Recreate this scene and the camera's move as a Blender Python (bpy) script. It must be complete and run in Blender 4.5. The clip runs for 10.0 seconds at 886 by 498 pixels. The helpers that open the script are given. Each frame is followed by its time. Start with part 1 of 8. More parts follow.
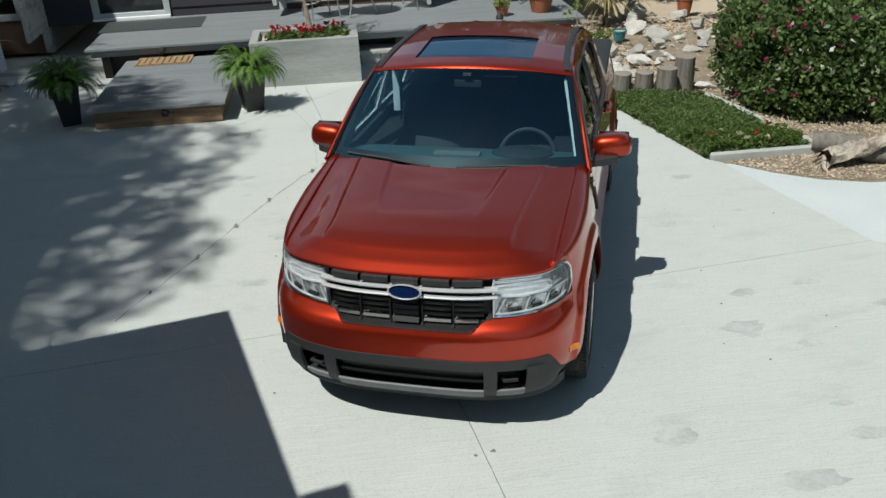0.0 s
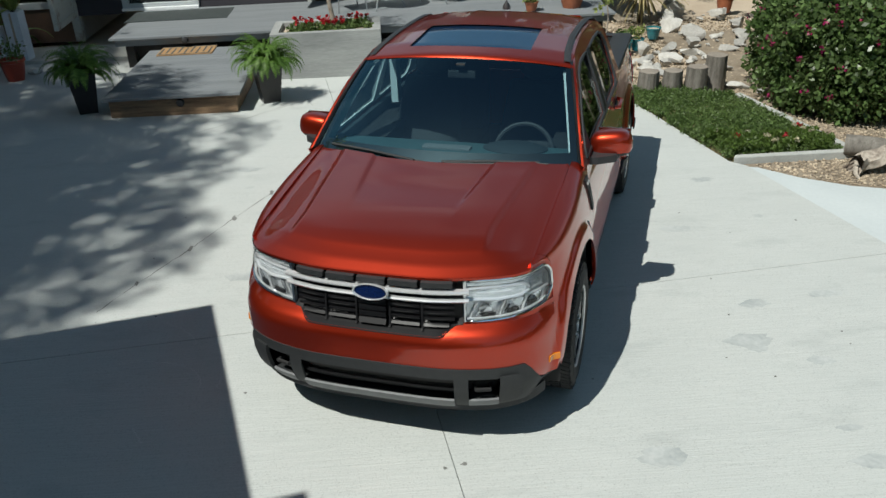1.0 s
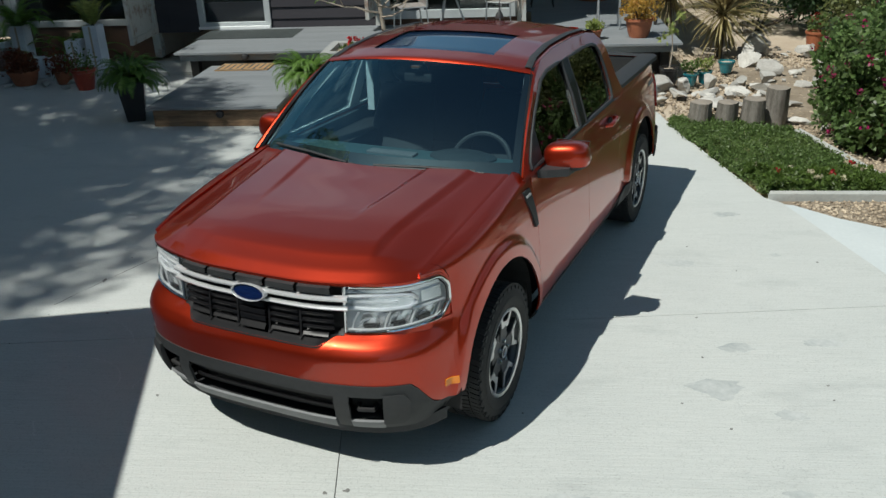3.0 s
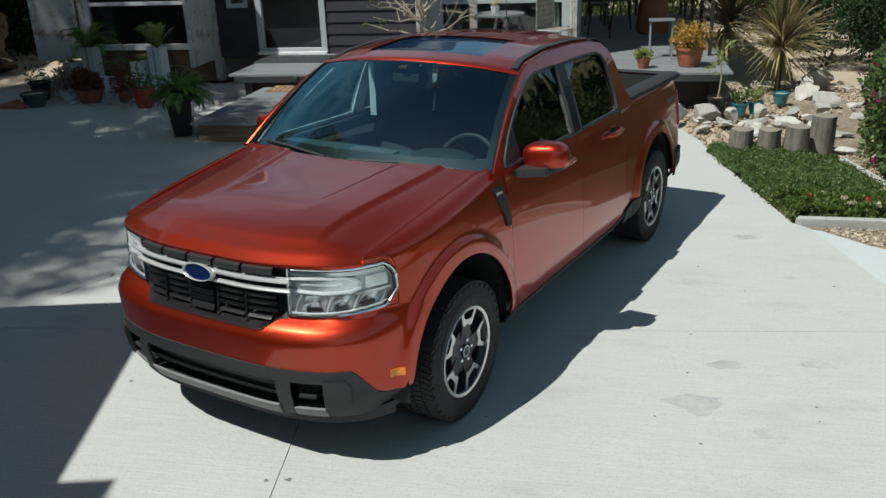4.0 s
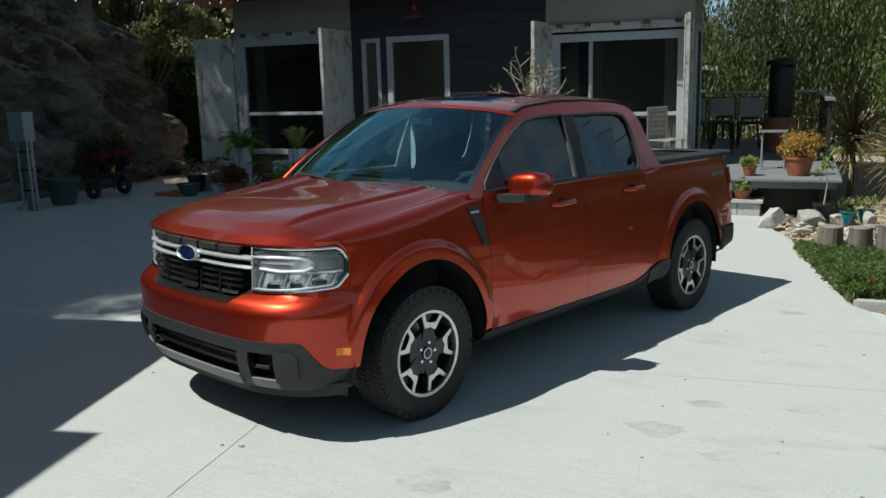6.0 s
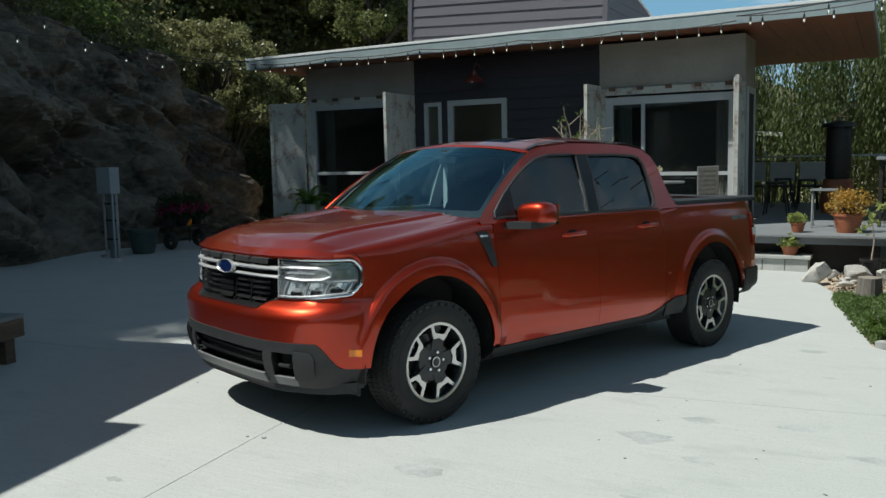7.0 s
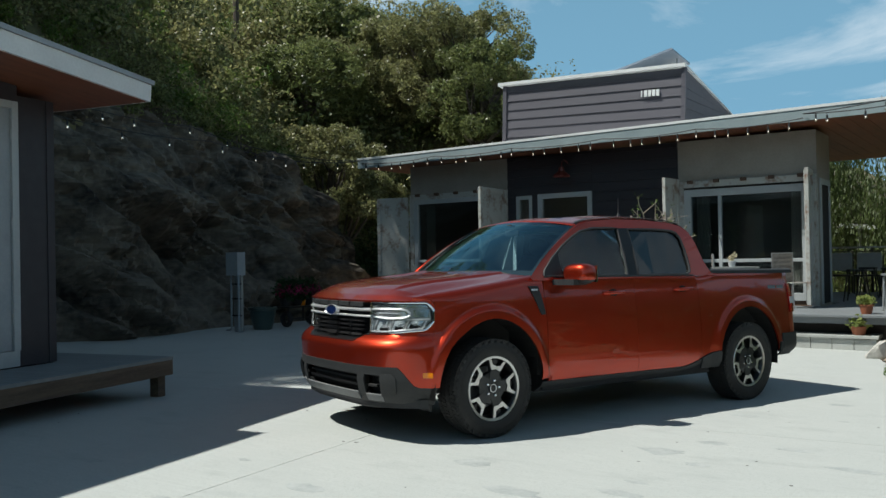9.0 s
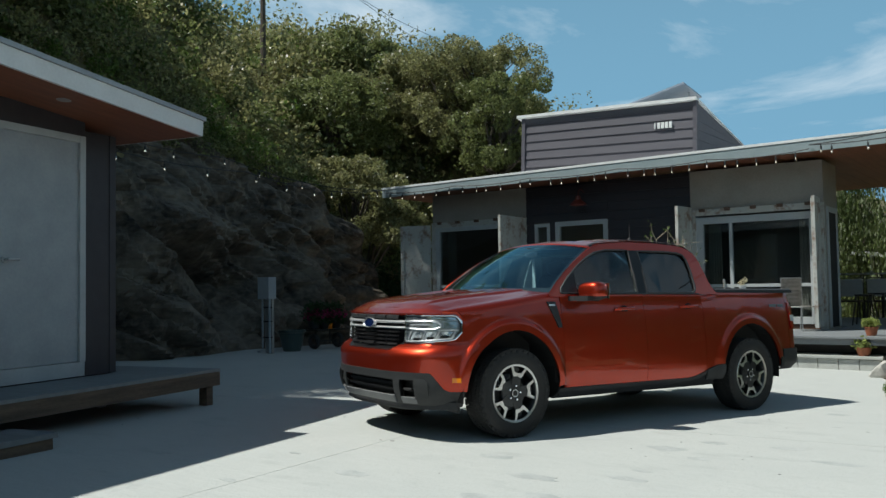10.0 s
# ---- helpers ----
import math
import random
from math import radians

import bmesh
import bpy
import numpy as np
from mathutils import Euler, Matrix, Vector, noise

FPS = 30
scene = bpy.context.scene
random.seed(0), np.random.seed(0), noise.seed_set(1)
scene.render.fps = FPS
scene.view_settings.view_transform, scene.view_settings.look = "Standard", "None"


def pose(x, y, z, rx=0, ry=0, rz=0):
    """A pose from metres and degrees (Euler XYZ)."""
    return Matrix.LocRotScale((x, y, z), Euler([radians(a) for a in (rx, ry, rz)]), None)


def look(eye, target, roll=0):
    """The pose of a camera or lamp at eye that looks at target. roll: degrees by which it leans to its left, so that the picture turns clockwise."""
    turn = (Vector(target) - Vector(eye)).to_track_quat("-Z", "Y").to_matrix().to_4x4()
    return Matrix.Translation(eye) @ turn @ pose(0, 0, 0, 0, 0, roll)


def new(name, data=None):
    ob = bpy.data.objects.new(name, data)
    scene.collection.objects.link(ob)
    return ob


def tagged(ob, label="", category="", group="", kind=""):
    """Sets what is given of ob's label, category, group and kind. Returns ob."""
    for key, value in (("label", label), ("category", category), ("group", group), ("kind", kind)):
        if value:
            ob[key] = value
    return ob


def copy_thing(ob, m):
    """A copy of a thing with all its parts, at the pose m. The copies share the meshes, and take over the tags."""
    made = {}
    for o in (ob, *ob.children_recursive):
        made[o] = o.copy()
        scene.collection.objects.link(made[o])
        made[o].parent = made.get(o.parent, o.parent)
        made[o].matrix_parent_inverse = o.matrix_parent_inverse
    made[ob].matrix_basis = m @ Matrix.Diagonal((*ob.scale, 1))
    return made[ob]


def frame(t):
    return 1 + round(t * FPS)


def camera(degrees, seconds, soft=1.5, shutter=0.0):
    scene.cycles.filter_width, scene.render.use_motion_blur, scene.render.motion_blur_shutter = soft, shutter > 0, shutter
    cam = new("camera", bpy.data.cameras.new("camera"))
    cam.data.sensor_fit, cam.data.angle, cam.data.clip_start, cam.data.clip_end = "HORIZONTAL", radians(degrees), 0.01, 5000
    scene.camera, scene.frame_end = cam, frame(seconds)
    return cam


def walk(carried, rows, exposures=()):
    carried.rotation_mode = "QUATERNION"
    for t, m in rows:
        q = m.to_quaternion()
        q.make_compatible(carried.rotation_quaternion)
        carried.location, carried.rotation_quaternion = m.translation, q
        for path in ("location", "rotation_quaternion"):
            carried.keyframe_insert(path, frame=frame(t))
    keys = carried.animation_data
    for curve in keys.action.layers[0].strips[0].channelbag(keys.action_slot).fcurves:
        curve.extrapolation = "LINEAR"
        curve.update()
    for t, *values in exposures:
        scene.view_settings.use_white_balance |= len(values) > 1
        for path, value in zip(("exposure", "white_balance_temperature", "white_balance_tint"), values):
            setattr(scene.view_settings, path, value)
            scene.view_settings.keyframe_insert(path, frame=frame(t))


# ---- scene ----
cam = camera(55.2, 10.0)
# the drive's frame: the truck stands square in it, and it leans a little against the level house
DRIVE = pose(0, 0, 0, 0, 0.5, 0) @ pose(0, 0, 0, -1.0, 0, 0) @ pose(0, 0, 0, 0, 0, -20)
PATH = [
    (0, (1.086, -4.539, 3.032), (0.667, -2.789, 2.158), -2.1),
    (0.5, (1.217, -4.373, 2.96), (0.75, -2.635, 2.087), -1.9),
    (1, (1.38, -4.207, 2.896), (0.859, -2.484, 2.024), -1.9),
    (1.5, (1.576, -4.051, 2.842), (0.998, -2.343, 1.976), -1.9),
    (2, (1.803, -3.885, 2.768), (1.158, -2.191, 1.924), -1.8),
    (2.5, (2.029, -3.735, 2.678), (1.317, -2.053, 1.865), -1.7),
    (4, (2.786, -3.351, 2.32), (1.82, -1.74, 1.633), -1.4),
    (4.5, (3.075, -3.258, 2.164), (2.009, -1.681, 1.55), -1.3),
    (5, (3.348, -3.196, 2.013), (2.19, -1.655, 1.478), -1.1),
    (5.5, (3.625, -3.159, 1.868), (2.378, -1.661, 1.418), -0.9),
    (7, (4.542, -3.247, 1.505), (3.068, -1.909, 1.31), -0.4),
    (7.5, (4.872, -3.354, 1.423), (3.343, -2.072, 1.301), -0.3),
    (8, (5.189, -3.497, 1.353), (3.613, -2.266, 1.297), -0.2),
    (8.5, (5.502, -3.679, 1.31), (3.889, -2.496, 1.306), -0.1),
    (9, (5.79, -3.871, 1.262), (4.151, -2.724, 1.301), -0.1),
    (9.5, (6.076, -4.093, 1.217), (4.422, -2.972, 1.293), -0.0),
    (10, (6.349, -4.351, 1.158), (4.689, -3.241, 1.267), -0.0),
]
walk(cam, [(t, DRIVE @ look(eye, target, roll)) for t, eye, target, roll in PATH], ((0.0, 0.45, 6550, 6.5), (10.0, 0.45, 6550, 6.5)))

# ---- light ----
to_sun = (DRIVE.to_3x3() @ Vector((-0.27, -0.58, 1.0))).normalized()
elevation = math.asin(to_sun.z)
world = bpy.data.worlds.new("sky")
scene.world = world
world.use_nodes = True
wn, wl = world.node_tree.nodes, world.node_tree.links
wn.clear()
sky = wn.new("ShaderNodeTexSky")
sky.sky_type = "NISHITA"
sky.sun_disc = False
sky.sun_elevation = elevation
sky.sun_rotation = math.atan2(to_sun.x, to_sun.y)
sky.air_density, sky.dust_density, sky.ozone_density = 1.2, 0.8, 1.2
coord = wn.new("ShaderNodeTexCoord")
stretch = wn.new("ShaderNodeMapping")
stretch.inputs["Scale"].default_value = (2.0, 2.0, 6.0)
stretch.inputs["Location"].default_value = (0.0, 0.6, 0.3)
wl.new(coord.outputs["Generated"], stretch.inputs["Vector"])
wisps = wn.new("ShaderNodeTexNoise")
wisps.inputs["Scale"].default_value, wisps.inputs["Detail"].default_value = 1.6, 9
wisps.inputs["Roughness"].default_value, wisps.inputs["Distortion"].default_value = 0.6, 0.5
wl.new(stretch.outputs["Vector"], wisps.inputs["Vector"])
thin = wn.new("ShaderNodeMapRange")
thin.inputs["From Min"].default_value, thin.inputs["From Max"].default_value = 0.47, 0.74
thin.inputs["To Max"].default_value = 0.95
wl.new(wisps.outputs["Fac"], thin.inputs["Value"])
mixed = wn.new("ShaderNodeMix")
mixed.data_type = "RGBA"
mixed.inputs["B"].default_value = (27, 29, 31, 1)
veil = wn.new("ShaderNodeMath")
veil.operation = "MULTIPLY"
wl.new(thin.outputs["Result"], veil.inputs[0])
wl.new(veil.outputs["Value"], mixed.inputs["Factor"])
# bright haze towards the horizon, all round
split, low = wn.new("ShaderNodeSeparateXYZ"), wn.new("ShaderNodeMapRange")
wl.new(coord.outputs["Generated"], split.inputs["Vector"])
low.interpolation_type = "SMOOTHSTEP"
low.inputs["From Min"].default_value, low.inputs["From Max"].default_value = 0.12, 0.95
low.inputs["To Min"].default_value, low.inputs["To Max"].default_value = 0.9, 0.0
wl.new(split.outputs["Z"], low.inputs["Value"]), wl.new(low.outputs["Result"], veil.inputs[1])
hazy = wn.new("ShaderNodeMix")
hazy.data_type = "RGBA"
hazy.inputs["B"].default_value = (6.2, 13.2, 19.4, 1)
wl.new(low.outputs["Result"], hazy.inputs["Factor"])
wl.new(sky.outputs["Color"], hazy.inputs["A"])
wl.new(hazy.outputs["Result"], mixed.inputs["A"])
shine = wn.new("ShaderNodeBackground")
shine.inputs["Strength"].default_value = 0.0245
wl.new(mixed.outputs["Result"], shine.inputs["Color"])
wl.new(shine.outputs["Background"], wn.new("ShaderNodeOutputWorld").inputs["Surface"])
sun = new("sun", bpy.data.lights.new("sun", "SUN"))
sun.data.energy, sun.data.angle, sun.data.color = 3.82, radians(0.5), (1.0, 0.985, 0.94)
sun.matrix_world = look(to_sun * 60, (0, 0, 0))

# ---- materials ----
def material(name, colour, other=None, rough=0.6, scale=6.0, fine=60.0, bump=0.15, metal=0.0, coat=0.0,
             island=0.0, spread=(0.35, 0.65), stretch=(1, 1, 1), specular=0.5, transmission=0.0, depth=0.01, rough_to=None, sheen=0.0):
    """A surface with variation at two scales; island varies loose pieces and separate objects."""
    m = bpy.data.materials.new(name)
    m.use_nodes = True
    n, l = m.node_tree.nodes, m.node_tree.links
    b = n["Principled BSDF"]
    b.inputs["Roughness"].default_value, b.inputs["Metallic"].default_value = rough, metal
    b.inputs["Coat Weight"].default_value, b.inputs["Coat Roughness"].default_value = coat, 0.02
    b.inputs["Specular IOR Level"].default_value = specular
    b.inputs["Transmission Weight"].default_value = transmission
    b.inputs["Sheen Weight"].default_value = sheen
    other = other or tuple(0.75 * c for c in colour)
    place, mapping = n.new("ShaderNodeTexCoord"), n.new("ShaderNodeMapping")
    mapping.inputs["Scale"].default_value = stretch
    l.new(place.outputs["Object"], mapping.inputs["Vector"])
    large, small = n.new("ShaderNodeTexNoise"), n.new("ShaderNodeTexNoise")
    for node, size, detail in ((large, scale, 6), (small, fine, 4)):
        node.inputs["Scale"].default_value, node.inputs["Detail"].default_value = size, detail
        l.new(mapping.outputs["Vector"], node.inputs["Vector"])
    both = n.new("ShaderNodeMix")
    both.inputs["Factor"].default_value = 0.35
    l.new(large.outputs["Fac"], both.inputs["A"]), l.new(small.outputs["Fac"], both.inputs["B"])
    ramp = n.new("ShaderNodeMapRange")
    ramp.inputs["From Min"].default_value, ramp.inputs["From Max"].default_value = spread
    l.new(both.outputs["Result"], ramp.inputs["Value"])
    hue = n.new("ShaderNodeMix")
    hue.data_type = "RGBA"
    hue.inputs["A"].default_value, hue.inputs["B"].default_value = (*colour, 1), (*other, 1)
    l.new(ramp.outputs["Result"], hue.inputs["Factor"])
    out = hue.outputs["Result"]
    if island:
        loose, info = n.new("ShaderNodeNewGeometry"), n.new("ShaderNodeObjectInfo")
        add, wave = n.new("ShaderNodeMath"), n.new("ShaderNodeMath")
        l.new(loose.outputs["Random Per Island"], add.inputs[0]), l.new(info.outputs["Random"], add.inputs[1])
        wave.operation = "FRACT"
        l.new(add.outputs[0], wave.inputs[0])
        gain = n.new("ShaderNodeMapRange")
        gain.inputs["To Min"].default_value, gain.inputs["To Max"].default_value = 1 - island, 1 + island
        l.new(wave.outputs[0], gain.inputs["Value"])
        tone = n.new("ShaderNodeHueSaturation")
        l.new(out, tone.inputs["Color"]), l.new(gain.outputs["Result"], tone.inputs["Value"])
        out = tone.outputs["Color"]
    l.new(out, b.inputs["Base Color"])
    if rough_to is not None:
        gloss = n.new("ShaderNodeMapRange")
        gloss.inputs["To Min"].default_value, gloss.inputs["To Max"].default_value = rough, rough_to
        l.new(large.outputs["Fac"], gloss.inputs["Value"]), l.new(gloss.outputs["Result"], b.inputs["Roughness"])
    if bump:
        relief = n.new("ShaderNodeBump")
        relief.inputs["Strength"].default_value, relief.inputs["Distance"].default_value = bump, depth
        l.new(both.outputs["Result"], relief.inputs["Height"]), l.new(relief.outputs["Normal"], b.inputs["Normal"])
    return m


def glass(name, tint, gloss=0.02, ior=1.5, coating=(1, 1, 1)):
    """A thin pane: clear with a tint, and a mirror towards grazing views."""
    m = bpy.data.materials.new(name)
    m.use_nodes = True
    n, l = m.node_tree.nodes, m.node_tree.links
    n.clear()
    clear, shiny, mix, fresnel, out = (n.new("ShaderNode" + k) for k in ("BsdfTransparent", "BsdfGlossy", "MixShader", "Fresnel", "OutputMaterial"))
    clear.inputs["Color"].default_value = (*tint, 1)
    shiny.inputs["Roughness"].default_value = gloss
    shiny.inputs["Color"].default_value = (*coating, 1)
    fresnel.inputs["IOR"].default_value = ior
    l.new(fresnel.outputs[0], mix.inputs[0]), l.new(clear.outputs[0], mix.inputs[1]), l.new(shiny.outputs[0], mix.inputs[2])
    l.new(mix.outputs[0], out.inputs["Surface"])
    return m


def leafy(name, colour, other, island=0.35, rough=0.5, through_light=0.5):
    """Leaves: a matt or glossy face that lets some light through."""
    m = material(name, colour, other, rough=rough, scale=1.2, fine=9.0, bump=0, island=island, specular=0.5)
    n, l = m.node_tree.nodes, m.node_tree.links
    b, out = n["Principled BSDF"], n["Material Output"]
    glow, mix = n.new("ShaderNodeBsdfTranslucent"), n.new("ShaderNodeMixShader")
    l.new(b.inputs["Base Color"].links[0].from_socket, glow.inputs["Color"])
    mix.inputs[0].default_value = through_light
    l.new(b.outputs[0], mix.inputs[1]), l.new(glow.outputs[0], mix.inputs[2])
    l.new(mix.outputs[0], out.inputs["Surface"])
    return m


CONCRETE_NEW = material("pale_concrete", (0.49, 0.53, 0.53), (0.43, 0.47, 0.475), rough=0.75, scale=1.2, fine=30, bump=0.08, depth=0.003)
KERB = material("kerb_concrete", (0.42, 0.43, 0.41), (0.3, 0.31, 0.29), rough=0.8, scale=3, fine=50, bump=0.2)


def slab_concrete(name):
    """Cast concrete: faint cloudy patches, sparse grey stains, broom lines and grit."""
    m = material(name, (0.475, 0.495, 0.475), (0.42, 0.442, 0.428), rough=0.8, scale=1.1, fine=60, bump=0.0, spread=(0.3, 0.75))
    n, l = m.node_tree.nodes, m.node_tree.links
    b = n["Principled BSDF"]
    tint = b.inputs["Base Color"].links[0].from_socket
    place = n.new("ShaderNodeTexCoord")

    def layer(scale, stretch, detail, low, high, rough=0.55):
        mapping, tex, ramp = n.new("ShaderNodeMapping"), n.new("ShaderNodeTexNoise"), n.new("ShaderNodeMapRange")
        mapping.inputs["Scale"].default_value = stretch
        mapping.inputs["Rotation"].default_value = (0, 0, radians(-7))
        tex.inputs["Scale"].default_value, tex.inputs["Detail"].default_value, tex.inputs["Roughness"].default_value = scale, detail, rough
        ramp.inputs["From Min"].default_value, ramp.inputs["From Max"].default_value = low, high
        l.new(place.outputs["Object"], mapping.inputs["Vector"]), l.new(mapping.outputs["Vector"], tex.inputs["Vector"])
        l.new(tex.outputs["Fac"], ramp.inputs["Value"])
        return ramp.outputs["Result"]

    broom = layer(3.0, (1.0, 26.0, 1.0), 5, 0.35, 0.75)
    grit = layer(95.0, (1, 1, 1), 3, 0.52, 0.78)
    stain = layer(1.7, (0.7, 1.6, 1.0), 9, 0.55, 0.82, 0.68)
    for fac, colour, amount in ((broom, (0.36, 0.378, 0.366), 0.5), (stain, (0.27, 0.29, 0.285), 0.62), (grit, (0.24, 0.25, 0.245), 0.55)):
        scaled, mix = n.new("ShaderNodeMath"), n.new("ShaderNodeMix")
        scaled.operation = "MULTIPLY"
        scaled.inputs[1].default_value = amount
        l.new(fac, scaled.inputs[0])
        mix.data_type = "RGBA"
        mix.inputs["B"].default_value = (*colour, 1)
        l.new(scaled.outputs[0], mix.inputs["Factor"]), l.new(tint, mix.inputs["A"])
        tint = mix.outputs["Result"]
    l.new(tint, b.inputs["Base Color"])
    total, relief = n.new("ShaderNodeMath"), n.new("ShaderNodeBump")
    l.new(broom, total.inputs[0]), l.new(grit, total.inputs[1])
    relief.inputs["Strength"].default_value, relief.inputs["Distance"].default_value = 0.35, 0.003
    l.new(total.outputs[0], relief.inputs["Height"]), l.new(relief.outputs["Normal"], b.inputs["Normal"])
    return m


CONCRETE = slab_concrete("concrete")
WATERMARK = material("dried_water_line", (0.52, 0.54, 0.52), (0.46, 0.48, 0.465), rough=0.8, scale=6, fine=60, bump=0)
PLANTER = material("board_formed_concrete", (0.33, 0.34, 0.33), (0.2, 0.21, 0.205), rough=0.8, scale=1.6, fine=24, bump=0.15, stretch=(0.5, 0.5, 4))
STAIN = material("concrete_stain", (0.3, 0.325, 0.32), (0.43, 0.45, 0.44), rough=0.7, scale=5, fine=40, bump=0.05)
CRACK = material("crack_dirt", (0.11, 0.11, 0.105), (0.2, 0.2, 0.19), rough=0.9, scale=8, fine=60)
DIRT = material("dirt", (0.36, 0.29, 0.215), (0.47, 0.4, 0.31), rough=0.95, scale=1.5, fine=30, bump=0.5, depth=0.02)
MULCH = material("wood_chips", (0.42, 0.35, 0.26), (0.25, 0.195, 0.135), rough=0.9, scale=4, fine=40, bump=0.3, island=0.45)
# the near-black second tone puts crevice and tree shade into the rock's colour
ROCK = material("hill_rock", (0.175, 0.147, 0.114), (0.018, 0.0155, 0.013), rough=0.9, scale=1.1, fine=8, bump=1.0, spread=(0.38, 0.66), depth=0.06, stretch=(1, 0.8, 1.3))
STONE = material("garden_stone", (0.45, 0.44, 0.41), (0.29, 0.28, 0.255), rough=0.85, scale=5, fine=40, bump=0.4, island=0.25)
SIDING = material("dark_siding", (0.03, 0.028, 0.034), (0.022, 0.02, 0.026), rough=0.55, scale=3, fine=40, bump=0.06, stretch=(0.3, 3, 3))
GREYSIDING = material("grey_siding", (0.085, 0.083, 0.1), (0.07, 0.068, 0.085), rough=0.55, scale=2, fine=50, bump=0.06, stretch=(0.3, 3, 3))
BEIGE = material("beige_steel", (0.30, 0.285, 0.255), (0.24, 0.225, 0.2), rough=0.6, scale=2, fine=30, bump=0.1)
FASCIA = material("weathered_fascia", (0.27, 0.33, 0.345), (0.2, 0.255, 0.27), rough=0.5, scale=2.5, fine=30, bump=0.05)
WHITE = material("white_paint", (0.72, 0.74, 0.74), (0.6, 0.62, 0.62), rough=0.5, scale=3, fine=40, bump=0.05)
FRAMEGREY = material("window_frame", (0.4, 0.43, 0.44), (0.34, 0.37, 0.38), rough=0.45, scale=4, fine=40, bump=0.04)
SOFFIT = material("stained_soffit", (0.24, 0.085, 0.04), (0.16, 0.055, 0.028), rough=0.55, scale=2, fine=20, bump=0.1, stretch=(6, 0.6, 6), island=0.12)
RUSTY = material("rusty_white_steel", (0.42, 0.43, 0.405), (0.17, 0.085, 0.045), rough=0.6, scale=3.4, fine=16, bump=0.15, spread=(0.5, 0.68))
DECKING = material("grey_decking", (0.20, 0.215, 0.225), (0.15, 0.165, 0.175), rough=0.6, scale=3, fine=40, bump=0.15, stretch=(0.4, 5, 5), island=0.04)
RAWWOOD = material("raw_pine", (0.31, 0.2, 0.115), (0.1, 0.06, 0.034), rough=0.7, scale=4, fine=40, bump=0.15, stretch=(0.5, 6, 6), spread=(0.4, 0.66))
OLDTIMBER = material("dark_old_timber", (0.15, 0.105, 0.07), (0.06, 0.043, 0.032), rough=0.8, scale=4, fine=40, bump=0.3, stretch=(5, 0.5, 5), spread=(0.35, 0.65))
OLDWOOD = material("weathered_wood", (0.22, 0.205, 0.18), (0.09, 0.08, 0.067), rough=0.85, scale=5, fine=40, bump=0.5, stretch=(4, 4, 0.6))
CUTWOOD = material("sawn_end", (0.27, 0.24, 0.2), (0.17, 0.145, 0.12), rough=0.85, scale=9, fine=60, bump=0.3)
BLACK = material("black_plastic", (0.018, 0.019, 0.021), (0.025, 0.026, 0.028), rough=0.62, scale=20, fine=300, bump=0.06, depth=0.001)
# near black: paints shade into openings and recesses, and colours some black parts
DARK = material("shade_and_black", (0.008, 0.008, 0.009), (0.012, 0.012, 0.012), rough=0.8, bump=0)
# room surfaces: the dimness indoors is put into this dark colour
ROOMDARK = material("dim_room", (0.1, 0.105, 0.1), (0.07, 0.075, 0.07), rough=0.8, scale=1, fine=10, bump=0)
STEEL = material("galvanised_steel", (0.42, 0.44, 0.45), (0.33, 0.35, 0.36), rough=0.4, scale=6, fine=60, bump=0.03, metal=0.7)
GREYBOX = material("grey_enamel", (0.32, 0.35, 0.37), (0.26, 0.29, 0.31), rough=0.5, scale=4, fine=40, bump=0.03)
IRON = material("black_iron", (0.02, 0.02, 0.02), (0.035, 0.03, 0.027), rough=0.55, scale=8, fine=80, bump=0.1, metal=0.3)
TERRACOTTA = material("terracotta", (0.36, 0.12, 0.055), (0.24, 0.075, 0.035), rough=0.65, scale=6, fine=50, bump=0.1)
REDPOT = material("red_glazed_pot", (0.33, 0.05, 0.025), (0.22, 0.03, 0.018), rough=0.35, scale=6, fine=50, bump=0.05)
TEAL = material("teal_glaze", (0.02, 0.2, 0.24), (0.015, 0.12, 0.15), rough=0.2, scale=6, fine=40, bump=0.03, coat=0.4)
POTBLACK = material("black_pot", (0.012, 0.012, 0.013), (0.02, 0.02, 0.021), rough=0.35, scale=6, fine=60, bump=0.05)
JAR = material("dark_green_jar", (0.03, 0.055, 0.055), (0.05, 0.075, 0.07), rough=0.3, scale=5, fine=40, bump=0.05)
CINDER = material("painted_block", (0.66, 0.69, 0.74), (0.52, 0.55, 0.6), rough=0.85, scale=5, fine=60, bump=0.3)
SLING = material("pale_sling", (0.5, 0.49, 0.45), (0.42, 0.41, 0.38), rough=0.8, scale=8, fine=120, bump=0.1)
RUBBERMAT = material("ribbed_mat", (0.05, 0.06, 0.06), (0.035, 0.045, 0.045), rough=0.9, scale=10, fine=100, bump=0.3)
COIR = material("coir_mat", (0.36, 0.22, 0.1), (0.25, 0.15, 0.07), rough=0.95, scale=20, fine=200, bump=0.4)
WICKER = material("grey_wicker", (0.3, 0.28, 0.26), (0.2, 0.185, 0.17), rough=0.7, scale=10, fine=60, bump=0.2, island=0.15)
REDLAMP = material("red_enamel", (0.15, 0.03, 0.022), (0.1, 0.02, 0.015), rough=0.35, bump=0.03)
BULB = glass("bulb_glass", (0.85, 0.84, 0.8), ior=1.5)
# glow added inside the bulbs in place of sun glints on their glass
FILAMENT = material("glint_filament", (0.9, 0.85, 0.75), (0.9, 0.85, 0.75), bump=0)
FILAMENT.node_tree.nodes["Principled BSDF"].inputs["Emission Color"].default_value = (1.0, 0.9, 0.75, 1)
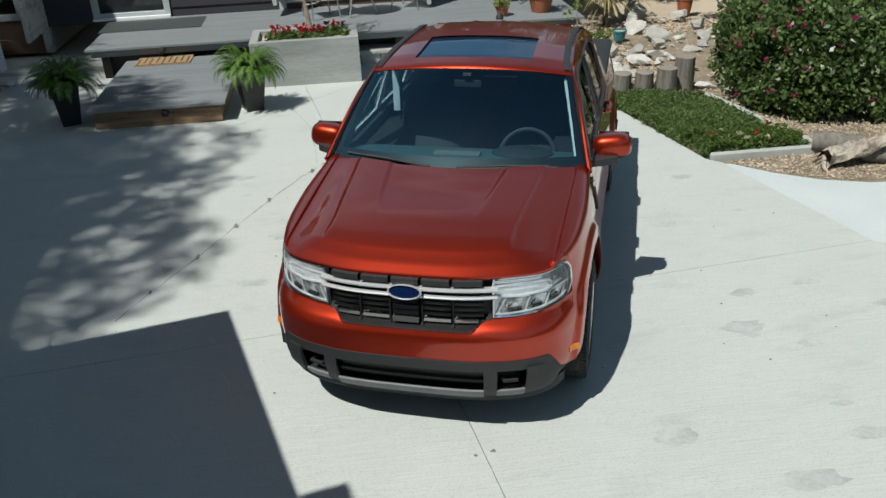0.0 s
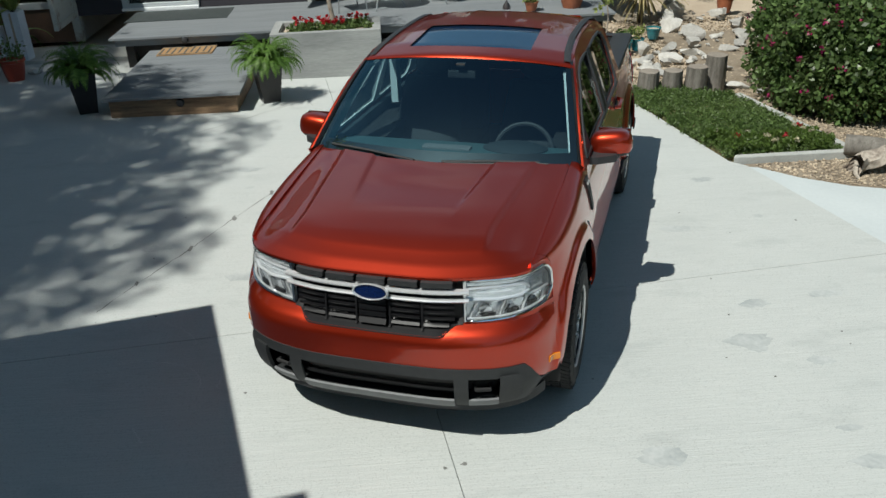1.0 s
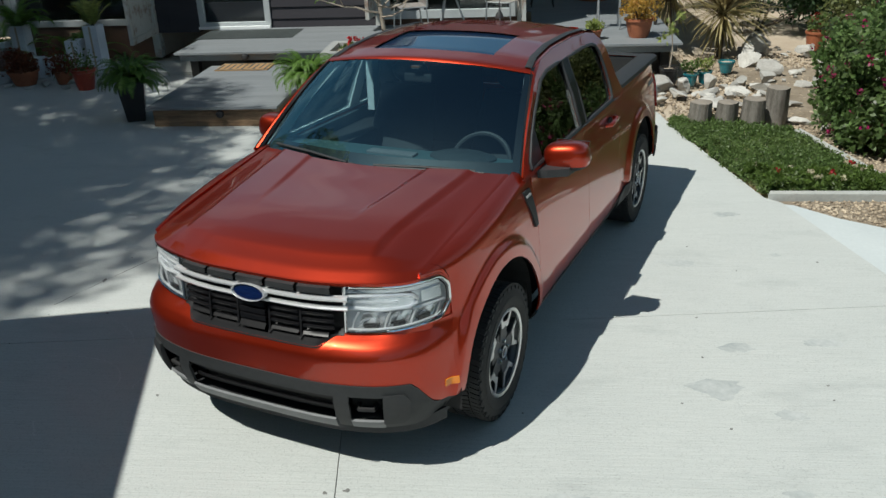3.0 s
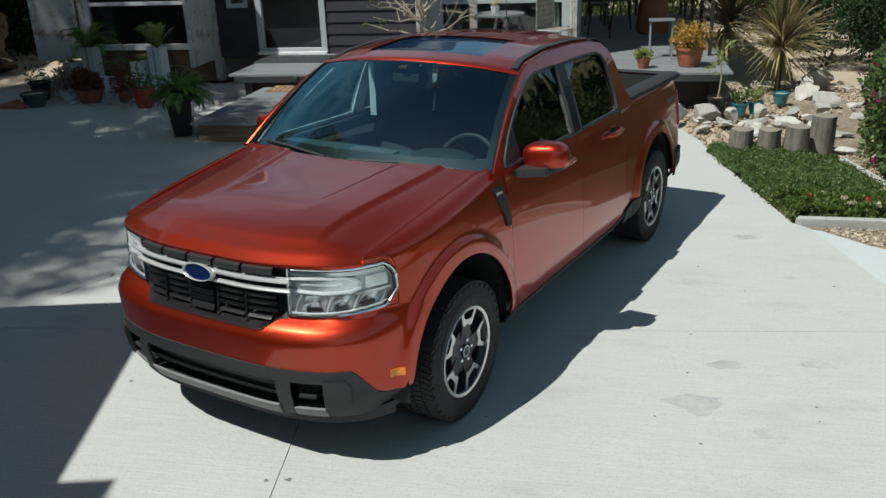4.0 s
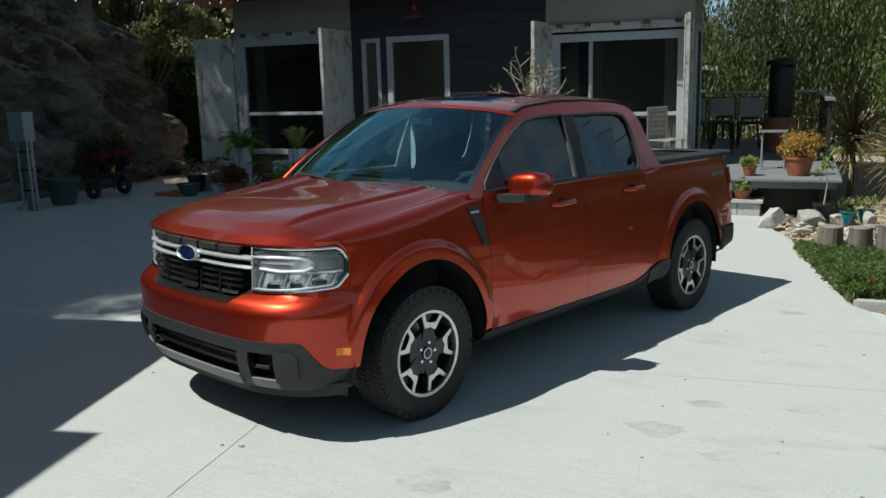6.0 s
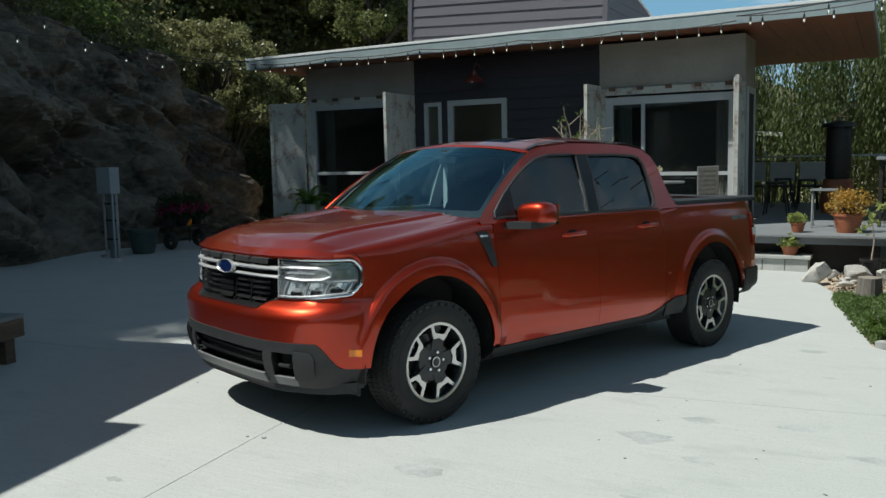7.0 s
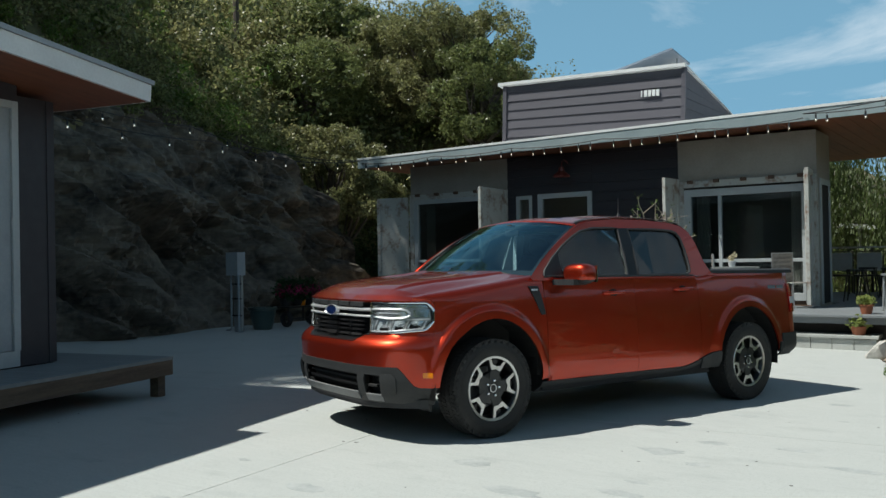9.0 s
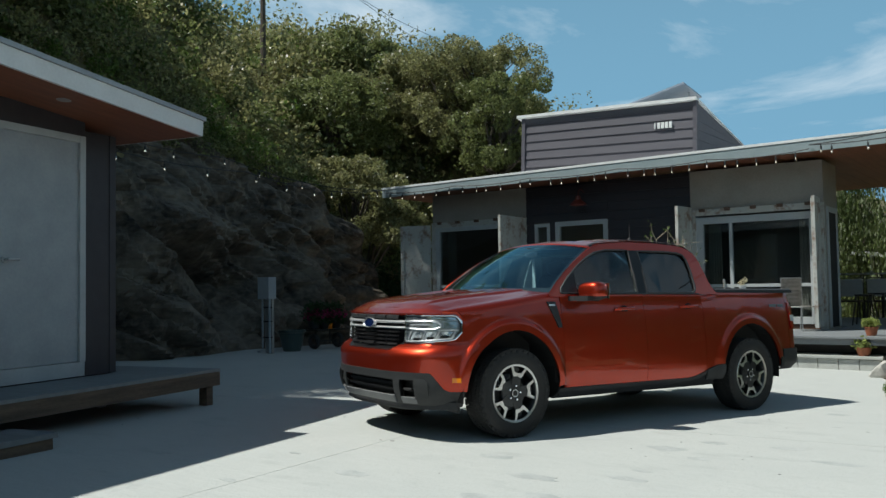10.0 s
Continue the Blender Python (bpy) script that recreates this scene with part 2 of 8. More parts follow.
FILAMENT.node_tree.nodes["Principled BSDF"].inputs["Emission Strength"].default_value = 1.0
PANE = glass("window_glass", (0.72, 0.77, 0.77), ior=1.6)
DOORSTEP = material("stained_board", (0.13, 0.075, 0.05), (0.08, 0.05, 0.035), rough=0.8, scale=3, fine=30, bump=0.2)
SOLAR = material("solar_panel", (0.25, 0.3, 0.36), (0.2, 0.24, 0.3), rough=0.15, bump=0)
FERN = leafy("fern_green", (0.13, 0.235, 0.04), (0.075, 0.16, 0.028))
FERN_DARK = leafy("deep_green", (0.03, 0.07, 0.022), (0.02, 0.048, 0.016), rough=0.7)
SHRUB = leafy("shrub_green", (0.2, 0.23, 0.085), (0.15, 0.18, 0.065), island=0.5, rough=0.4)
OAK = leafy("oak_green", (0.205, 0.218, 0.093), (0.265, 0.26, 0.12), island=0.55, rough=0.4)
DRYSHRUB = leafy("olive_shrub", (0.34, 0.32, 0.14), (0.24, 0.24, 0.105), island=0.5, rough=0.4)
BRIGHT = leafy("bright_green", (0.13, 0.2, 0.042), (0.09, 0.15, 0.03), island=0.35)
WILLOW = leafy("willow_green", (0.12, 0.155, 0.05), (0.075, 0.11, 0.034), island=0.45)
BUSH = leafy("glossy_bush", (0.09, 0.155, 0.046), (0.14, 0.2, 0.072), island=0.55, rough=0.35)
COVER = leafy("ground_cover", (0.1, 0.165, 0.046), (0.14, 0.205, 0.064), island=0.4)
GOLD = leafy("yellow_succulent", (0.5, 0.26, 0.05), (0.36, 0.28, 0.06), island=0.3)
SUCCULENT = leafy("pale_succulent", (0.36, 0.4, 0.13), (0.2, 0.27, 0.08), island=0.3)
CORDYLINE = leafy("bronze_cordyline", (0.2, 0.17, 0.07), (0.1, 0.05, 0.035), island=0.4)
CORDYLINE_PALE = leafy("straw_cordyline", (0.42, 0.36, 0.18), (0.26, 0.22, 0.1), island=0.3)
MAGENTA = leafy("magenta_bracts", (0.4, 0.02, 0.1), (0.3, 0.015, 0.12), island=0.3)
REDFLOWER = leafy("red_petals", (0.5, 0.02, 0.02), (0.38, 0.01, 0.03), island=0.3)
PALEFLOWER = leafy("cream_petals", (0.65, 0.6, 0.42), (0.5, 0.45, 0.3), island=0.2)
BARK = material("bark", (0.12, 0.095, 0.075), (0.06, 0.048, 0.038), rough=0.9, scale=5, fine=30, bump=0.6, stretch=(3, 3, 0.5))
TWIG = material("pale_twig", (0.36, 0.31, 0.25), (0.24, 0.2, 0.16), rough=0.85, scale=8, fine=40, bump=0.2)


# ---- building blocks ----
def part(name, bm, mat, parent=None, label="", smooth=False, bevel=0.0):
    """One bmesh as one mesh object under a thing or a part."""
    me = bpy.data.meshes.new(name)
    if bevel:
        bmesh.ops.bevel(bm, geom=[e for e in bm.edges if e.is_manifold and e.calc_face_angle(0) > 0.6], offset=bevel, segments=2, affect="EDGES", profile=0.7)
    bm.normal_update()
    bm.to_mesh(me)
    bm.free()
    me.materials.append(mat)
    if smooth:
        me.polygons.foreach_set("use_smooth", [True] * len(me.polygons))
        me.set_sharp_from_angle(angle=radians(38))
    ob = new(name, me)
    ob.parent = parent
    if label:
        tagged(ob, label)
    return ob


def thing(name, m, label, category, group="", kind=""):
    """An Empty at the base of a thing."""
    ob = new(name)
    ob.empty_display_size = 0.1
    ob.matrix_world = m
    return tagged(ob, label, category, group, kind)


def box(x0, x1, y0, y1, z0, z1, bm=None, m=None):
    bm = bm or bmesh.new()
    made = bmesh.ops.create_cube(bm, size=1, matrix=Matrix.Translation(((x0 + x1) / 2, (y0 + y1) / 2, (z0 + z1) / 2)) @ Matrix.Diagonal((x1 - x0, y1 - y0, z1 - z0, 1)))
    if m:
        bmesh.ops.transform(bm, matrix=m, verts=made["verts"])
    return bm


def prism(points, z0, z1, bm=None):
    """A plan outline raised from z0 to z1."""
    bm = bm or bmesh.new()
    low, high = [bm.verts.new((x, y, z0)) for x, y in points], [bm.verts.new((x, y, z1)) for x, y in points]
    bm.faces.new(low[::-1]), bm.faces.new(high)
    for i in range(len(points)):
        j = (i + 1) % len(points)
        bm.faces.new((low[i], low[j], high[j], high[i]))
    bmesh.ops.recalc_face_normals(bm, faces=bm.faces)
    return bm


def lathe(profile, n=24, bm=None, m=None, cap=True):
    """A turned shape about z from (radius, height) pairs."""
    bm = bm or bmesh.new()
    rings = []
    for r, z in profile:
        rings.append([bm.verts.new((r * math.cos(2 * math.pi * i / n), r * math.sin(2 * math.pi * i / n), z)) for i in range(n)])
    for a, b in zip(rings, rings[1:]):
        for i in range(n):
            j = (i + 1) % n
            bm.faces.new((a[i], a[j], b[j], b[i]))
    if cap:
        bm.faces.new(rings[0][::-1]), bm.faces.new(rings[-1])
    if m:
        bmesh.ops.transform(bm, matrix=m, verts=[v for r in rings for v in r])
    return bm


def tube(points, radius, n=8, bm=None, taper=None):
    """A round bar along a line of points; radius may run from one value to another."""
    bm = bm or bmesh.new()
    pts = [Vector(p) for p in points]
    rings = []
    for i, p in enumerate(pts):
        d = (pts[min(i + 1, len(pts) - 1)] - pts[max(i - 1, 0)]).normalized()
        side = d.cross(Vector((0, 0, 1)) if abs(d.z) < 0.95 else Vector((1, 0, 0))).normalized()
        up = side.cross(d)
        r = radius if taper is None else radius + (taper - radius) * i / (len(pts) - 1)
        rings.append([bm.verts.new(p + r * (math.cos(2 * math.pi * k / n) * side + math.sin(2 * math.pi * k / n) * up)) for k in range(n)])
    for a, b in zip(rings, rings[1:]):
        for k in range(n):
            j = (k + 1) % n
            bm.faces.new((a[k], b[k], b[j], a[j]))
    bm.faces.new(rings[0]), bm.faces.new(rings[-1][::-1])
    return bm


def grid(rows, bm=None, close=False, flip=False):
    """A sheet through rows of points."""
    bm = bm or bmesh.new()
    vs = [[bm.verts.new(p) for p in row] for row in rows]
    for a, b in zip(vs, vs[1:]):
        for i in range(len(a) - (0 if close else 1)):
            j = (i + 1) % len(a)
            f = (a[i], a[j], b[j], b[i])
            bm.faces.new(f[::-1] if flip else f)
    return bm


def mesh_object(name, verts, faces, mat, parent=None, smooth=False):
    """A large joined mesh from arrays: faces all have the same number of corners."""
    me = bpy.data.meshes.new(name)
    verts, faces = np.asarray(verts, np.float32), np.asarray(faces, np.int32)
    k = faces.shape[1]
    me.vertices.add(len(verts)), me.loops.add(faces.size), me.polygons.add(len(faces))
    me.vertices.foreach_set("co", verts.ravel())
    me.loops.foreach_set("vertex_index", faces.ravel())
    me.polygons.foreach_set("loop_start", np.arange(0, faces.size, k, dtype=np.int32))
    if smooth:
        me.polygons.foreach_set("use_smooth", np.ones(len(faces), bool))
    me.update(calc_edges=True)
    me.validate()
    me.materials.append(mat)
    ob = new(name, me)
    ob.parent = parent
    return ob


def leaf_cloud(rng, centres, radii, count, size, lean=0.5, slim=0.5, shell=0.55, squash=1.0):
    """Small pointed leaves (folded quads) filling uneven clumps: vertices and faces."""
    pick = rng.integers(0, len(centres), count)
    d = rng.normal(size=(count, 3))
    d /= np.linalg.norm(d, axis=1)[:, None]
    r = (shell + (1 - shell) * rng.random(count)) ** 0.7
    at = np.asarray(centres)[pick] + d * (np.asarray(radii)[pick] * r)[:, None] * (1, 1, squash)
    along = rng.normal(size=(count, 3)) + d * 0.8
    along[:, 2] -= lean
    along /= np.linalg.norm(along, axis=1)[:, None]
    across = np.cross(along, rng.normal(size=(count, 3)) + d)
    across /= np.linalg.norm(across, axis=1)[:, None] + 1e-9
    s = (size * (0.6 + 0.8 * rng.random(count)))[:, None]
    w = across * s * slim * 0.5
    fold = np.cross(along, across) * s * 0.08
    v = np.stack([at - along * s * 0.5, at + w + fold, at + along * s * 0.5, at - w + fold], 1).reshape(-1, 3)
    return v, np.arange(count * 4).reshape(-1, 4)

def spline(points, n=24):
    """A smooth line through plan points."""
    pts = [points[0], *points, points[-1]]
    out = []
    for i in range(1, len(pts) - 2):
        p0, p1, p2, p3 = (np.array(p, float) for p in pts[i - 1:i + 3])
        for t in np.linspace(0, 1, n, endpoint=False):
            out.append(0.5 * (2 * p1 + (p2 - p0) * t + (2 * p0 - 5 * p1 + 4 * p2 - p3) * t * t + (3 * p1 - p0 - 3 * p2 + p3) * t ** 3))
    out.append(np.array(points[-1], float))
    return np.array(out)


# ---- ground ----
def lay(x, y, h=0.0):
    """The place on the drive's tilted plane at the plan point x, y, h above it."""
    n = DRIVE.to_3x3() @ Vector((0, 0, 1))
    return Vector((x, y, h - (n.x * x + n.y * y) / n.z))


def lay_z(x, y, h=0.0):
    return lay(x, y, h).z


def on_drive(points, h0, h1, bm=None):
    """A plan outline raised between two heights over the drive's plane."""
    bm = bm or bmesh.new()
    low, high = [bm.verts.new(lay(x, y, h0)) for x, y in points], [bm.verts.new(lay(x, y, h1)) for x, y in points]
    bm.faces.new(low[::-1]), bm.faces.new(high)
    for i in range(len(points)):
        j = (i + 1) % len(points)
        bm.faces.new((low[i], low[j], high[j], high[i]))
    bmesh.ops.recalc_face_normals(bm, faces=bm.faces)
    return bm


def fade(a, b, t):
    t = min(1, max(0, (t - a) / (b - a)))
    return t * t * (3 - 2 * t)


def ground_height(x, y):
    """The dirt: just under the drive near by, level far off."""
    far = fade(18, 60, math.hypot(x, y))
    near = lay_z(x, y, -0.05) + 0.03 * noise.noise((x * 0.8, y * 0.8, 0)) * fade(5, 9, math.hypot(x - 0.5, y))
    return near * (1 - far) - 0.4 * far


steps = sorted({round(v, 2) for v in [*np.linspace(-14, 14, 57), *np.linspace(14, 60, 24), *np.linspace(-60, -14, 24), *np.linspace(60, 900, 15), *np.linspace(-900, -60, 15)]})
ground = part("ground", grid([[(x, y, ground_height(x, y)) for x in steps] for y in steps]), DIRT, smooth=True)
tagged(ground, "bare tan dirt ground around the concrete drive", "ground", kind="structure")

# the drive: cast slabs with sawn joints
drive = thing("driveway", Matrix(), "pale worn concrete driveway with sawn joints and stains", "driveway", kind="structure")
GAP = 0.0025


def joint_y(x):
    return 0.62 + 0.125 * (x - 0.2)


def joint_x(y):
    return 0.02 - 0.13 * (y + 0.7)


right_edge = [(3.2, 2.98), (3.08, 3.12), (2.72, 5.3), (2.62, 6.2), (2.3, 7.3), (2.22, 8.6)]
slabs = [
    [(-9.6, joint_y(-9.6) + GAP), (joint_x(0.5) - GAP, joint_y(joint_x(0.5)) + GAP), (joint_x(9) - GAP, 8.6), (-9.6, 9.4)],
    [(joint_x(0.5) + GAP, joint_y(joint_x(0.5)) + GAP), (3.6, joint_y(3.6) + GAP), *right_edge, (joint_x(9) + GAP, 8.6)],
    [(-9.6, -12), (joint_x(-12) - GAP, -12), (joint_x(0.5) - GAP, joint_y(joint_x(0.5)) - GAP), (-9.6, joint_y(-9.6) - GAP)],
    [(joint_x(-12) + GAP, -12), (9.0, -12), (9.0, -3.2), (3.6, joint_y(3.6) - GAP), (joint_x(0.5) + GAP, joint_y(joint_x(0.5)) - GAP)],
]
for outline in slabs:
    part("slab", on_drive(outline, -0.1, 0.0), CONCRETE, drive)
apron = part("pavement", on_drive([(3.47, joint_y(3.47)), (9.0, -3.34), (9.004, 1.9), (5.6, 2.05), (4.9, 2.13), (4.3, 2.2), (3.9, 2.36), (3.55, 2.62), (3.28, 2.93), (3.16, 2.97), (3.5, 1.06)], -0.1, -0.003), CONCRETE_NEW)
tagged(apron, "newer pale grey concrete apron joining the drive", "pavement", kind="structure")


def ribbon(points, width, h=0.0015, seed=3):
    """A wandering narrow strip on the drive."""
    rng = random.Random(seed)
    rows = []
    for (x0, y0), (x1, y1) in zip(points, points[1:]):
        n = max(2, int(math.hypot(x1 - x0, y1 - y0) / 0.05))
        for i in range(n):
            t = i / n
            d = Vector((y0 - y1, x1 - x0)).normalized()
            k, w = rng.gauss(0, 0.003), width * rng.choice((0.25, 0.5, 0.8, 1, 1.2))
            rows.append([lay(x0 + t * (x1 - x0) + d.x * (k + s * w), y0 + t * (y1 - y0) + d.y * (k + s * w), h) for s in (-0.5, 0.5)])
    return grid(rows, flip=True)


part("crack", ribbon([(-0.5, 4.3), (-0.85, 3.73), (-1.02, 3.47), (-1.3, 2.93), (-1.56, 2.39), (-1.82, 1.81), (-2.08, 1.29), (-2.3, 0.8)], 0.008), CRACK, drive)
part("crack", ribbon([(-0.1, 7.1), (-0.65, 6.59), (-1.38, 5.87), (-1.84, 5.39), (-2.4, 4.85)], 0.006, seed=8), CRACK, drive)
part("crack", ribbon([(-1.2, 6.05), (-0.95, 5.2), (-0.88, 4.4), (-0.85, 3.8)], 0.004, seed=9), CRACK, drive)
for i, (x, y, r) in enumerate([(-0.9, 3.66, 0.045), (-1.3, 2.93, 0.05), (-1.56, 2.39, 0.04), (-1.82, 1.82, 0.045), (-2.1, 1.25, 0.03), (0.12, -1.0, 0.015), (0.02, -1.02, 0.012), (2.0, 0.3, 0.012)]):
    rng = random.Random(i)
    pts = [(x + r * (0.4 + rng.random()) * math.cos(a) * (0.5 if i < 5 else 1), y + r * (0.4 + rng.random()) * math.sin(a) * (1.5 if i < 5 else 1)) for a in np.linspace(0, 2 * math.pi, 9)[:-1]]
    part("spot", on_drive(pts, -0.002, 0.0016), CRACK, drive)
# faint scuffs left by wet patches
for i, (x, y, r, k) in enumerate([(2.02, -0.02, 0.16, 0.5), (1.15, -1.05, 0.14, 0.6), (2.75, 0.5, 0.12, 0.5), (1.7, -1.5, 0.2, 0.4), (-1.6, 3.6, 0.14, 0.5), (-1.1, 2.1, 0.16, 0.6), (3.2, 0.1, 0.16, 0.4), (0.7, -2.1, 0.15, 0.5), (2.2, -1.2, 0.15, 0.4)]):
    rng = random.Random(i + 40)
    pts = [(x + r * (0.7 + 0.5 * rng.random()) * math.cos(a), y + r * k * (0.7 + 0.5 * rng.random()) * math.sin(a)) for a in np.linspace(0, 2 * math.pi, 17)[:-1]]
    part("stain", on_drive(pts, -0.002, 0.0008), STAIN, drive)

# pale lines left by dried water
for line in ([(-1.77, 0.65), (-1.66, 0.58), (-1.56, 0.47), (-1.5, 0.37), (-1.51, 0.33)], [(-1.95, 0.17), (-1.79, 0.17), (-1.63, 0.14), (-1.49, 0.07), (-1.4, -0.05), (-1.38, -0.18)],
             [(-1.68, -0.51), (-1.64, -0.58), (-1.6, -0.65)], [(-1.28, 0.02), (-1.27, -0.08), (-1.28, -0.17)]):
    part("water_mark", ribbon(spline(line, 6), 0.009, 0.0011, seed=12), WATERMARK, drive)

# scattered small stains, pits and grit
rng = random.Random(77)
for i in range(34):
    x, y = rng.uniform(-2.6, 3.4), rng.uniform(-3.4, 4.2)
    if abs((x - 0.35 * y) - 0.1) < 1.0 and y > -1.0:
        continue
    r = rng.uniform(0.05, 0.15)
    pts = [(x + r * (0.55 + 0.6 * rng.random()) * math.cos(a), y + r * 0.55 * (0.55 + 0.6 * rng.random()) * math.sin(a)) for a in np.linspace(0, 2 * math.pi, 15)[:-1]]
    part("stain", on_drive(pts, -0.002, 0.0007), STAIN, drive)
for i in range(40):
    x, y, r = rng.uniform(-2.8, 3.6), rng.uniform(-4.0, 4.5), rng.uniform(0.004, 0.011)
    part("spot", on_drive([(x + r * math.cos(a), y + r * rng.uniform(0.6, 1.3) * math.sin(a)) for a in np.linspace(0, 2 * math.pi, 7)[:-1]], -0.002, 0.002), CRACK, drive)

# ---- house ----
WALL_Y, ROOF_Y, DECK_Z, SOFFIT_Z = 10.2, 9.4, 0.36, 3.44


def siding(x0, x1, z0, z1, y, mat, name, label, pitch=0.19, parent=None, m=None):
    """A wall of overlapping lap boards, each a part, over a backing."""
    wall = parent or thing(name, m or Matrix(), label, "wall", kind="structure")
    part("backing", box(x0, x1, y + 0.03, y + 0.15, z0, z1), mat, wall)
    z = z0
    while z < z1 - 0.02:
        top = min(z + pitch, z1)
        bm = bmesh.new()
        vs = [bm.verts.new(p) for x in (x0, x1) for p in ((x, y - 0.012, z), (x, y + 0.03, z), (x, y + 0.03, top), (x, y + 0.012, top))]
        a, b = vs[:4], vs[4:]
        bm.faces.new(a[::-1]), bm.faces.new(b)
        for i in range(4):
            bm.faces.new((a[i], a[(i + 1) % 4], b[(i + 1) % 4], b[i]))
        bmesh.ops.recalc_face_normals(bm, faces=bm.faces)
        part("board", bm, mat, wall)
        z += pitch
    return wall


# roof with its fascia, soffit boards and metal edge
roof = thing("roof", pose(-8.7, 0, 0) @ pose(0, 0, 0, 0, -0.4, 0) @ pose(8.7, 0, 0), "flat low roof with weathered grey fascia and white metal edge", "roof", kind="structure")
RX0, RX1 = -8.72, 2.92
part("roof_deck", box(RX0, RX1, ROOF_Y + 0.04, 17, SOFFIT_Z + 0.03, 3.63), FASCIA, roof)
part("fascia", box(RX0, RX1, ROOF_Y, ROOF_Y + 0.038, SOFFIT_Z - 0.02, 3.61), FASCIA, roof, bevel=0.004)
part("metal_edge", box(RX0 - 0.01, RX1 + 0.01, ROOF_Y - 0.012, ROOF_Y + 0.12, 3.612, 3.66), WHITE, roof, "white metal roof edge", bevel=0.004)
part("roofing", box(RX0, RX1, ROOF_Y + 0.122, 17, 3.632, 3.655), WHITE, roof)
for i in range(46):
    x = RX0 + 0.02 + i * (RX1 - RX0 - 0.04) / 46
    part("soffit_board", box(x, x + (RX1 - RX0 - 0.04) / 46 - 0.006, ROOF_Y + 0.04, 16.9, SOFFIT_Z, SOFFIT_Z + 0.028), SOFFIT, roof)
# roof box
TOWER = pose(-3.5, 0, 4.3) @ pose(0, 0, 0, 0, 2.2, 0) @ pose(3.5, 0, -4.3)
tower = siding(-5.58, -1.5, 3.5, 5.05, 10.75, GREYSIDING, "wall_tower", "grey lap-sided box room standing on the roof", 0.2, m=TOWER)


def sloped(x0, x1, z0, drop0, drop1, y0=10.8, y1=13.9):
    """A strip of the side wall whose upper edge falls to the back."""
    bm = bmesh.new()
    ends = [[bm.verts.new((x, y, z)) for y, z in ((y0, z0), (y0, drop0), (y1, drop1), (y1, min(z0, drop1 - 0.01)))] for x in (x0, x1)]
    bm.faces.new(ends[0]), bm.faces.new(ends[1][::-1])
    for i in range(4):
        bm.faces.new((ends[0][i], ends[1][i], ends[1][(i + 1) % 4], ends[0][(i + 1) % 4]))
    bmesh.ops.recalc_face_normals(bm, faces=bm.faces)
    return bm


FALL = 0.52
part("side_wall", sloped(-1.53, -1.5, 3.5, 5.05, 5.05 - FALL, 10.91), GREYSIDING, tower)
for i in range(7):
    part("board", sloped(-1.5, -1.484 + 0.004 * (i % 2), 3.67 + 0.2 * i, 3.86 + 0.2 * i, min(3.86 + 0.2 * i, 5.05 - FALL)), GREYSIDING, tower)
for x in (-5.6, -1.53):
    part("corner_trim", box(x, x + 0.09, 10.715, 10.8, 3.5, 5.05), GREYSIDING, tower)
part("back_wall", box(-5.58, -1.53, 13.8, 13.9, 3.66, 5.04 - FALL), GREYSIDING, tower)
part("left_wall", sloped(-5.58, -5.5, 3.66, 5.05, 5.05 - FALL, 10.91, 13.8), GREYSIDING, tower)
bm = sloped(-5.7, -1.44, 5.055, 5.12, 5.12 - FALL * 1.06, 10.66, 14.0)
for v in bm.verts:
    if v.co.y > 13 and v.co.z < 5.12 - FALL * 1.06:
        v.co.z = 5.055 - FALL * 1.06
part("cap", bm, WHITE, tower, "white metal coping")
sign = thing("wall_sign", TOWER, "five raised white bars fixed on grey siding", "sign")
for i in range(5):
    part("bar", box(-2.37 + 0.085 * i + (0.018 if i == 0 else 0), -2.31 + 0.085 * i - (0.018 if i == 0 else 0), 10.70, 10.725, 4.53, 4.66), WHITE, sign, bevel=0.004)
solar = thing("solar_panel", pose(-2.45, 11.6, 4.93), "tilted solar panel on a steel frame on the roof", "solar panel")
part("panel", box(-0.66, 0.66, -0.5, 0.5, -0.02, 0.02, m=pose(0, 0, 0.32, -8, -13, 0)), SOLAR, solar)
part("leg", tube([(0.55, 0, -0.06), (0.55, 0, 0.44)], 0.02), STEEL, solar)
part("leg", tube([(-0.55, 0, -0.04), (-0.55, 0, 0.19)], 0.02), STEEL, solar)

# dark entrance wall
entry = siding(-5.2, -4.98, DECK_Z - 0.05, SOFFIT_Z, WALL_Y, SIDING, "wall_entry", "black lap-sided entrance wall in the roof's shade")
siding(-3.22, -1.44, DECK_Z - 0.05, SOFFIT_Z, WALL_Y, SIDING, "", "", parent=entry)
siding(-4.98, -3.22, 2.62, SOFFIT_Z, WALL_Y, SIDING, "", "", parent=entry)
part("backing", box(-4.6, -4.46, WALL_Y - 0.01, WALL_Y + 0.15, DECK_Z - 0.05, 2.62), SIDING, entry)
part("backing", box(-4.98, -4.6, WALL_Y - 0.01, WALL_Y + 0.15, DECK_Z - 0.05, 1.15), SIDING, entry)


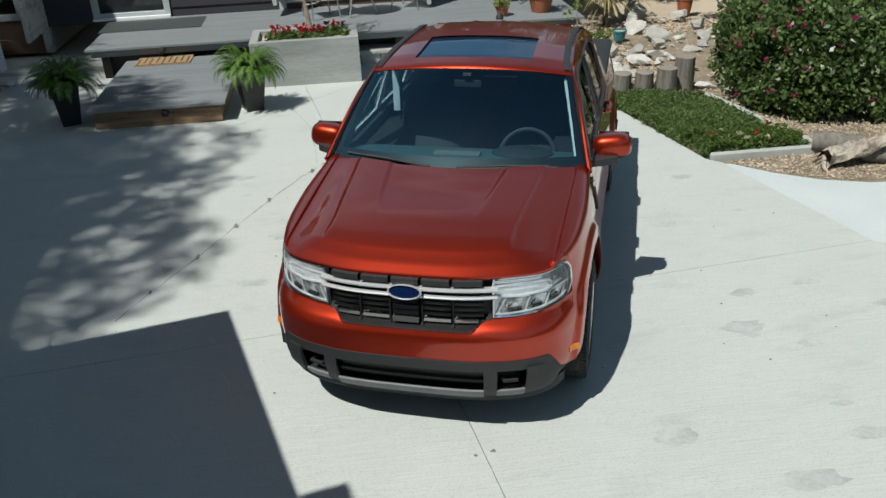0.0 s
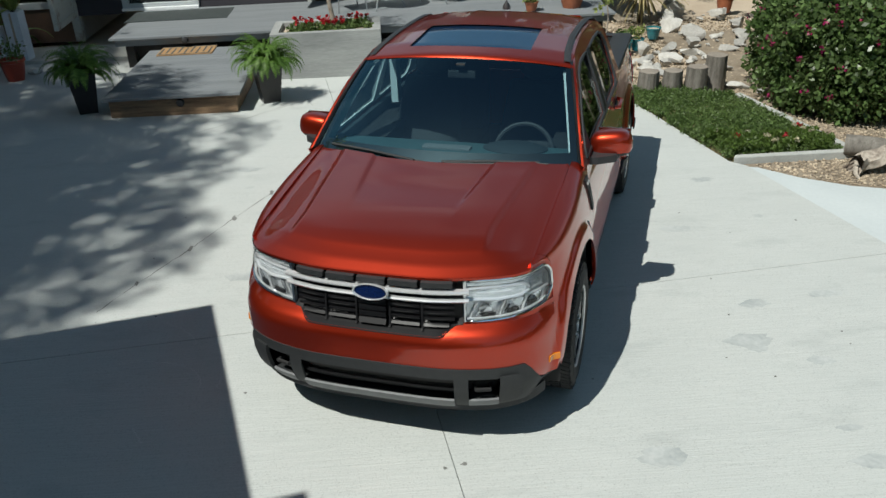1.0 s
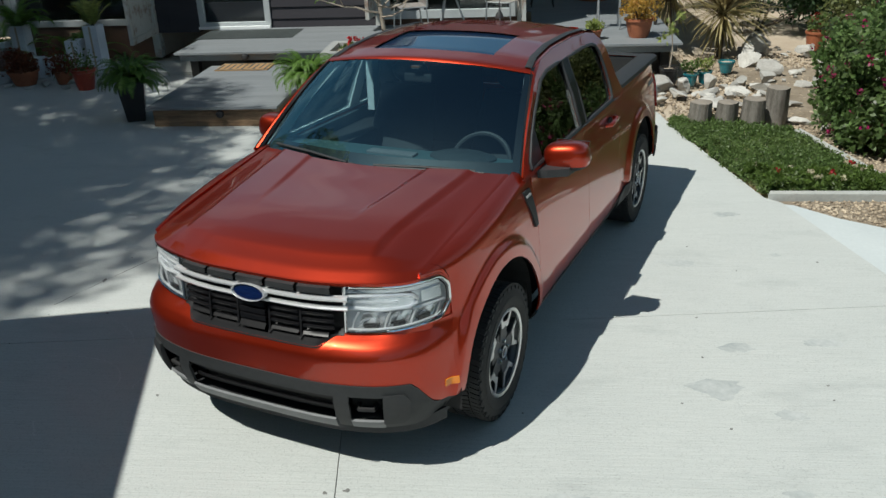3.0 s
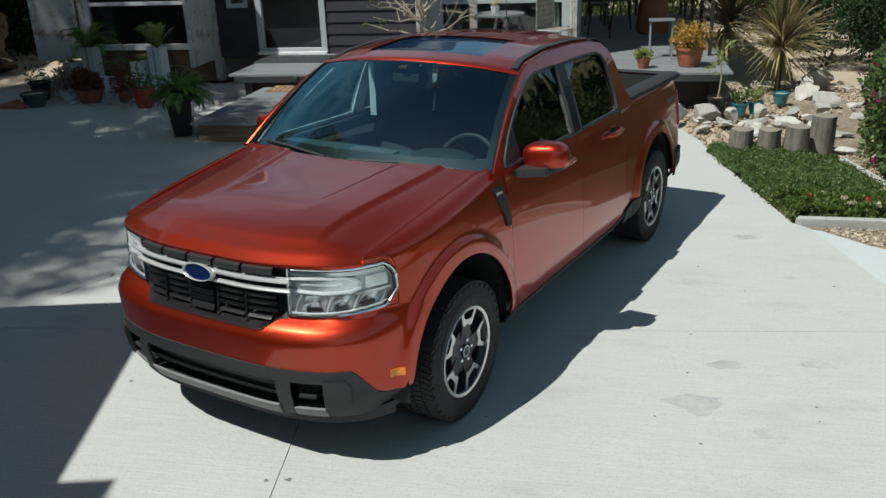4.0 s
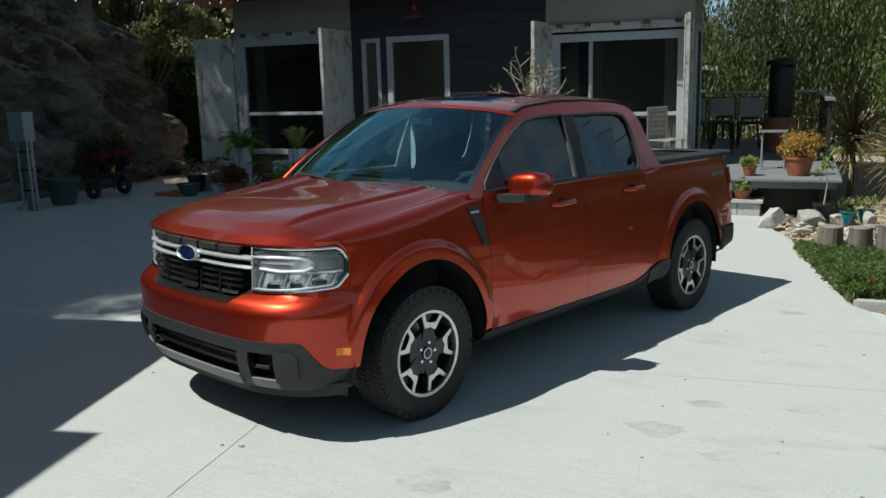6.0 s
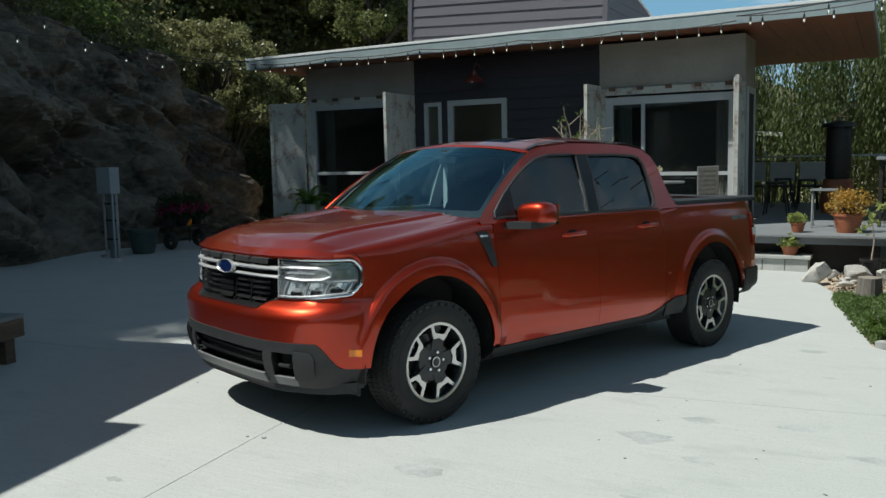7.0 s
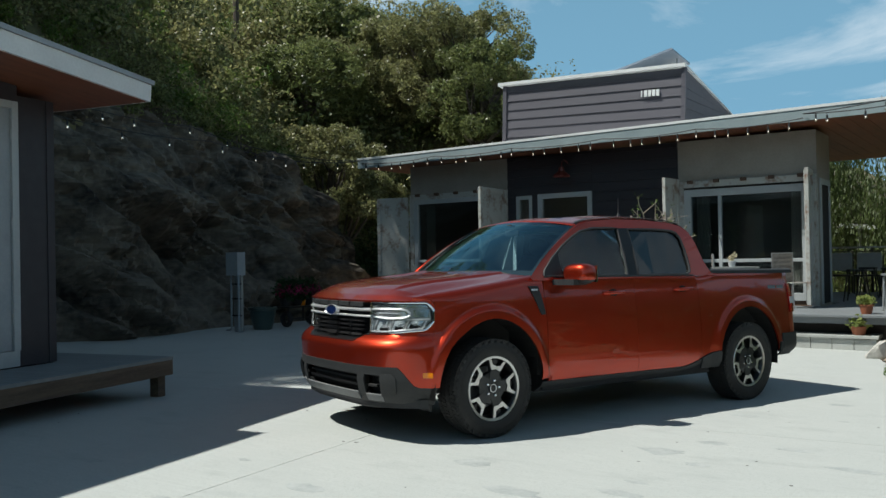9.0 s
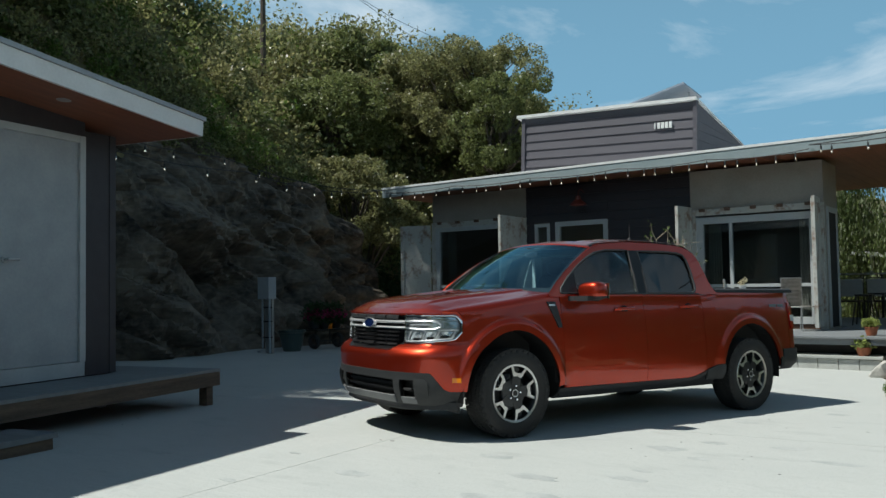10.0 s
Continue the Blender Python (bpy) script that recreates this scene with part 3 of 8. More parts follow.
def framed(name, x0, x1, z0, z1, y, label, category, bars=(), rails=(), width=0.07, mat=FRAMEGREY, depth=0.09, kind="structure"):
    """A window or door frame with its panes."""
    w = thing(name, Matrix(), label, category, kind=kind)
    for a, b, c, d in ((x0, x0 + width, z0, z1), (x1 - width, x1, z0, z1), (x0 + width, x1 - width, z0, z0 + width), (x0 + width, x1 - width, z1 - width, z1)):
        part("frame", box(a, b, y - 0.03, y + depth, c, d), mat, w, bevel=0.004)
    for x in bars:
        part("mullion", box(x - 0.03, x + 0.03, y - 0.012, y + depth - 0.02, z0 + width, z1 - width), mat, w, bevel=0.003)
    for z in rails:
        part("rail", box(x0 + width, x1 - width, y - 0.008, y + depth - 0.025, z - 0.03, z + 0.03), mat, w, bevel=0.003)
    xs, zs = [x0 + width, *bars, x1 - width], [z0 + width, *rails, z1 - width]
    for a, b in zip(xs, xs[1:]):
        for c, d in zip(zs, zs[1:]):
            ob = part("pane", box(a + 0.03 * (a in bars), b - 0.03 * (b in bars), y + 0.03, y + 0.034, c + 0.03 * (c in rails), d - 0.03 * (d in rails)), PANE, w)
            ob.visible_shadow = False
    return w


framed("window_entry", -4.98, -4.6, 1.15, 2.6, WALL_Y, "narrow grey-framed sidelight window beside the entrance door", "window")
door = framed("door_entry", -4.46, -3.22, DECK_Z, 2.62, WALL_Y, "dark glazed entrance door in a pale grey frame", "door", width=0.1)
part("leaf", box(-4.355, -3.325, WALL_Y + 0.045, WALL_Y + 0.085, DECK_Z + 0.1, DECK_Z + 0.42), SIDING, door)
part("threshold", box(-4.46, -3.22, WALL_Y - 0.1, WALL_Y - 0.032, DECK_Z + 0.002, DECK_Z + 0.04), WHITE, door, "white door sill")
part("handle", tube([(-3.42, WALL_Y + 0.0, 1.32), (-3.42, WALL_Y - 0.05, 1.32), (-3.54, WALL_Y - 0.05, 1.32)], 0.012), STEEL, door)


def container(name, x0, x1, back, label, sill, lift):
    """A shipping container end with a glazed opening and rusty corner posts."""
    c = thing(name, Matrix(), label, "container", kind="structure")
    y, top = WALL_Y, 2.72 + lift
    part("upper_wall", box(x0, x1, y + 0.02, y + 0.14, top, SOFFIT_Z), BEIGE, c, "beige sheet wall above the opening")
    part("header", box(x0, x1, y - 0.03, y + 0.1, top - 0.12, top - 0.003), RUSTY, c, "rust-streaked white steel header", bevel=0.006)
    for i in range(5):
        part("lug", box(x0 + 0.25 + i * (x1 - x0 - 0.5) / 4 - 0.05, x0 + 0.25 + i * (x1 - x0 - 0.5) / 4 + 0.05, y - 0.09, y - 0.031, top - 0.05, top + 0.012), DOORSTEP, c, "rusted lug")
    for a in (x0, x1 - 0.12):
        part("post", box(a, a + 0.12, y - 0.04, y + 0.1, -0.1, top - 0.122), RUSTY, c, "rusty corner post", bevel=0.006)
    part("sill_wall", box(x0 + 0.12, x1 - 0.12, y, y + 0.1, -0.1, sill), DOORSTEP, c, "dark stained board below the window")
    part("side_wall", box(x0, x0 + 0.05, y + 0.14, back, -0.1, SOFFIT_Z), BEIGE, c)
    bm = box(x1 - 0.05, x1, y + 0.14, back, -0.1, SOFFIT_Z)
    part("side_wall", bm, BEIGE, c)
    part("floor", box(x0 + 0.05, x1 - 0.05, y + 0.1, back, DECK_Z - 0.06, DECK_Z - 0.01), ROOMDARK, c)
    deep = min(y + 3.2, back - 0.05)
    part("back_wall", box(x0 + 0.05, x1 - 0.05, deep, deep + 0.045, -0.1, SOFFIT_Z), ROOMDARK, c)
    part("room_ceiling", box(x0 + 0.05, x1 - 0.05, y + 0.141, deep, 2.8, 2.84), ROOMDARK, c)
    for k in range(9):
        x = x0 + 0.28 + (0.05 * k if k < 5 else x1 - x0 - 0.8 + 0.05 * (k - 4))
        part("curtain", lathe([(0.028, 0.45), (0.03, 1.5), (0.026, 2.55)], 8, m=pose(x, y + 0.3, 0)), BEIGE, c)
    return c


container("wall_container_west", -7.84, -5.2, 16, "rusty white container end with a large window", 0.45, 0.07)
container("wall_container_east", -1.44, 1.02, 11.35, "rusty white container end with a wide sliding window", 0.45, -0.05)
framed("window_west", -7.72, -5.32, 0.45, 2.665, WALL_Y, "large grey-framed window with one low rail and drawn curtains", "window", bars=(-5.62,), rails=(1.25,), width=0.1)
framed("window_east", -1.32, 0.9, 0.45, 2.51, WALL_Y, "wide grey-framed sliding window over the deck", "window", bars=(-0.66,), rails=(1.17,), width=0.13)


def container_door(x, y, turn, width, label, z0=0.55, z1=2.72):
    """A corrugated cargo door leaf with lock rods, hinged at its origin."""
    d = thing("container_door", pose(x, y, 0, 0, 0, turn), label, "container door", "container doors")
    part("frame_rail", box(0, width, -0.03, 0.03, z0, z0 + 0.1), RUSTY, d)
    part("frame_rail", box(0, width, -0.03, 0.03, z1 - 0.1, z1), RUSTY, d)
    for a in (0, width - 0.08):
        part("frame_stile", box(a, a + 0.08, -0.028, 0.028, z0 + 0.1, z1 - 0.1), RUSTY, d)
    part("skin", box(0.08, width - 0.08, -0.008, 0.008, z0 + 0.1, z1 - 0.1), RUSTY, d)
    for k in range(3):
        z = z0 + 0.1 + (z1 - z0 - 0.2) * (k + 0.5) / 3
        part("rib", box(0.1, width - 0.1, -0.026, -0.009, z - 0.2, z + 0.2), RUSTY, d, bevel=0.012)
        part("hinge", lathe([(0.018, z - 0.07), (0.018, z + 0.07)], 8, m=pose(-0.02, 0, 0)), RUSTY, d, "rusted hinge")
    for k in (0.35, 0.72):
        part("lock_rod", tube([(width * k, -0.05, z0 + 0.02), (width * k, -0.05, z1 - 0.02)], 0.014), RUSTY, d, "rusted lock rod")
    return d


container_door(-7.86, WALL_Y - 0.06, 196, 0.78, "open rust-stained white cargo door beside the west window", z0=0.32, z1=2.74)
container_door(-5.22, WALL_Y - 0.06, 273, 1.15, "rust-stained white cargo door swung open by the entrance", z0=0.32, z1=2.76)
container_door(-1.42, WALL_Y - 0.06, 266, 0.64, "open white cargo door leaf beside the east window")
container_door(0.95, WALL_Y - 0.06, 275, 0.7, "white cargo door swung out on the deck, edge on", z0=0.42)
side_door = thing("side_opening", Matrix(), "side opening of the container, its shade a black sheet, in a pale frame", "opening", kind="structure")
for y0, y1, z0, z1 in ((10.42, 10.52, 0.38, 2.6), (11.16, 11.26, 0.38, 2.6), (10.52, 11.16, 2.5, 2.6)):
    part("frame", box(1.021, 1.045, y0, y1, z0, z1), FRAMEGREY, side_door, bevel=0.004)
# flat black sheet painted as the unlit inside
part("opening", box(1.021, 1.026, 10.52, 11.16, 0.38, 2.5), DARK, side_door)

# deck and steps
deck = thing("deck", Matrix(), "grey-painted timber deck in front of the house", "deck", kind="structure")


def boards(parent, x0, x1, y0, y1, z, width=0.14, gap=0.003, mat=DECKING, thick=0.03):
    """Deck boards running along x."""
    n = round((y1 - y0) / width)
    for i in range(n):
        a = y0 + (y1 - y0) * i / n
        part("plank", box(x0, x1, a, a + (y1 - y0) / n - gap, z - thick, z), mat, parent)


boards(deck, -4.12, 3.2, 8.05, 10.16, DECK_Z)
boards(deck, 1.14, 3.2, 10.16, 11.4, DECK_Z)
boards(deck, -1.3, 3.2, 11.4, 15.6, DECK_Z)
part("house_wall", box(-1.44, -1.36, 11.35, 16, -0.1, SOFFIT_Z), BEIGE, deck)
part("fascia", box(-4.06, 3.14, 8.11, 8.15, DECK_Z - 0.13, DECK_Z - 0.032), DECKING, deck)
part("fascia", box(3.1, 3.14, 8.15, 15.6, DECK_Z - 0.13, DECK_Z - 0.032), DECKING, deck)
part("fascia", box(-4.06, -4.02, 8.15, 10.16, DECK_Z - 0.13, DECK_Z - 0.032), DECKING, deck)
for x in (-3.9, -1.8, 0.4, 3.0):
    for y in (8.3, 12.0, 15.3):
        if y < 9 or x > 1:
            part("pier", box(x - 0.06, x + 0.06, y - 0.06, y + 0.06, -0.35, DECK_Z - 0.035), IRON, deck)
# black sheet that stands for the shade below the boards
part("gap_shade", box(-4.0, 3.08, 8.5, 8.54, -0.35, DECK_Z - 0.035), IRON, deck, "dark sheet standing for the shade under the deck")
step = thing("step_platform", Matrix(), "low wide grey plank step with a raw pine front", "step")
boards(step, -3.56, -1.94, 5.58, 8.02, 0.175)
part("fascia", box(-3.5, -2.0, 5.64, 5.68, -0.075, 0.143), RAWWOOD, step, "raw pine front board", bevel=0.003)
for a in (-3.5, -2.04):
    part("side_board", box(a, a + 0.04, 5.68, 8.0, -0.1, 0.143), RAWWOOD, step)
for (x, y, z) in ((-2.66, 5.615, 0.08), (-3.05, 8.02, 0.29)):
    lamp = thing("step_light", pose(x, y, z, 90, 0, 0), "small black round step light on a timber edge", "light", "step lights")
    part("body", lathe([(0.045, -0.06), (0.048, 0.0), (0.04, 0.02), (0.015, 0.028)], 16), BLACK, lamp, smooth=True)
mat_ = thing("doormat", pose(-3.0, 7.86, 0.177), "tan coir doormat with a dark woven line pattern", "mat")
part("coir_pad", box(-0.385, 0.385, -0.235, 0.235, 0, 0.014), COIR, mat_, bevel=0.004)
for i in range(9):
    part("stripe", box(-0.36 + 0.085 * i, -0.335 + 0.085 * i, -0.19 + 0.05 * (i % 2), 0.14 + 0.05 * (i % 2), 0.0145, 0.016), RUBBERMAT, mat_)
for s in (-1, 1):
    part("border", box(-0.385, 0.385, 0.215 * s - 0.012, 0.215 * s + 0.012, 0.0145, 0.0165), RUBBERMAT, mat_)
runner = thing("runner_mat", pose(-3.4, 9.55, DECK_Z + 0.001), "dark green-grey ribbed runner mat on the deck", "mat")
part("sheet", box(-0.78, 0.78, -0.4, 0.4, 0, 0.008), RUBBERMAT, runner)
for i in range(38):
    part("rib", box(-0.77 + 0.0405 * i, -0.75 + 0.0405 * i, -0.39, 0.39, 0.0082, 0.013), RUBBERMAT, runner)
blockstep = thing("block_step", Matrix(), "low step of pale concrete blocks below the deck", "step")
for i in range(8):
    a = -0.2 + 0.3 * i
    part("block", box(a, a + 0.292, 8.1, 8.5, lay_z(a, 8.3, 0.0) - 0.02, lay_z(a, 8.3, 0.17)), KERB, blockstep, bevel=0.008)
part("tread", box(-0.22, 2.23, 8.06, 8.52, lay_z(2.2, 8.1, 0.178), lay_z(2.2, 8.1, 0.225)), KERB, blockstep, bevel=0.008)

# planter box
planter = thing("planter_box", Matrix(), "board-marked grey concrete planter with red flowers and a small bare tree", "planter")
px0, px1, py0, py1, pz = -1.72, -0.24, 7.12, 7.98, 0.5
t_ = 0.11
for a, b, c, d in ((px0, px1, py0, py0 + t_), (px0, px1, py1 - t_, py1), (px0, px0 + t_, py0 + t_, py1 - t_), (px1 - t_, px1, py0 + t_, py1 - t_)):
    part("side", box(a, b, c, d, -0.16, pz), PLANTER, planter, bevel=0.006)
part("soil", box(px0 + t_, px1 - t_, py0 + t_, py1 - t_, 0.2, pz - 0.07), DIRT, planter)

# ---- outbuilding with its raised deck ----
SHED = pose(-2.85, -0.49, 0, 0, 0, 13)
shed = thing("outbuilding", SHED, "dark outbuilding with a pale door, rust-red soffit and white fascia", "building", kind="structure")
part("front_wall", box(-0.87, -0.75, -0.9, -0.5, 0.42, 2.86), SIDING, shed)
part("front_wall", box(-0.87, -0.75, -1.92, -0.9, 2.80, 3.02), SIDING, shed)
part("front_wall", box(-0.87, -0.75, -8, -1.92, 0.42, 3.1), SIDING, shed)
part("corner_board", box(-0.83, -0.742, -0.58, -0.495, 0.42, 2.86), SIDING, shed)
part("end_wall", box(-4.5, -0.87, -0.62, -0.5, 0.0, 2.86), SIDING, shed)
part("back_wall", box(-4.5, -4.4, -8, -0.62, 0.0, 3.0), SIDING, shed)
part("sill_wall", box(-0.87, -0.75, -1.92, -0.9, 0.42, 0.56), FRAMEGREY, shed, "pale door sill")
part("door_frame", box(-0.81, -0.735, -0.97, -0.9, 0.562, 2.80), FRAMEGREY, shed, bevel=0.004)
part("door_frame", box(-0.81, -0.735, -1.92, -0.97, 2.73, 2.80), FRAMEGREY, shed, bevel=0.004)
leaf = part("door", box(-0.80, -0.76, -1.92, -0.972, 0.565, 2.73), GREYBOX, shed, "pale blue-grey flush door", bevel=0.003)
for z in (0.85, 1.7, 2.5):
    part("hinge", lathe([(0.013, -0.05), (0.013, 0.05)], 8, m=pose(-0.752, -0.968, z)), STEEL, leaf)
part("lever", tube([(-0.76, -1.82, 1.55), (-0.70, -1.82, 1.55), (-0.70, -1.70, 1.55)], 0.011), STEEL, leaf)
part("rose", lathe([(0.03, 0.0), (0.03, 0.012)], 16, m=pose(-0.762, -1.82, 1.55, 0, 90, 0)), STEEL, leaf)
RISE = pose(0, 0, 3.09, -4.6, 0, 0)


def roof_part(name, *b, mat=WHITE, label="", bevel=0.0):
    return part(name, box(*b, m=RISE), mat, shed, label, bevel=bevel)


roof_part("soffit", -4.6, -0.03, -8, -0.03, -0.215, -0.19, mat=SOFFIT, label="rust-red soffit")
roof_part("fascia", -0.03, 0.0, -8, 0.0, -0.21, -0.045, label="white fascia board", bevel=0.004)
roof_part("fascia", -4.6, -0.03, -0.03, 0.0, -0.21, -0.045, label="white fascia board", bevel=0.004)
roof_part("roof_edge", -4.6, 0.02, -8, 0.02, -0.043, 0.0, mat=GREYBOX, label="grey metal roof edge")
part("upper_wall", box(-3.4, -0.45, -8, -2.62, 3.0, 4.3), GREYSIDING, shed, "grey wall of the raised roof room")
part("upper_cap", box(-3.5, -0.315, -8, -2.5, 4.302, 4.4), WHITE, shed, "white metal coping", bevel=0.004)
part("downlight", lathe([(0.06, -0.012), (0.065, 0.0), (0.045, 0.003)], 20, m=RISE @ pose(-0.32, -1.55, -0.218, 180, 0, 0)), STEEL, shed, "recessed soffit downlight")
sdeck = thing("side_deck", SHED, "raised dark plank deck with a rough timber edge on posts", "deck", kind="structure")
n = 8
for i in range(n):
    a = -0.74 + i * 0.83 / n
    part("plank", box(a, a + 0.83 / n - 0.005, -8, 0.145, 0.38, 0.41), DECKING, sdeck)
part("rim_joist", box(0.045, 0.085, -8, 0.10, 0.235, 0.378), OLDTIMBER, sdeck, "dark weathered timber edge beam", bevel=0.004)
part("rim_joist", box(-3.5, 0.085, 0.102, 0.14, 0.235, 0.378), OLDTIMBER, sdeck, bevel=0.004)
part("plank", box(-3.5, -0.745, -0.5, 0.145, 0.38, 0.41), DECKING, sdeck)
for x, y in ((-0.02, 0.04), (-0.02, -2.6), (-0.02, -5.2), (-1.4, 0.04), (-0.7, -2.6)):
    part("post", box(x - 0.05, x + 0.05, y - 0.05, y + 0.05, -0.02, 0.234), OLDTIMBER, sdeck, bevel=0.004)
slower = thing("low_step", SHED, "low dark plank step beside the raised deck", "step")
part("tread", box(0.13, 0.62, -4.8, -2.47, 0.15, 0.19), DECKING, slower)
part("riser", box(0.15, 0.60, -4.78, -2.5, 0.03, 0.148), OLDTIMBER, slower)

# ---- pickup truck ----
def car_paint(name, colour, deep):
    m = material(name, colour, deep, rough=0.35, scale=3, fine=900, bump=0.0, metal=0.86, coat=1.0, spread=(0.2, 0.8))
    b = m.node_tree.nodes["Principled BSDF"]
    b.inputs["Coat Roughness"].default_value = 0.015
    b.inputs["Coat IOR"].default_value = 1.42
    return m


PAINT = car_paint("copper_paint", (0.43, 0.034, 0.0108), (0.37, 0.029, 0.0092))
CLAD = material("charcoal_cladding", (0.016, 0.018, 0.0195), (0.022, 0.0235, 0.0245), rough=0.6, scale=30, fine=400, bump=0.08, depth=0.001)
GRILLE = material("gloss_black_grille", (0.005, 0.005, 0.006), (0.008, 0.008, 0.009), rough=0.4, bump=0.02, specular=0.3)
SATIN = material("satin_silver", (0.76, 0.77, 0.78), (0.7, 0.71, 0.72), rough=0.3, bump=0.01, metal=0.6)
SKID = material("grey_skid_plate", (0.15, 0.155, 0.16), (0.12, 0.125, 0.13), rough=0.45, scale=20, fine=200, bump=0.03)
MACHINED = material("machined_alloy", (0.72, 0.72, 0.71), (0.62, 0.62, 0.62), rough=0.3, bump=0.01, metal=0.9, fine=200)
GUNMETAL = material("gunmetal_alloy", (0.055, 0.057, 0.06), (0.04, 0.042, 0.045), rough=0.35, bump=0.01, metal=0.6)
TYRE = material("tyre_rubber", (0.018, 0.018, 0.018), (0.028, 0.027, 0.026), rough=0.8, scale=12, fine=120, bump=0.1, depth=0.002)
CHROME = material("chrome", (0.75, 0.76, 0.77), (0.7, 0.71, 0.72), rough=0.08, bump=0, metal=1.0)
BADGE_BLUE = material("blue_enamel", (0.004, 0.013, 0.06), (0.003, 0.01, 0.045), rough=0.15, bump=0, coat=0.6)
AMBER = material("amber_lens", (0.78, 0.24, 0.008), (0.62, 0.17, 0.006), rough=0.15, bump=0, coat=0.7)
REDLENS = material("red_lens", (0.32, 0.008, 0.008), (0.25, 0.006, 0.006), rough=0.12, bump=0, coat=0.7)
REFLECTOR = material("lamp_reflector", (0.86, 0.88, 0.9), (0.66, 0.69, 0.71), rough=0.16, scale=25, fine=140, bump=0.4, metal=0.8, depth=0.004)
BEZEL = material("lamp_bezel", (0.74, 0.77, 0.79), (0.62, 0.65, 0.67), rough=0.22, metal=0.5, scale=20, fine=80, bump=0.03)
SUNGLASS = material("sunroof_pane", (0.006, 0.02, 0.05), (0.008, 0.024, 0.055), rough=0.06, bump=0, specular=0.45)
DASH = material("dashboard_top", (0.03, 0.068, 0.075), (0.038, 0.078, 0.085), rough=0.7, scale=20, fine=200, bump=0.05)
LENS = glass("lamp_lens", (0.9, 0.93, 0.95), ior=1.5)
SCREENGLASS = glass("windscreen_glass", (0.46, 0.74, 0.82), ior=2.7, coating=(0.5, 0.88, 1.0))
FRONTGLASS = glass("front_side_glass", (0.68, 0.76, 0.76), ior=1.5)
SIDEGLASS = glass("tinted_glass", (0.08, 0.1, 0.1), ior=1.55)
CABIN = material("dark_cabin", (0.012, 0.018, 0.021), (0.016, 0.023, 0.027), rough=0.75, scale=20, fine=200, bump=0.05)
SEATCLOTH = material("dark_seat", (0.014, 0.017, 0.019), (0.011, 0.013, 0.015), rough=0.7, scale=20, fine=200, bump=0.08)
PALETRIM = material("pale_pillar_trim", (0.5, 0.52, 0.52), (0.45, 0.47, 0.47), rough=0.7, bump=0.02)

TRUCK = thing("pickup_truck", DRIVE @ pose(-0.012, 0, 0) @ Matrix.Diagonal((1.014, 1, 1, 1)), "copper-orange four-door pickup truck parked on the concrete drive", "pickup truck")
WHEELBASE, AXLE = 3.05, 0.362


OUTLINE = spline([(0, -0.874), (0.25, -0.87), (0.42, -0.852), (0.6, -0.80), (0.725, -0.72), (0.80, -0.62), (0.85, -0.49), (0.882, -0.32), (0.9, -0.12), (0.91, 0.1), (0.908, 0.5),
                  (0.903, 1.2), (0.903, 2.0), (0.906, 2.6), (0.908, 3.1), (0.895, 3.5), (0.87, 3.78), (0.83, 3.88), (0.7, 3.92), (0.35, 3.935), (0, 3.94)])
ARC = np.concatenate([[0], np.cumsum(np.linalg.norm(np.diff(OUTLINE, axis=0), axis=1))])
REAR = int(np.argmax(OUTLINE[:, 1] > 3.75))


def s_at_y(y):
    return float(np.interp(y, OUTLINE[:REAR + 30, 1], ARC[:REAR + 30]))


def s_at_x(x):
    k = int(np.argmax(OUTLINE[:, 0] > 0.86))
    return float(np.interp(x, OUTLINE[:k, 0], ARC[:k]))


HIGH = spline([(0, -0.81), (0.245, -0.803), (0.415, -0.772), (0.59, -0.712), (0.70, -0.645), (0.775, -0.555), (0.835, -0.44), (0.876, -0.29), (0.899, -0.10), (0.91, 0.1), (0.908, 0.5),
               (0.903, 1.2), (0.903, 2.0), (0.906, 2.6), (0.908, 3.1), (0.895, 3.5), (0.87, 3.78), (0.83, 3.88), (0.7, 3.92), (0.35, 3.935), (0, 3.94)])
FRONT_Z = [0.22, 0.28, 0.36, 0.46, 0.52, 0.66, 0.72, 0.765, 0.80, 1.06]
FRONT_O = [-0.10, -0.07, -0.03, -0.006, 0.0, 0.012, 0.008, -0.006, 0.0, 0.0]
SIDE_Z = np.linspace(0.28, 1.22, 48)
SIDE_O = np.interp(SIDE_Z, [0.28, 0.36, 0.42, 0.50, 0.58, 0.66, 0.76, 0.86, 0.93, 0.97, 1.04, 1.22], [-0.048, -0.014, 0.004, 0.009, 0.007, 0.002, -0.004, -0.012, -0.019, -0.025, -0.038, -0.09])
SIDE_O = np.convolve(np.pad(SIDE_O, 3, mode="edge"), np.ones(7) / 7, mode="valid")


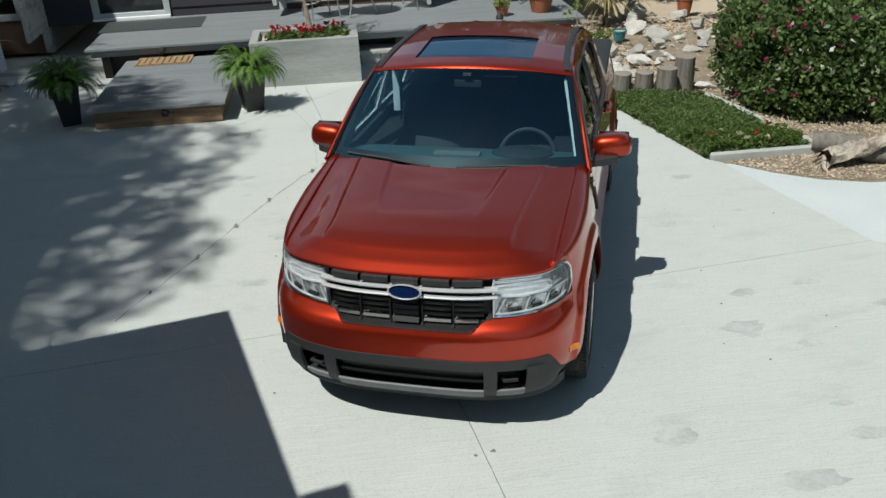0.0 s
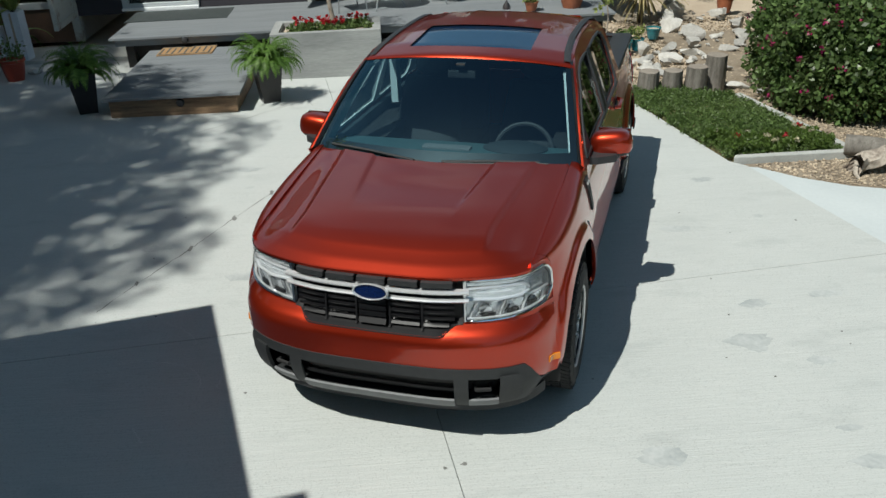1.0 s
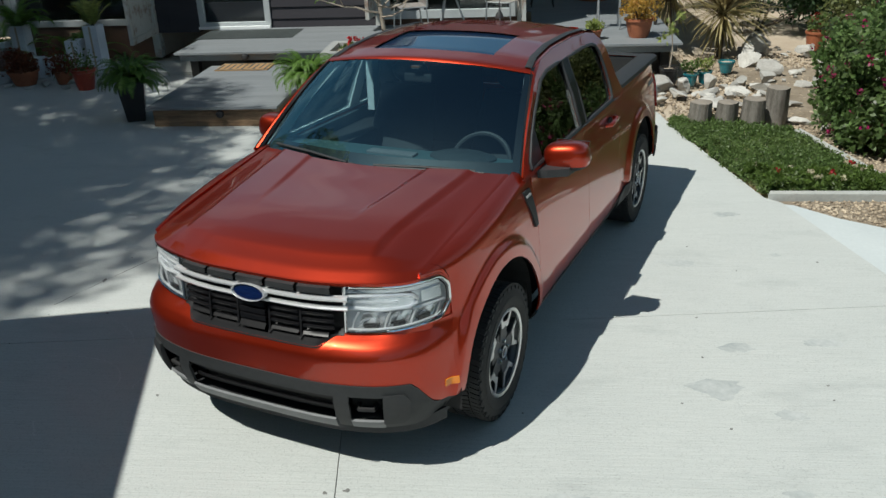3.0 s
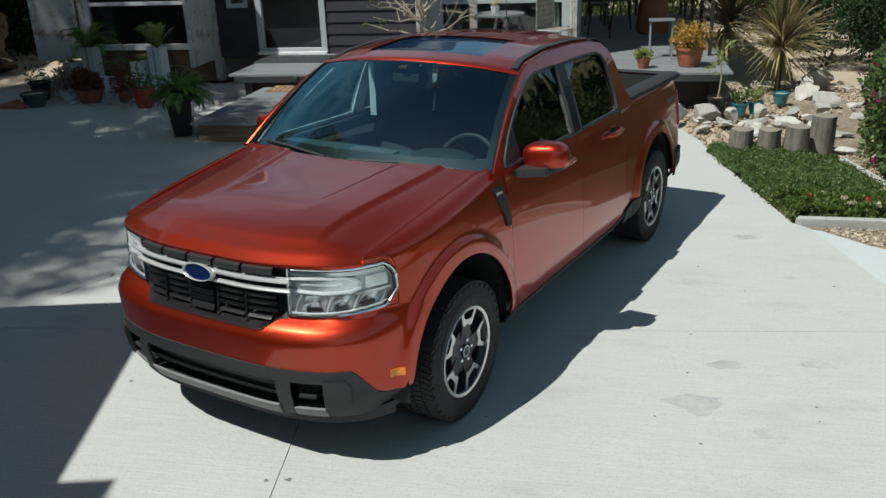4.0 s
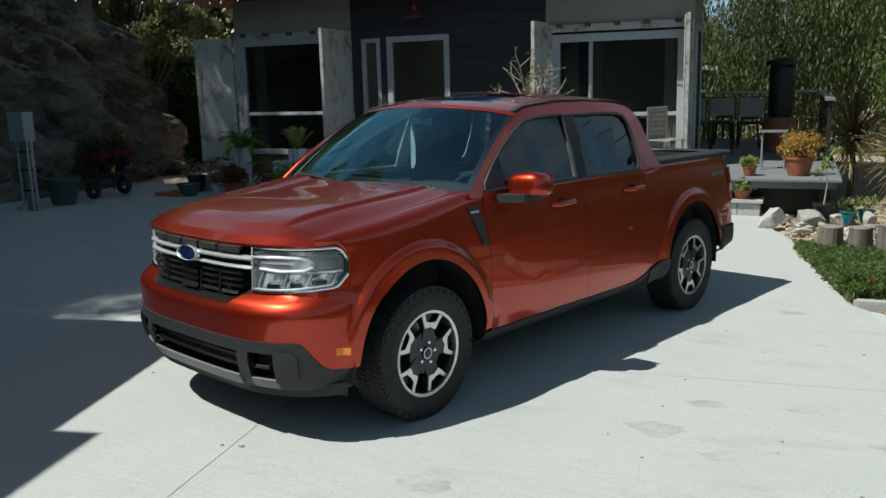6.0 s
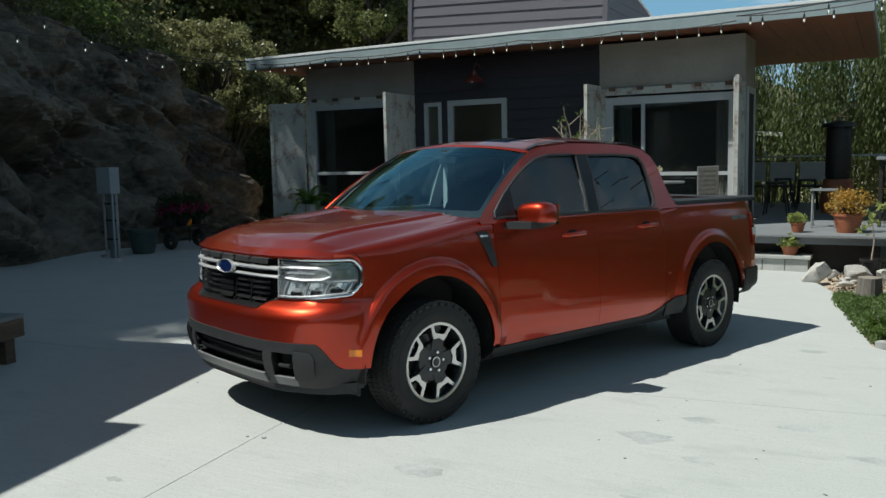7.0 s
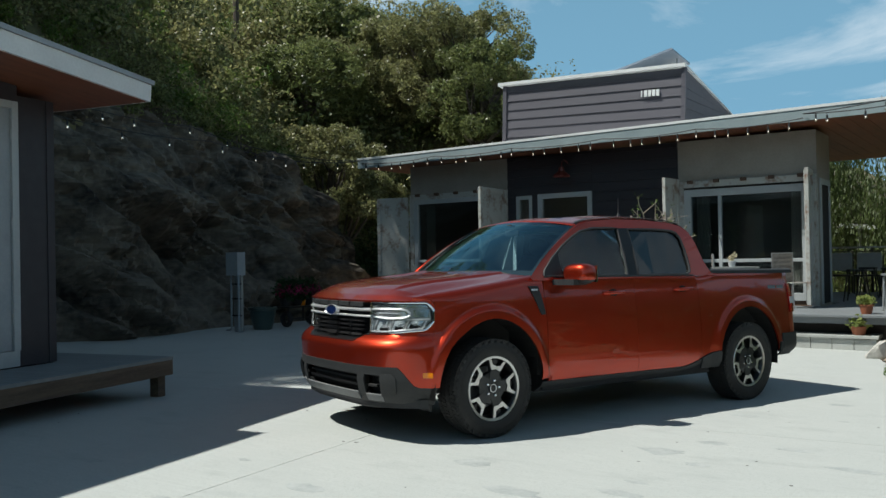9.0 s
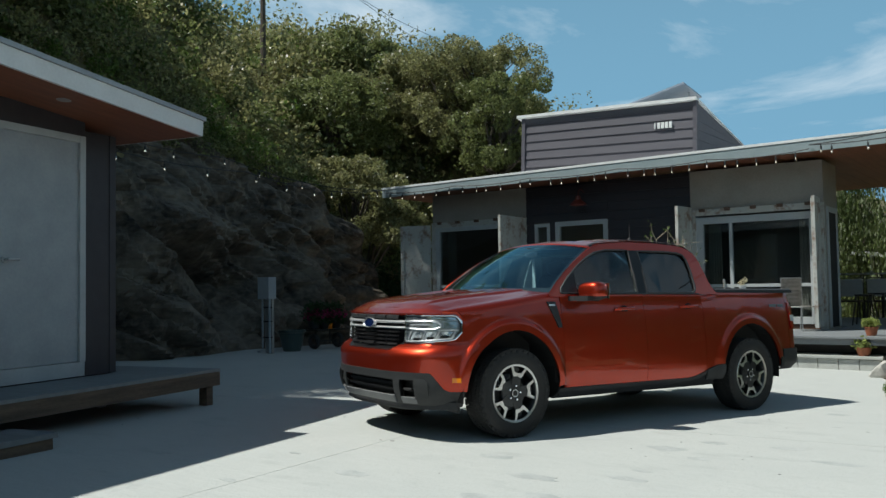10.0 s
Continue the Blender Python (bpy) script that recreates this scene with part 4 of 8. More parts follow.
def body(s, z, off=0.0):
    """A point of the left flank: s runs along the plan outline from the nose, z is the height."""
    k = float(np.interp(z, [0.68, 0.73, 0.765, 1.0], [0.0, 0.3, 0.85, 1.0]))
    lane = OUTLINE * (1 - k) + HIGH * k
    x, y = np.interp(s, ARC, lane[:, 0]), np.interp(s, ARC, lane[:, 1])
    d = 0.004
    tx, ty = np.interp(s + d, ARC, lane[:, 0]) - np.interp(s - d, ARC, lane[:, 0]), np.interp(s + d, ARC, lane[:, 1]) - np.interp(s - d, ARC, lane[:, 1])
    length = math.hypot(tx, ty)
    nx, ny = ty / length, -tx / length
    w = fade(s_at_x(0.66), s_at_x(0.855), s)
    o = off + (1 - w) * np.interp(z, FRONT_Z, FRONT_O) + w * np.interp(z, SIDE_Z, SIDE_O)
    if s > 2.0 or s > s_at_x(0.8):
        for cy in (0.0, WHEELBASE):
            r = math.hypot((y - cy) * 1.06, z - AXLE - 0.028)
            o += 0.024 * (1 - fade(0.545, 0.585, r)) * fade(0.3, 0.42, z)
    return Vector((x + nx * o, y + ny * o, z)), Vector((nx, ny, 0))


def arch(y, radius=0.458):
    """Height of the wheel openings' rim above y, or None: a little taller than wide."""
    for cy in (0.0, WHEELBASE):
        d = abs(y - cy)
        if d < radius:
            return AXLE + 0.028 + 1.055 * math.sqrt(radius * radius - d * d)
    return None


def sheet(rows, thick=0.012, inward=None):
    """A panel: a grid of points whose rim is folded inwards."""
    bm = grid(rows)
    bm.normal_update()
    facing = 0.0
    for f in bm.faces:
        c = f.calc_center_median()
        facing += f.normal.x * c.x + f.normal.y * 0.35 * (c.y - 1.5) + f.normal.z * (c.z - 0.6)
    if facing < 0:
        bmesh.ops.reverse_faces(bm, faces=bm.faces)
        bm.normal_update()
    rim = [e for e in bm.edges if e.is_boundary]
    normals = {v: v.normal.copy() for v in bm.verts}
    ext = bmesh.ops.extrude_edge_only(bm, edges=rim)
    moved = [g for g in ext["geom"] if isinstance(g, bmesh.types.BMVert)]
    old = {}
    for e in rim:
        for v in e.verts:
            old.setdefault(tuple(round(c, 5) for c in v.co), normals.get(v))
    for v in moved:
        n = old.get(tuple(round(c, 5) for c in v.co))
        if n:
            v.co -= n * thick
    return bm


def flip_x(bm):
    bmesh.ops.scale(bm, vec=(-1, 1, 1), verts=bm.verts)
    bmesh.ops.reverse_faces(bm, faces=bm.faces)
    return bm


def both(name, make, mat, label="", smooth=True, parent=None):
    """The same panel on both flanks."""
    out = []
    for side in (1, -1):
        bm = make()
        out.append(part(name, bm if side == 1 else flip_x(bm), mat, parent or TRUCK, label, smooth))
    return out


S_CORNER = s_at_y(-0.515)
S_SEAM = s_at_x(0.765)
NOSE_END = body(S_SEAM, 1.005, 0.004)[0]


def hood_edge(y):
    t = min(1, max(0, (y - NOSE_END.y) / (0.43 - NOSE_END.y)))
    return Vector((NOSE_END.x + (0.766 - NOSE_END.x) * t ** 0.7, max(y, NOSE_END.y), 1.03 + 0.154 * t ** 0.85))


def crown(p, end, n, bulge=0.94):
    """Rounded rows from a shoulder point p up and in to end."""
    corner = Vector((p.x * bulge + end.x * (1 - bulge), p.y * 0.5 + end.y * 0.5, end.z * bulge + p.z * (1 - bulge)))
    return [(1 - t) ** 2 * p + 2 * t * (1 - t) * corner + t * t * end for t in np.linspace(0, 1, n + 1)[1:]]


def flank(s0, s1, low, high, top=None, cols=40, rows=16, cols_at=None):
    """A flank panel between two stations; low(y) is its lower rim, high(y) its shoulder, top(y) the end of its crown."""
    ss = cols_at if cols_at is not None else np.linspace(s0, s1, cols)
    lines = []
    for s in ss:
        y = float(np.interp(s, ARC, OUTLINE[:, 1]))
        a, b = low(y, s), high(y, s)
        line = [body(s, z)[0] for z in np.linspace(a, b, rows)]
        if top:
            line += crown(line[-1], top(y, s), 6)
        lines.append(line)
    return sheet(lines)


def arch_stations(s0, s1, cy, radius=0.458, n=30):
    """Stations that crowd at the ends of a wheel opening."""
    ys = cy - radius * np.cos(np.linspace(0.0, math.pi, n))
    a, b = float(np.interp(s0, ARC, OUTLINE[:, 1])), float(np.interp(s1, ARC, OUTLINE[:, 1]))
    ys = [y for y in ys if a < y < b]
    extra = [*np.linspace(a, max(a, cy - radius), 6)[:-1], *np.linspace(min(b, cy + radius), b, 6)[1:]]
    return [s_at_y(y) for y in sorted({a, b, *ys, *[e for e in extra if a <= e <= b]})]


def sill(y):
    return 0.375 + 0.115 * fade(2.1, 2.6, y)


def lamp_high(s):
    return 1.0 - 0.05 * fade(S_CORNER - 0.095, S_CORNER + 0.005, s) ** 2


FD, BD, RD = 0.53, 1.545, 2.36
# front wings, doors and bed sides
both("front_fender", lambda: flank(0, 0, lambda y, s: arch(y) or 0.40, lambda y, s: hood_edge(y).z - 0.075,
                                   lambda y, s: hood_edge(y) + Vector((0.002, 0, 0)), rows=18, cols_at=arch_stations(S_CORNER, s_at_y(FD) - 0.002, 0.0)), PAINT)
both("fender_tip", lambda: flank(0, 0, lambda y, s: lamp_high(s) + 0.003, lambda y, s: lamp_high(s) + 0.012, lambda y, s: hood_edge(max(y, NOSE_END.y)) + Vector((0.001, 0, 0)), rows=3,
                                 cols_at=np.linspace(S_SEAM + 0.002, S_CORNER - 0.001, 12)), PAINT)
belt = lambda y, s: Vector((0.838, y, 1.168))
both("front_door", lambda: flank(s_at_y(FD) + 0.001, s_at_y(BD) - 0.0015, lambda y, s: sill(y), lambda y, s: 1.10, belt, cols=26), PAINT)


def rear_door_low(y, s):
    return max(sill(y), arch(y, 0.49) or 0)


both("rear_door", lambda: flank(0, 0, rear_door_low, lambda y, s: 1.10, belt, cols_at=[s_at_y(y) for y in np.linspace(BD + 0.0015, RD, 24)]), PAINT)


def bed_top(y, s):
    return Vector((0.80, y, 1.168 + 0.03 * fade(2.4, 2.7, y))) if y < 2.6 else Vector((0.81, y, 1.198))


both("bedside", lambda: flank(0, 0, lambda y, s: arch(y) or (sill(y) if y < 2.7 else 0.50), lambda y, s: 1.11 + 0.03 * fade(2.4, 2.7, y), bed_top, rows=18,
                              cols_at=arch_stations(s_at_y(RD) + 0.003, s_at_y(3.74), WHEELBASE)), PAINT)
both("tail_corner", lambda: flank(s_at_y(3.744), ARC[-1] - 0.80, lambda y, s: 0.50, lambda y, s: 1.14, lambda y, s: Vector((min(0.8, body(s, 1.14)[0].x - 0.07), min(y, 3.86), 1.198)), cols=12), PAINT)
tail = flank(ARC[-1] - 0.797, ARC[-1], lambda y, s: 0.60, lambda y, s: 1.15, lambda y, s: Vector((body(s, 1.15)[0].x, 3.87, 1.2)), cols=14)
bmesh.ops.mirror(tail, geom=tail.verts[:] + tail.edges[:] + tail.faces[:], axis="X", merge_dist=0.001)
part("tailgate", tail, PAINT, TRUCK, smooth=True)
# inner shell that closes the gaps between the panels
inner = bmesh.new()
for side in (1, -1):
    for y0, y1, z0 in ((0.47, 2.58, 0.42), (3.52, 3.85, 0.52)):
        box(*sorted((side * 0.55, side * (0.85 if y0 < 3 else 0.82))), y0, y1, z0, 1.08, bm=inner)
box(-0.55, 0.55, -0.66, 0.35, 0.66, 0.98, bm=inner)
box(-0.66, 0.66, -0.5, 0.35, 0.66, 0.98, bm=inner)
box(-0.55, 0.55, -0.7, 3.8, 0.34, 0.66, bm=inner)
part("inner_shell", inner, DARK, TRUCK)
for side in (1, -1):
    for cy in (0.0, WHEELBASE):
        rows = []
        for a in np.linspace(-0.15, math.pi + 0.15, 22):
            y, z = cy - 0.50 * math.cos(a), AXLE + 0.02 + 0.50 * math.sin(a)
            rows.append([(side * 0.55, y, z), (side * 0.876, y, z)])
        liner = grid(rows, flip=side < 0)
        liner.faces.new([liner.verts.new(row[0]) for row in rows])
        part("wheel_liner", liner, DARK, TRUCK)

# bonnet
def bonnet():
    rows = []
    aa = np.linspace(-1, 1, 131)

    def nose(a, z, off):
        p = body(abs(a) * (S_SEAM - 0.001), z, off)[0]
        return Vector((math.copysign(p.x, a) if a else 0.0, p.y, p.z))
    for z, off in ((0.985, -0.03), (0.99, -0.004), (1.0, 0.008), (1.012, 0.008)):
        rows.append([nose(a, z, off) for a in aa])
    for b in [0, 0.03, 0.06, 0.09, 0.115, 0.13, 0.145, *np.linspace(0.17, 1, 32)]:
        row = []
        for a in aa:
            n0 = nose(a, 1.02, -0.004)
            e = hood_edge(NOSE_END.y + (0.43 - NOSE_END.y) * b)
            back = 0.22 + 0.20 * abs(a) ** 2.0
            y = n0.y * (1 - b) + back * b
            side = abs(a)
            fold = 0.64 + 0.13 * b
            band = min(1.0, b / 0.125)
            z = 1.018 + 0.012 * fade(0, 0.04, b) + 0.154 * b
            z += 0.034 * band * (1 - 0.75 * fade(0.2, 1.0, b)) * (1 - fade(fold, 0.97, side))
            z += 0.016 * (1 - side ** 2.2) * fade(0.0, 0.5, b)
            z += 0.017 * (1 - fade(fold - 0.022, fold + 0.018, side)) * fade(0.08, 0.22, b) * (1 - 0.2 * fade(0.8, 1, b))
            inner_ = 0.30 + 0.17 * b
            z -= 0.011 * (1 - fade(inner_ - 0.018, inner_ + 0.018, side)) * fade(0.35, 0.75, b)
            z -= 0.006 * fade(0.985, 1.0, abs(a))
            k = max(fade(0.0, 0.35, b), side ** 8)
            row.append((n0.x * (1 - k) + a * (e.x - 0.002) * k, y, z))
        rows.append(row)
    return sheet(rows[::-1], 0.005)


hood = part("hood", bonnet(), PAINT, TRUCK, smooth=True)
# dark cowl below the windscreen
part("cowl", grid([[(0.77 * a, 0.19 + 0.20 * a * a, 1.158), (0.775 * a, 0.30 + 0.17 * a * a, 1.172), (0.79 * a, 0.44 + 0.08 * a * a, 1.172)] for a in np.linspace(-1, 1, 25)], flip=True), DARK, TRUCK, smooth=True)

# nose: painted bumper cover, black lower bumper


def nose_low(s):
    return 0.545 - 0.145 * fade(s_at_x(0.725), s_at_x(0.812), s) ** 0.8


def nose_high(s):
    return 0.765 - 0.045 * (1 - fade(s_at_x(0.33), s_at_x(0.42), s)) + 0.03 * fade(s_at_x(0.5), S_CORNER, s)


def mirrored_sheet(lines):
    """Stations of the left half, mirrored to a full-width panel."""
    full = [[Vector((-p.x, p.y, p.z)) for p in line] for line in lines[:0:-1]] + lines
    return sheet(full)


ss = np.linspace(0, S_CORNER, 44)
lines = [[body(s, z)[0] for z in np.linspace(nose_low(s), nose_high(s), 14)] for s in ss]
bumper = part("bumper_cover", mirrored_sheet(lines), PAINT, TRUCK, smooth=True)
both("bumper_wing", lambda: sheet([[body(s, z, -0.02 - 0.05 * (0.398 - z))[0] for z in np.linspace(0.27, 0.398, 5)] for s in np.linspace(S_CORNER - 0.01, s_at_y(-0.462), 6)]), CLAD)


def clad_row(s, z):
    out = (0.006 + 0.012 * fade(0.5, 0.44, z) * fade(0.25, 0.33, z)) * (1 - fade(s_at_x(0.72), S_CORNER, s)) - 0.028 * fade(s_at_x(0.74), S_CORNER, s) * fade(0.42, 0.33, z)
    return body(s, z, out)[0]


def lower_panel(s0, s1, z0, z1, n=8, m=6, off=0.0, mirror=True):
    lines = [[clad_row(s, z) + body(s, z)[1] * off for z in np.linspace(z0(s), z1(s), m)] for s in np.linspace(s0, s1, n)]
    return mirrored_sheet(lines) if mirror else sheet(lines)


S_A, S_B, S_C, S_D = s_at_x(0.405), s_at_x(0.475), s_at_x(0.625), s_at_x(0.76)
lower = part("lower_bumper", lower_panel(0, S_A, lambda s: 0.482, nose_low, 14, 4), CLAD, TRUCK, smooth=True)
part("lower_lip", lower_panel(0, S_A, lambda s: 0.295, lambda s: 0.352, 14, 4, 0.012), SKID, lower, "grey skid strip", True)
part("valance", lower_panel(0, S_CORNER, lambda s: 0.235 + 0.02 * fade(S_A, S_D, s), lambda s: 0.293, 30, 4, -0.01), CLAD, lower, smooth=True)
for bar in (0.445, 0.40):
    part("air_bar", lower_panel(0, S_A, lambda s, z=bar: z - 0.010, lambda s, z=bar: z + 0.008, 14, 3, -0.045 if bar > 0.4 else -0.03), SKID if bar < 0.4 else GRILLE, lower, smooth=True)
part("intake", lower_panel(0, S_A + 0.01, lambda s: 0.30, lambda s: 0.495, 14, 3, -0.09), DARK, lower)
for s_0, s_1, z_0, z_1, o in ((S_A, S_B, 0.295, None, 0.0), (S_C, S_CORNER, 0.295, None, 0.0)):
    both("bumper_pillar", lambda: lower_panel(s_0, s_1, lambda s: z_0, nose_low, 10, 9, o, False), CLAD, parent=lower)
shield = prism([*[(float(-body(q, 0.30, -0.008)[0].x), float(body(q, 0.30, -0.008)[0].y)) for q in np.linspace(S_CORNER, 0.01, 14)], *[(float(body(q, 0.30, -0.008)[0].x), float(body(q, 0.30, -0.008)[0].y)) for q in np.linspace(0.0, S_CORNER, 14)], (0.6, -0.46), (-0.6, -0.46)], 0.25, 0.31)
part("splash_shield", shield, BLACK, lower)
both("fog_surround", lambda: lower_panel(S_B, S_C, lambda s: 0.485, nose_low, 6, 4, 0, False), CLAD, parent=lower)
both("fog_sill", lambda: lower_panel(S_B, S_C, lambda s: 0.295, lambda s: 0.345, 6, 4, 0.004, False), SKID, parent=lower)
both("fog_recess", lambda: lower_panel(S_B - 0.02, S_C + 0.02, lambda s: 0.33, lambda s: 0.50, 4, 3, -0.10, False), DARK, parent=lower)
both("recess_floor", lambda: grid([[clad_row(s, 0.345), clad_row(s, 0.345) - body(s, 0.345)[1] * 0.10] for s in np.linspace(S_B, S_C, 5)], flip=True), CLAD, parent=lower)
both("corner_pad", lambda: lower_panel(S_C - 0.004, S_C + 0.115, lambda s: 0.335 + 0.03 * fade(S_C + 0.08, S_C + 0.115, s) ** 2, lambda s: 0.50 - 0.03 * fade(S_C + 0.08, S_C + 0.115, s) ** 2, 10, 5, 0.012, False), CLAD, parent=lower)
both("tow_hook", lambda: tube([body((S_B + S_C) / 2 - 0.05, 0.405, -0.05)[0], body((S_B + S_C) / 2 - 0.04, 0.41, 0.0)[0], body((S_B + S_C) / 2 + 0.03, 0.41, 0.0)[0], body((S_B + S_C) / 2 + 0.04, 0.405, -0.05)[0]], 0.011), DARK, parent=lower)
# rubber air dams ahead of the wheels
both("mud_guard", lambda: box(0.62, 0.77, -0.475, -0.455, 0.22, 0.33), BLACK, parent=lower)

# grille
grille = part("grille_panel", mirrored_sheet([[body(s, z, 0.004 - 0.03 * fade(nose_high(s) + 0.002, nose_high(s) + 0.016, z) * (1 - fade(0.985, 0.998, z)))[0] for z in np.linspace(nose_high(s) - 0.004, 1.005, 22)] for s in np.linspace(0, s_at_x(0.445), 26)]), GRILLE, TRUCK, "gloss black grille with silver double bar", True)


def grille_bar(x0, x1, z0, z1, off, mat, name, label="", bevel=True):
    n = max(3, int((x1 - x0) / 0.04))
    rows = []
    for x in np.linspace(x0, x1, n):
        s = s_at_x(abs(x))
        pts = []
        for z, o in ((z0, 0.0), (z0 + (z1 - z0) * 0.12, off), (z0 + (z1 - z0) * 0.88, off), (z1, 0.0)):
            p = body(s, z, o + 0.004)[0]
            pts.append(Vector((math.copysign(p.x, x), p.y, p.z)))
        rows.append(pts)
    bm = grid(rows)
    bmesh.ops.recalc_face_normals(bm, faces=bm.faces)
    for f in list(bm.faces):
        if f.normal.y > 0.3:
            f.normal_flip()
    return part(name, bm, mat, grille, label, True)


for i in range(5):
    grille_bar(-0.40 + 0.1625 * i, -0.40 + 0.1625 * i + 0.146, 0.962, 0.999, 0.022, CLAD, "upper_block")
for col in range(5):
    if col == 2:
        continue
    x = -0.41 + 0.166 * col
    for r in range(4):
        z = 0.752 + 0.032 * r
        if r == 0 and col in (0, 4):
            x0, x1 = (x + 0.03, x + 0.15) if col == 0 else (x + 0.006, x + 0.125)
        else:
            x0, x1 = x + 0.006, x + 0.15
        grille_bar(x0, x1, z + 0.003, z + 0.019, 0.011, GRILLE, "slat")
        grille_bar(x0 + 0.022, x1 - 0.03, z + 0.0085, z + 0.0135, 0.0125, DARK, "slat_groove")
for r in range(4):
    grille_bar(-0.07, 0.07, 0.748 + 0.034 * r, 0.779 + 0.034 * r, 0.020, GRILLE, "sensor_cover")
for x in (-0.252, -0.088, 0.088, 0.252):
    grille_bar(x - 0.005, x + 0.005, 0.74, 0.88, 0.010, GRILLE, "rib")
for z0, z1, o in ((0.929, 0.955, 0.026), (0.886, 0.905, 0.022)):
    n = 41
    rows = []
    for x in np.linspace(-0.47, 0.47, n):
        s = s_at_x(abs(x))
        drop = 0.0
        pts = []
        for k, oo in ((0, 0.004), (0.15, o), (0.5, o + 0.004), (0.85, o), (1, 0.004)):
            p = body(s, z0 + (z1 - z0) * k + drop, oo)[0]
            pts.append(Vector((math.copysign(p.x, x) if x else 0, p.y, p.z)))
        rows.append(pts)
    bm = grid(rows)
    bmesh.ops.recalc_face_normals(bm, faces=bm.faces)
    if sum(f.normal.y for f in bm.faces) > 0:
        bmesh.ops.reverse_faces(bm, faces=bm.faces)
    part("silver_bar", bm, SATIN, grille, "satin silver grille bar", True)
badge = part("badge", lathe([(1.0, 0.0), (1.0, 0.8), (0.97, 1.0), (0.92, 0.9), (0.91, 0.6), (0.0, 0.6)], 48, m=pose(0, -0.832, 0.925, 82, 0, 0) @ Matrix.Diagonal((0.091, 0.04, 0.03, 1)), cap=False), SATIN, TRUCK, "blue oval badge with a chrome rim", True)
part("badge_face", lathe([(1.0, 0.0), (0.95, 0.3), (0.5, 0.42), (0.0, 0.45)], 48, m=pose(0, -0.849, 0.9273, 82, 0, 0) @ Matrix.Diagonal((0.0825, 0.036, 0.012, 1)), cap=False), BADGE_BLUE, badge, smooth=True)

# headlamps
S_H0, S_H1 = s_at_x(0.452), S_CORNER - 0.004


def lamp_low(s):
    return nose_high(s) + 0.004 + 0.055 * fade(S_H1 - 0.10, S_H1, s) ** 2


def lamp_sheet(s0, s1, lo, hi, off, n=20, m=10, thick=0.012):
    return sheet([[body(s, z, off)[0] for z in np.linspace(lo(s), hi(s), m)] for s in np.linspace(s0, s1, n)], thick)


def lamp_line(points, radius, off, n=6):
    """A bar that follows the lamp's curve through (station, height) points."""
    return tube([body(s, z, off)[0] for s, z in points], radius, n)


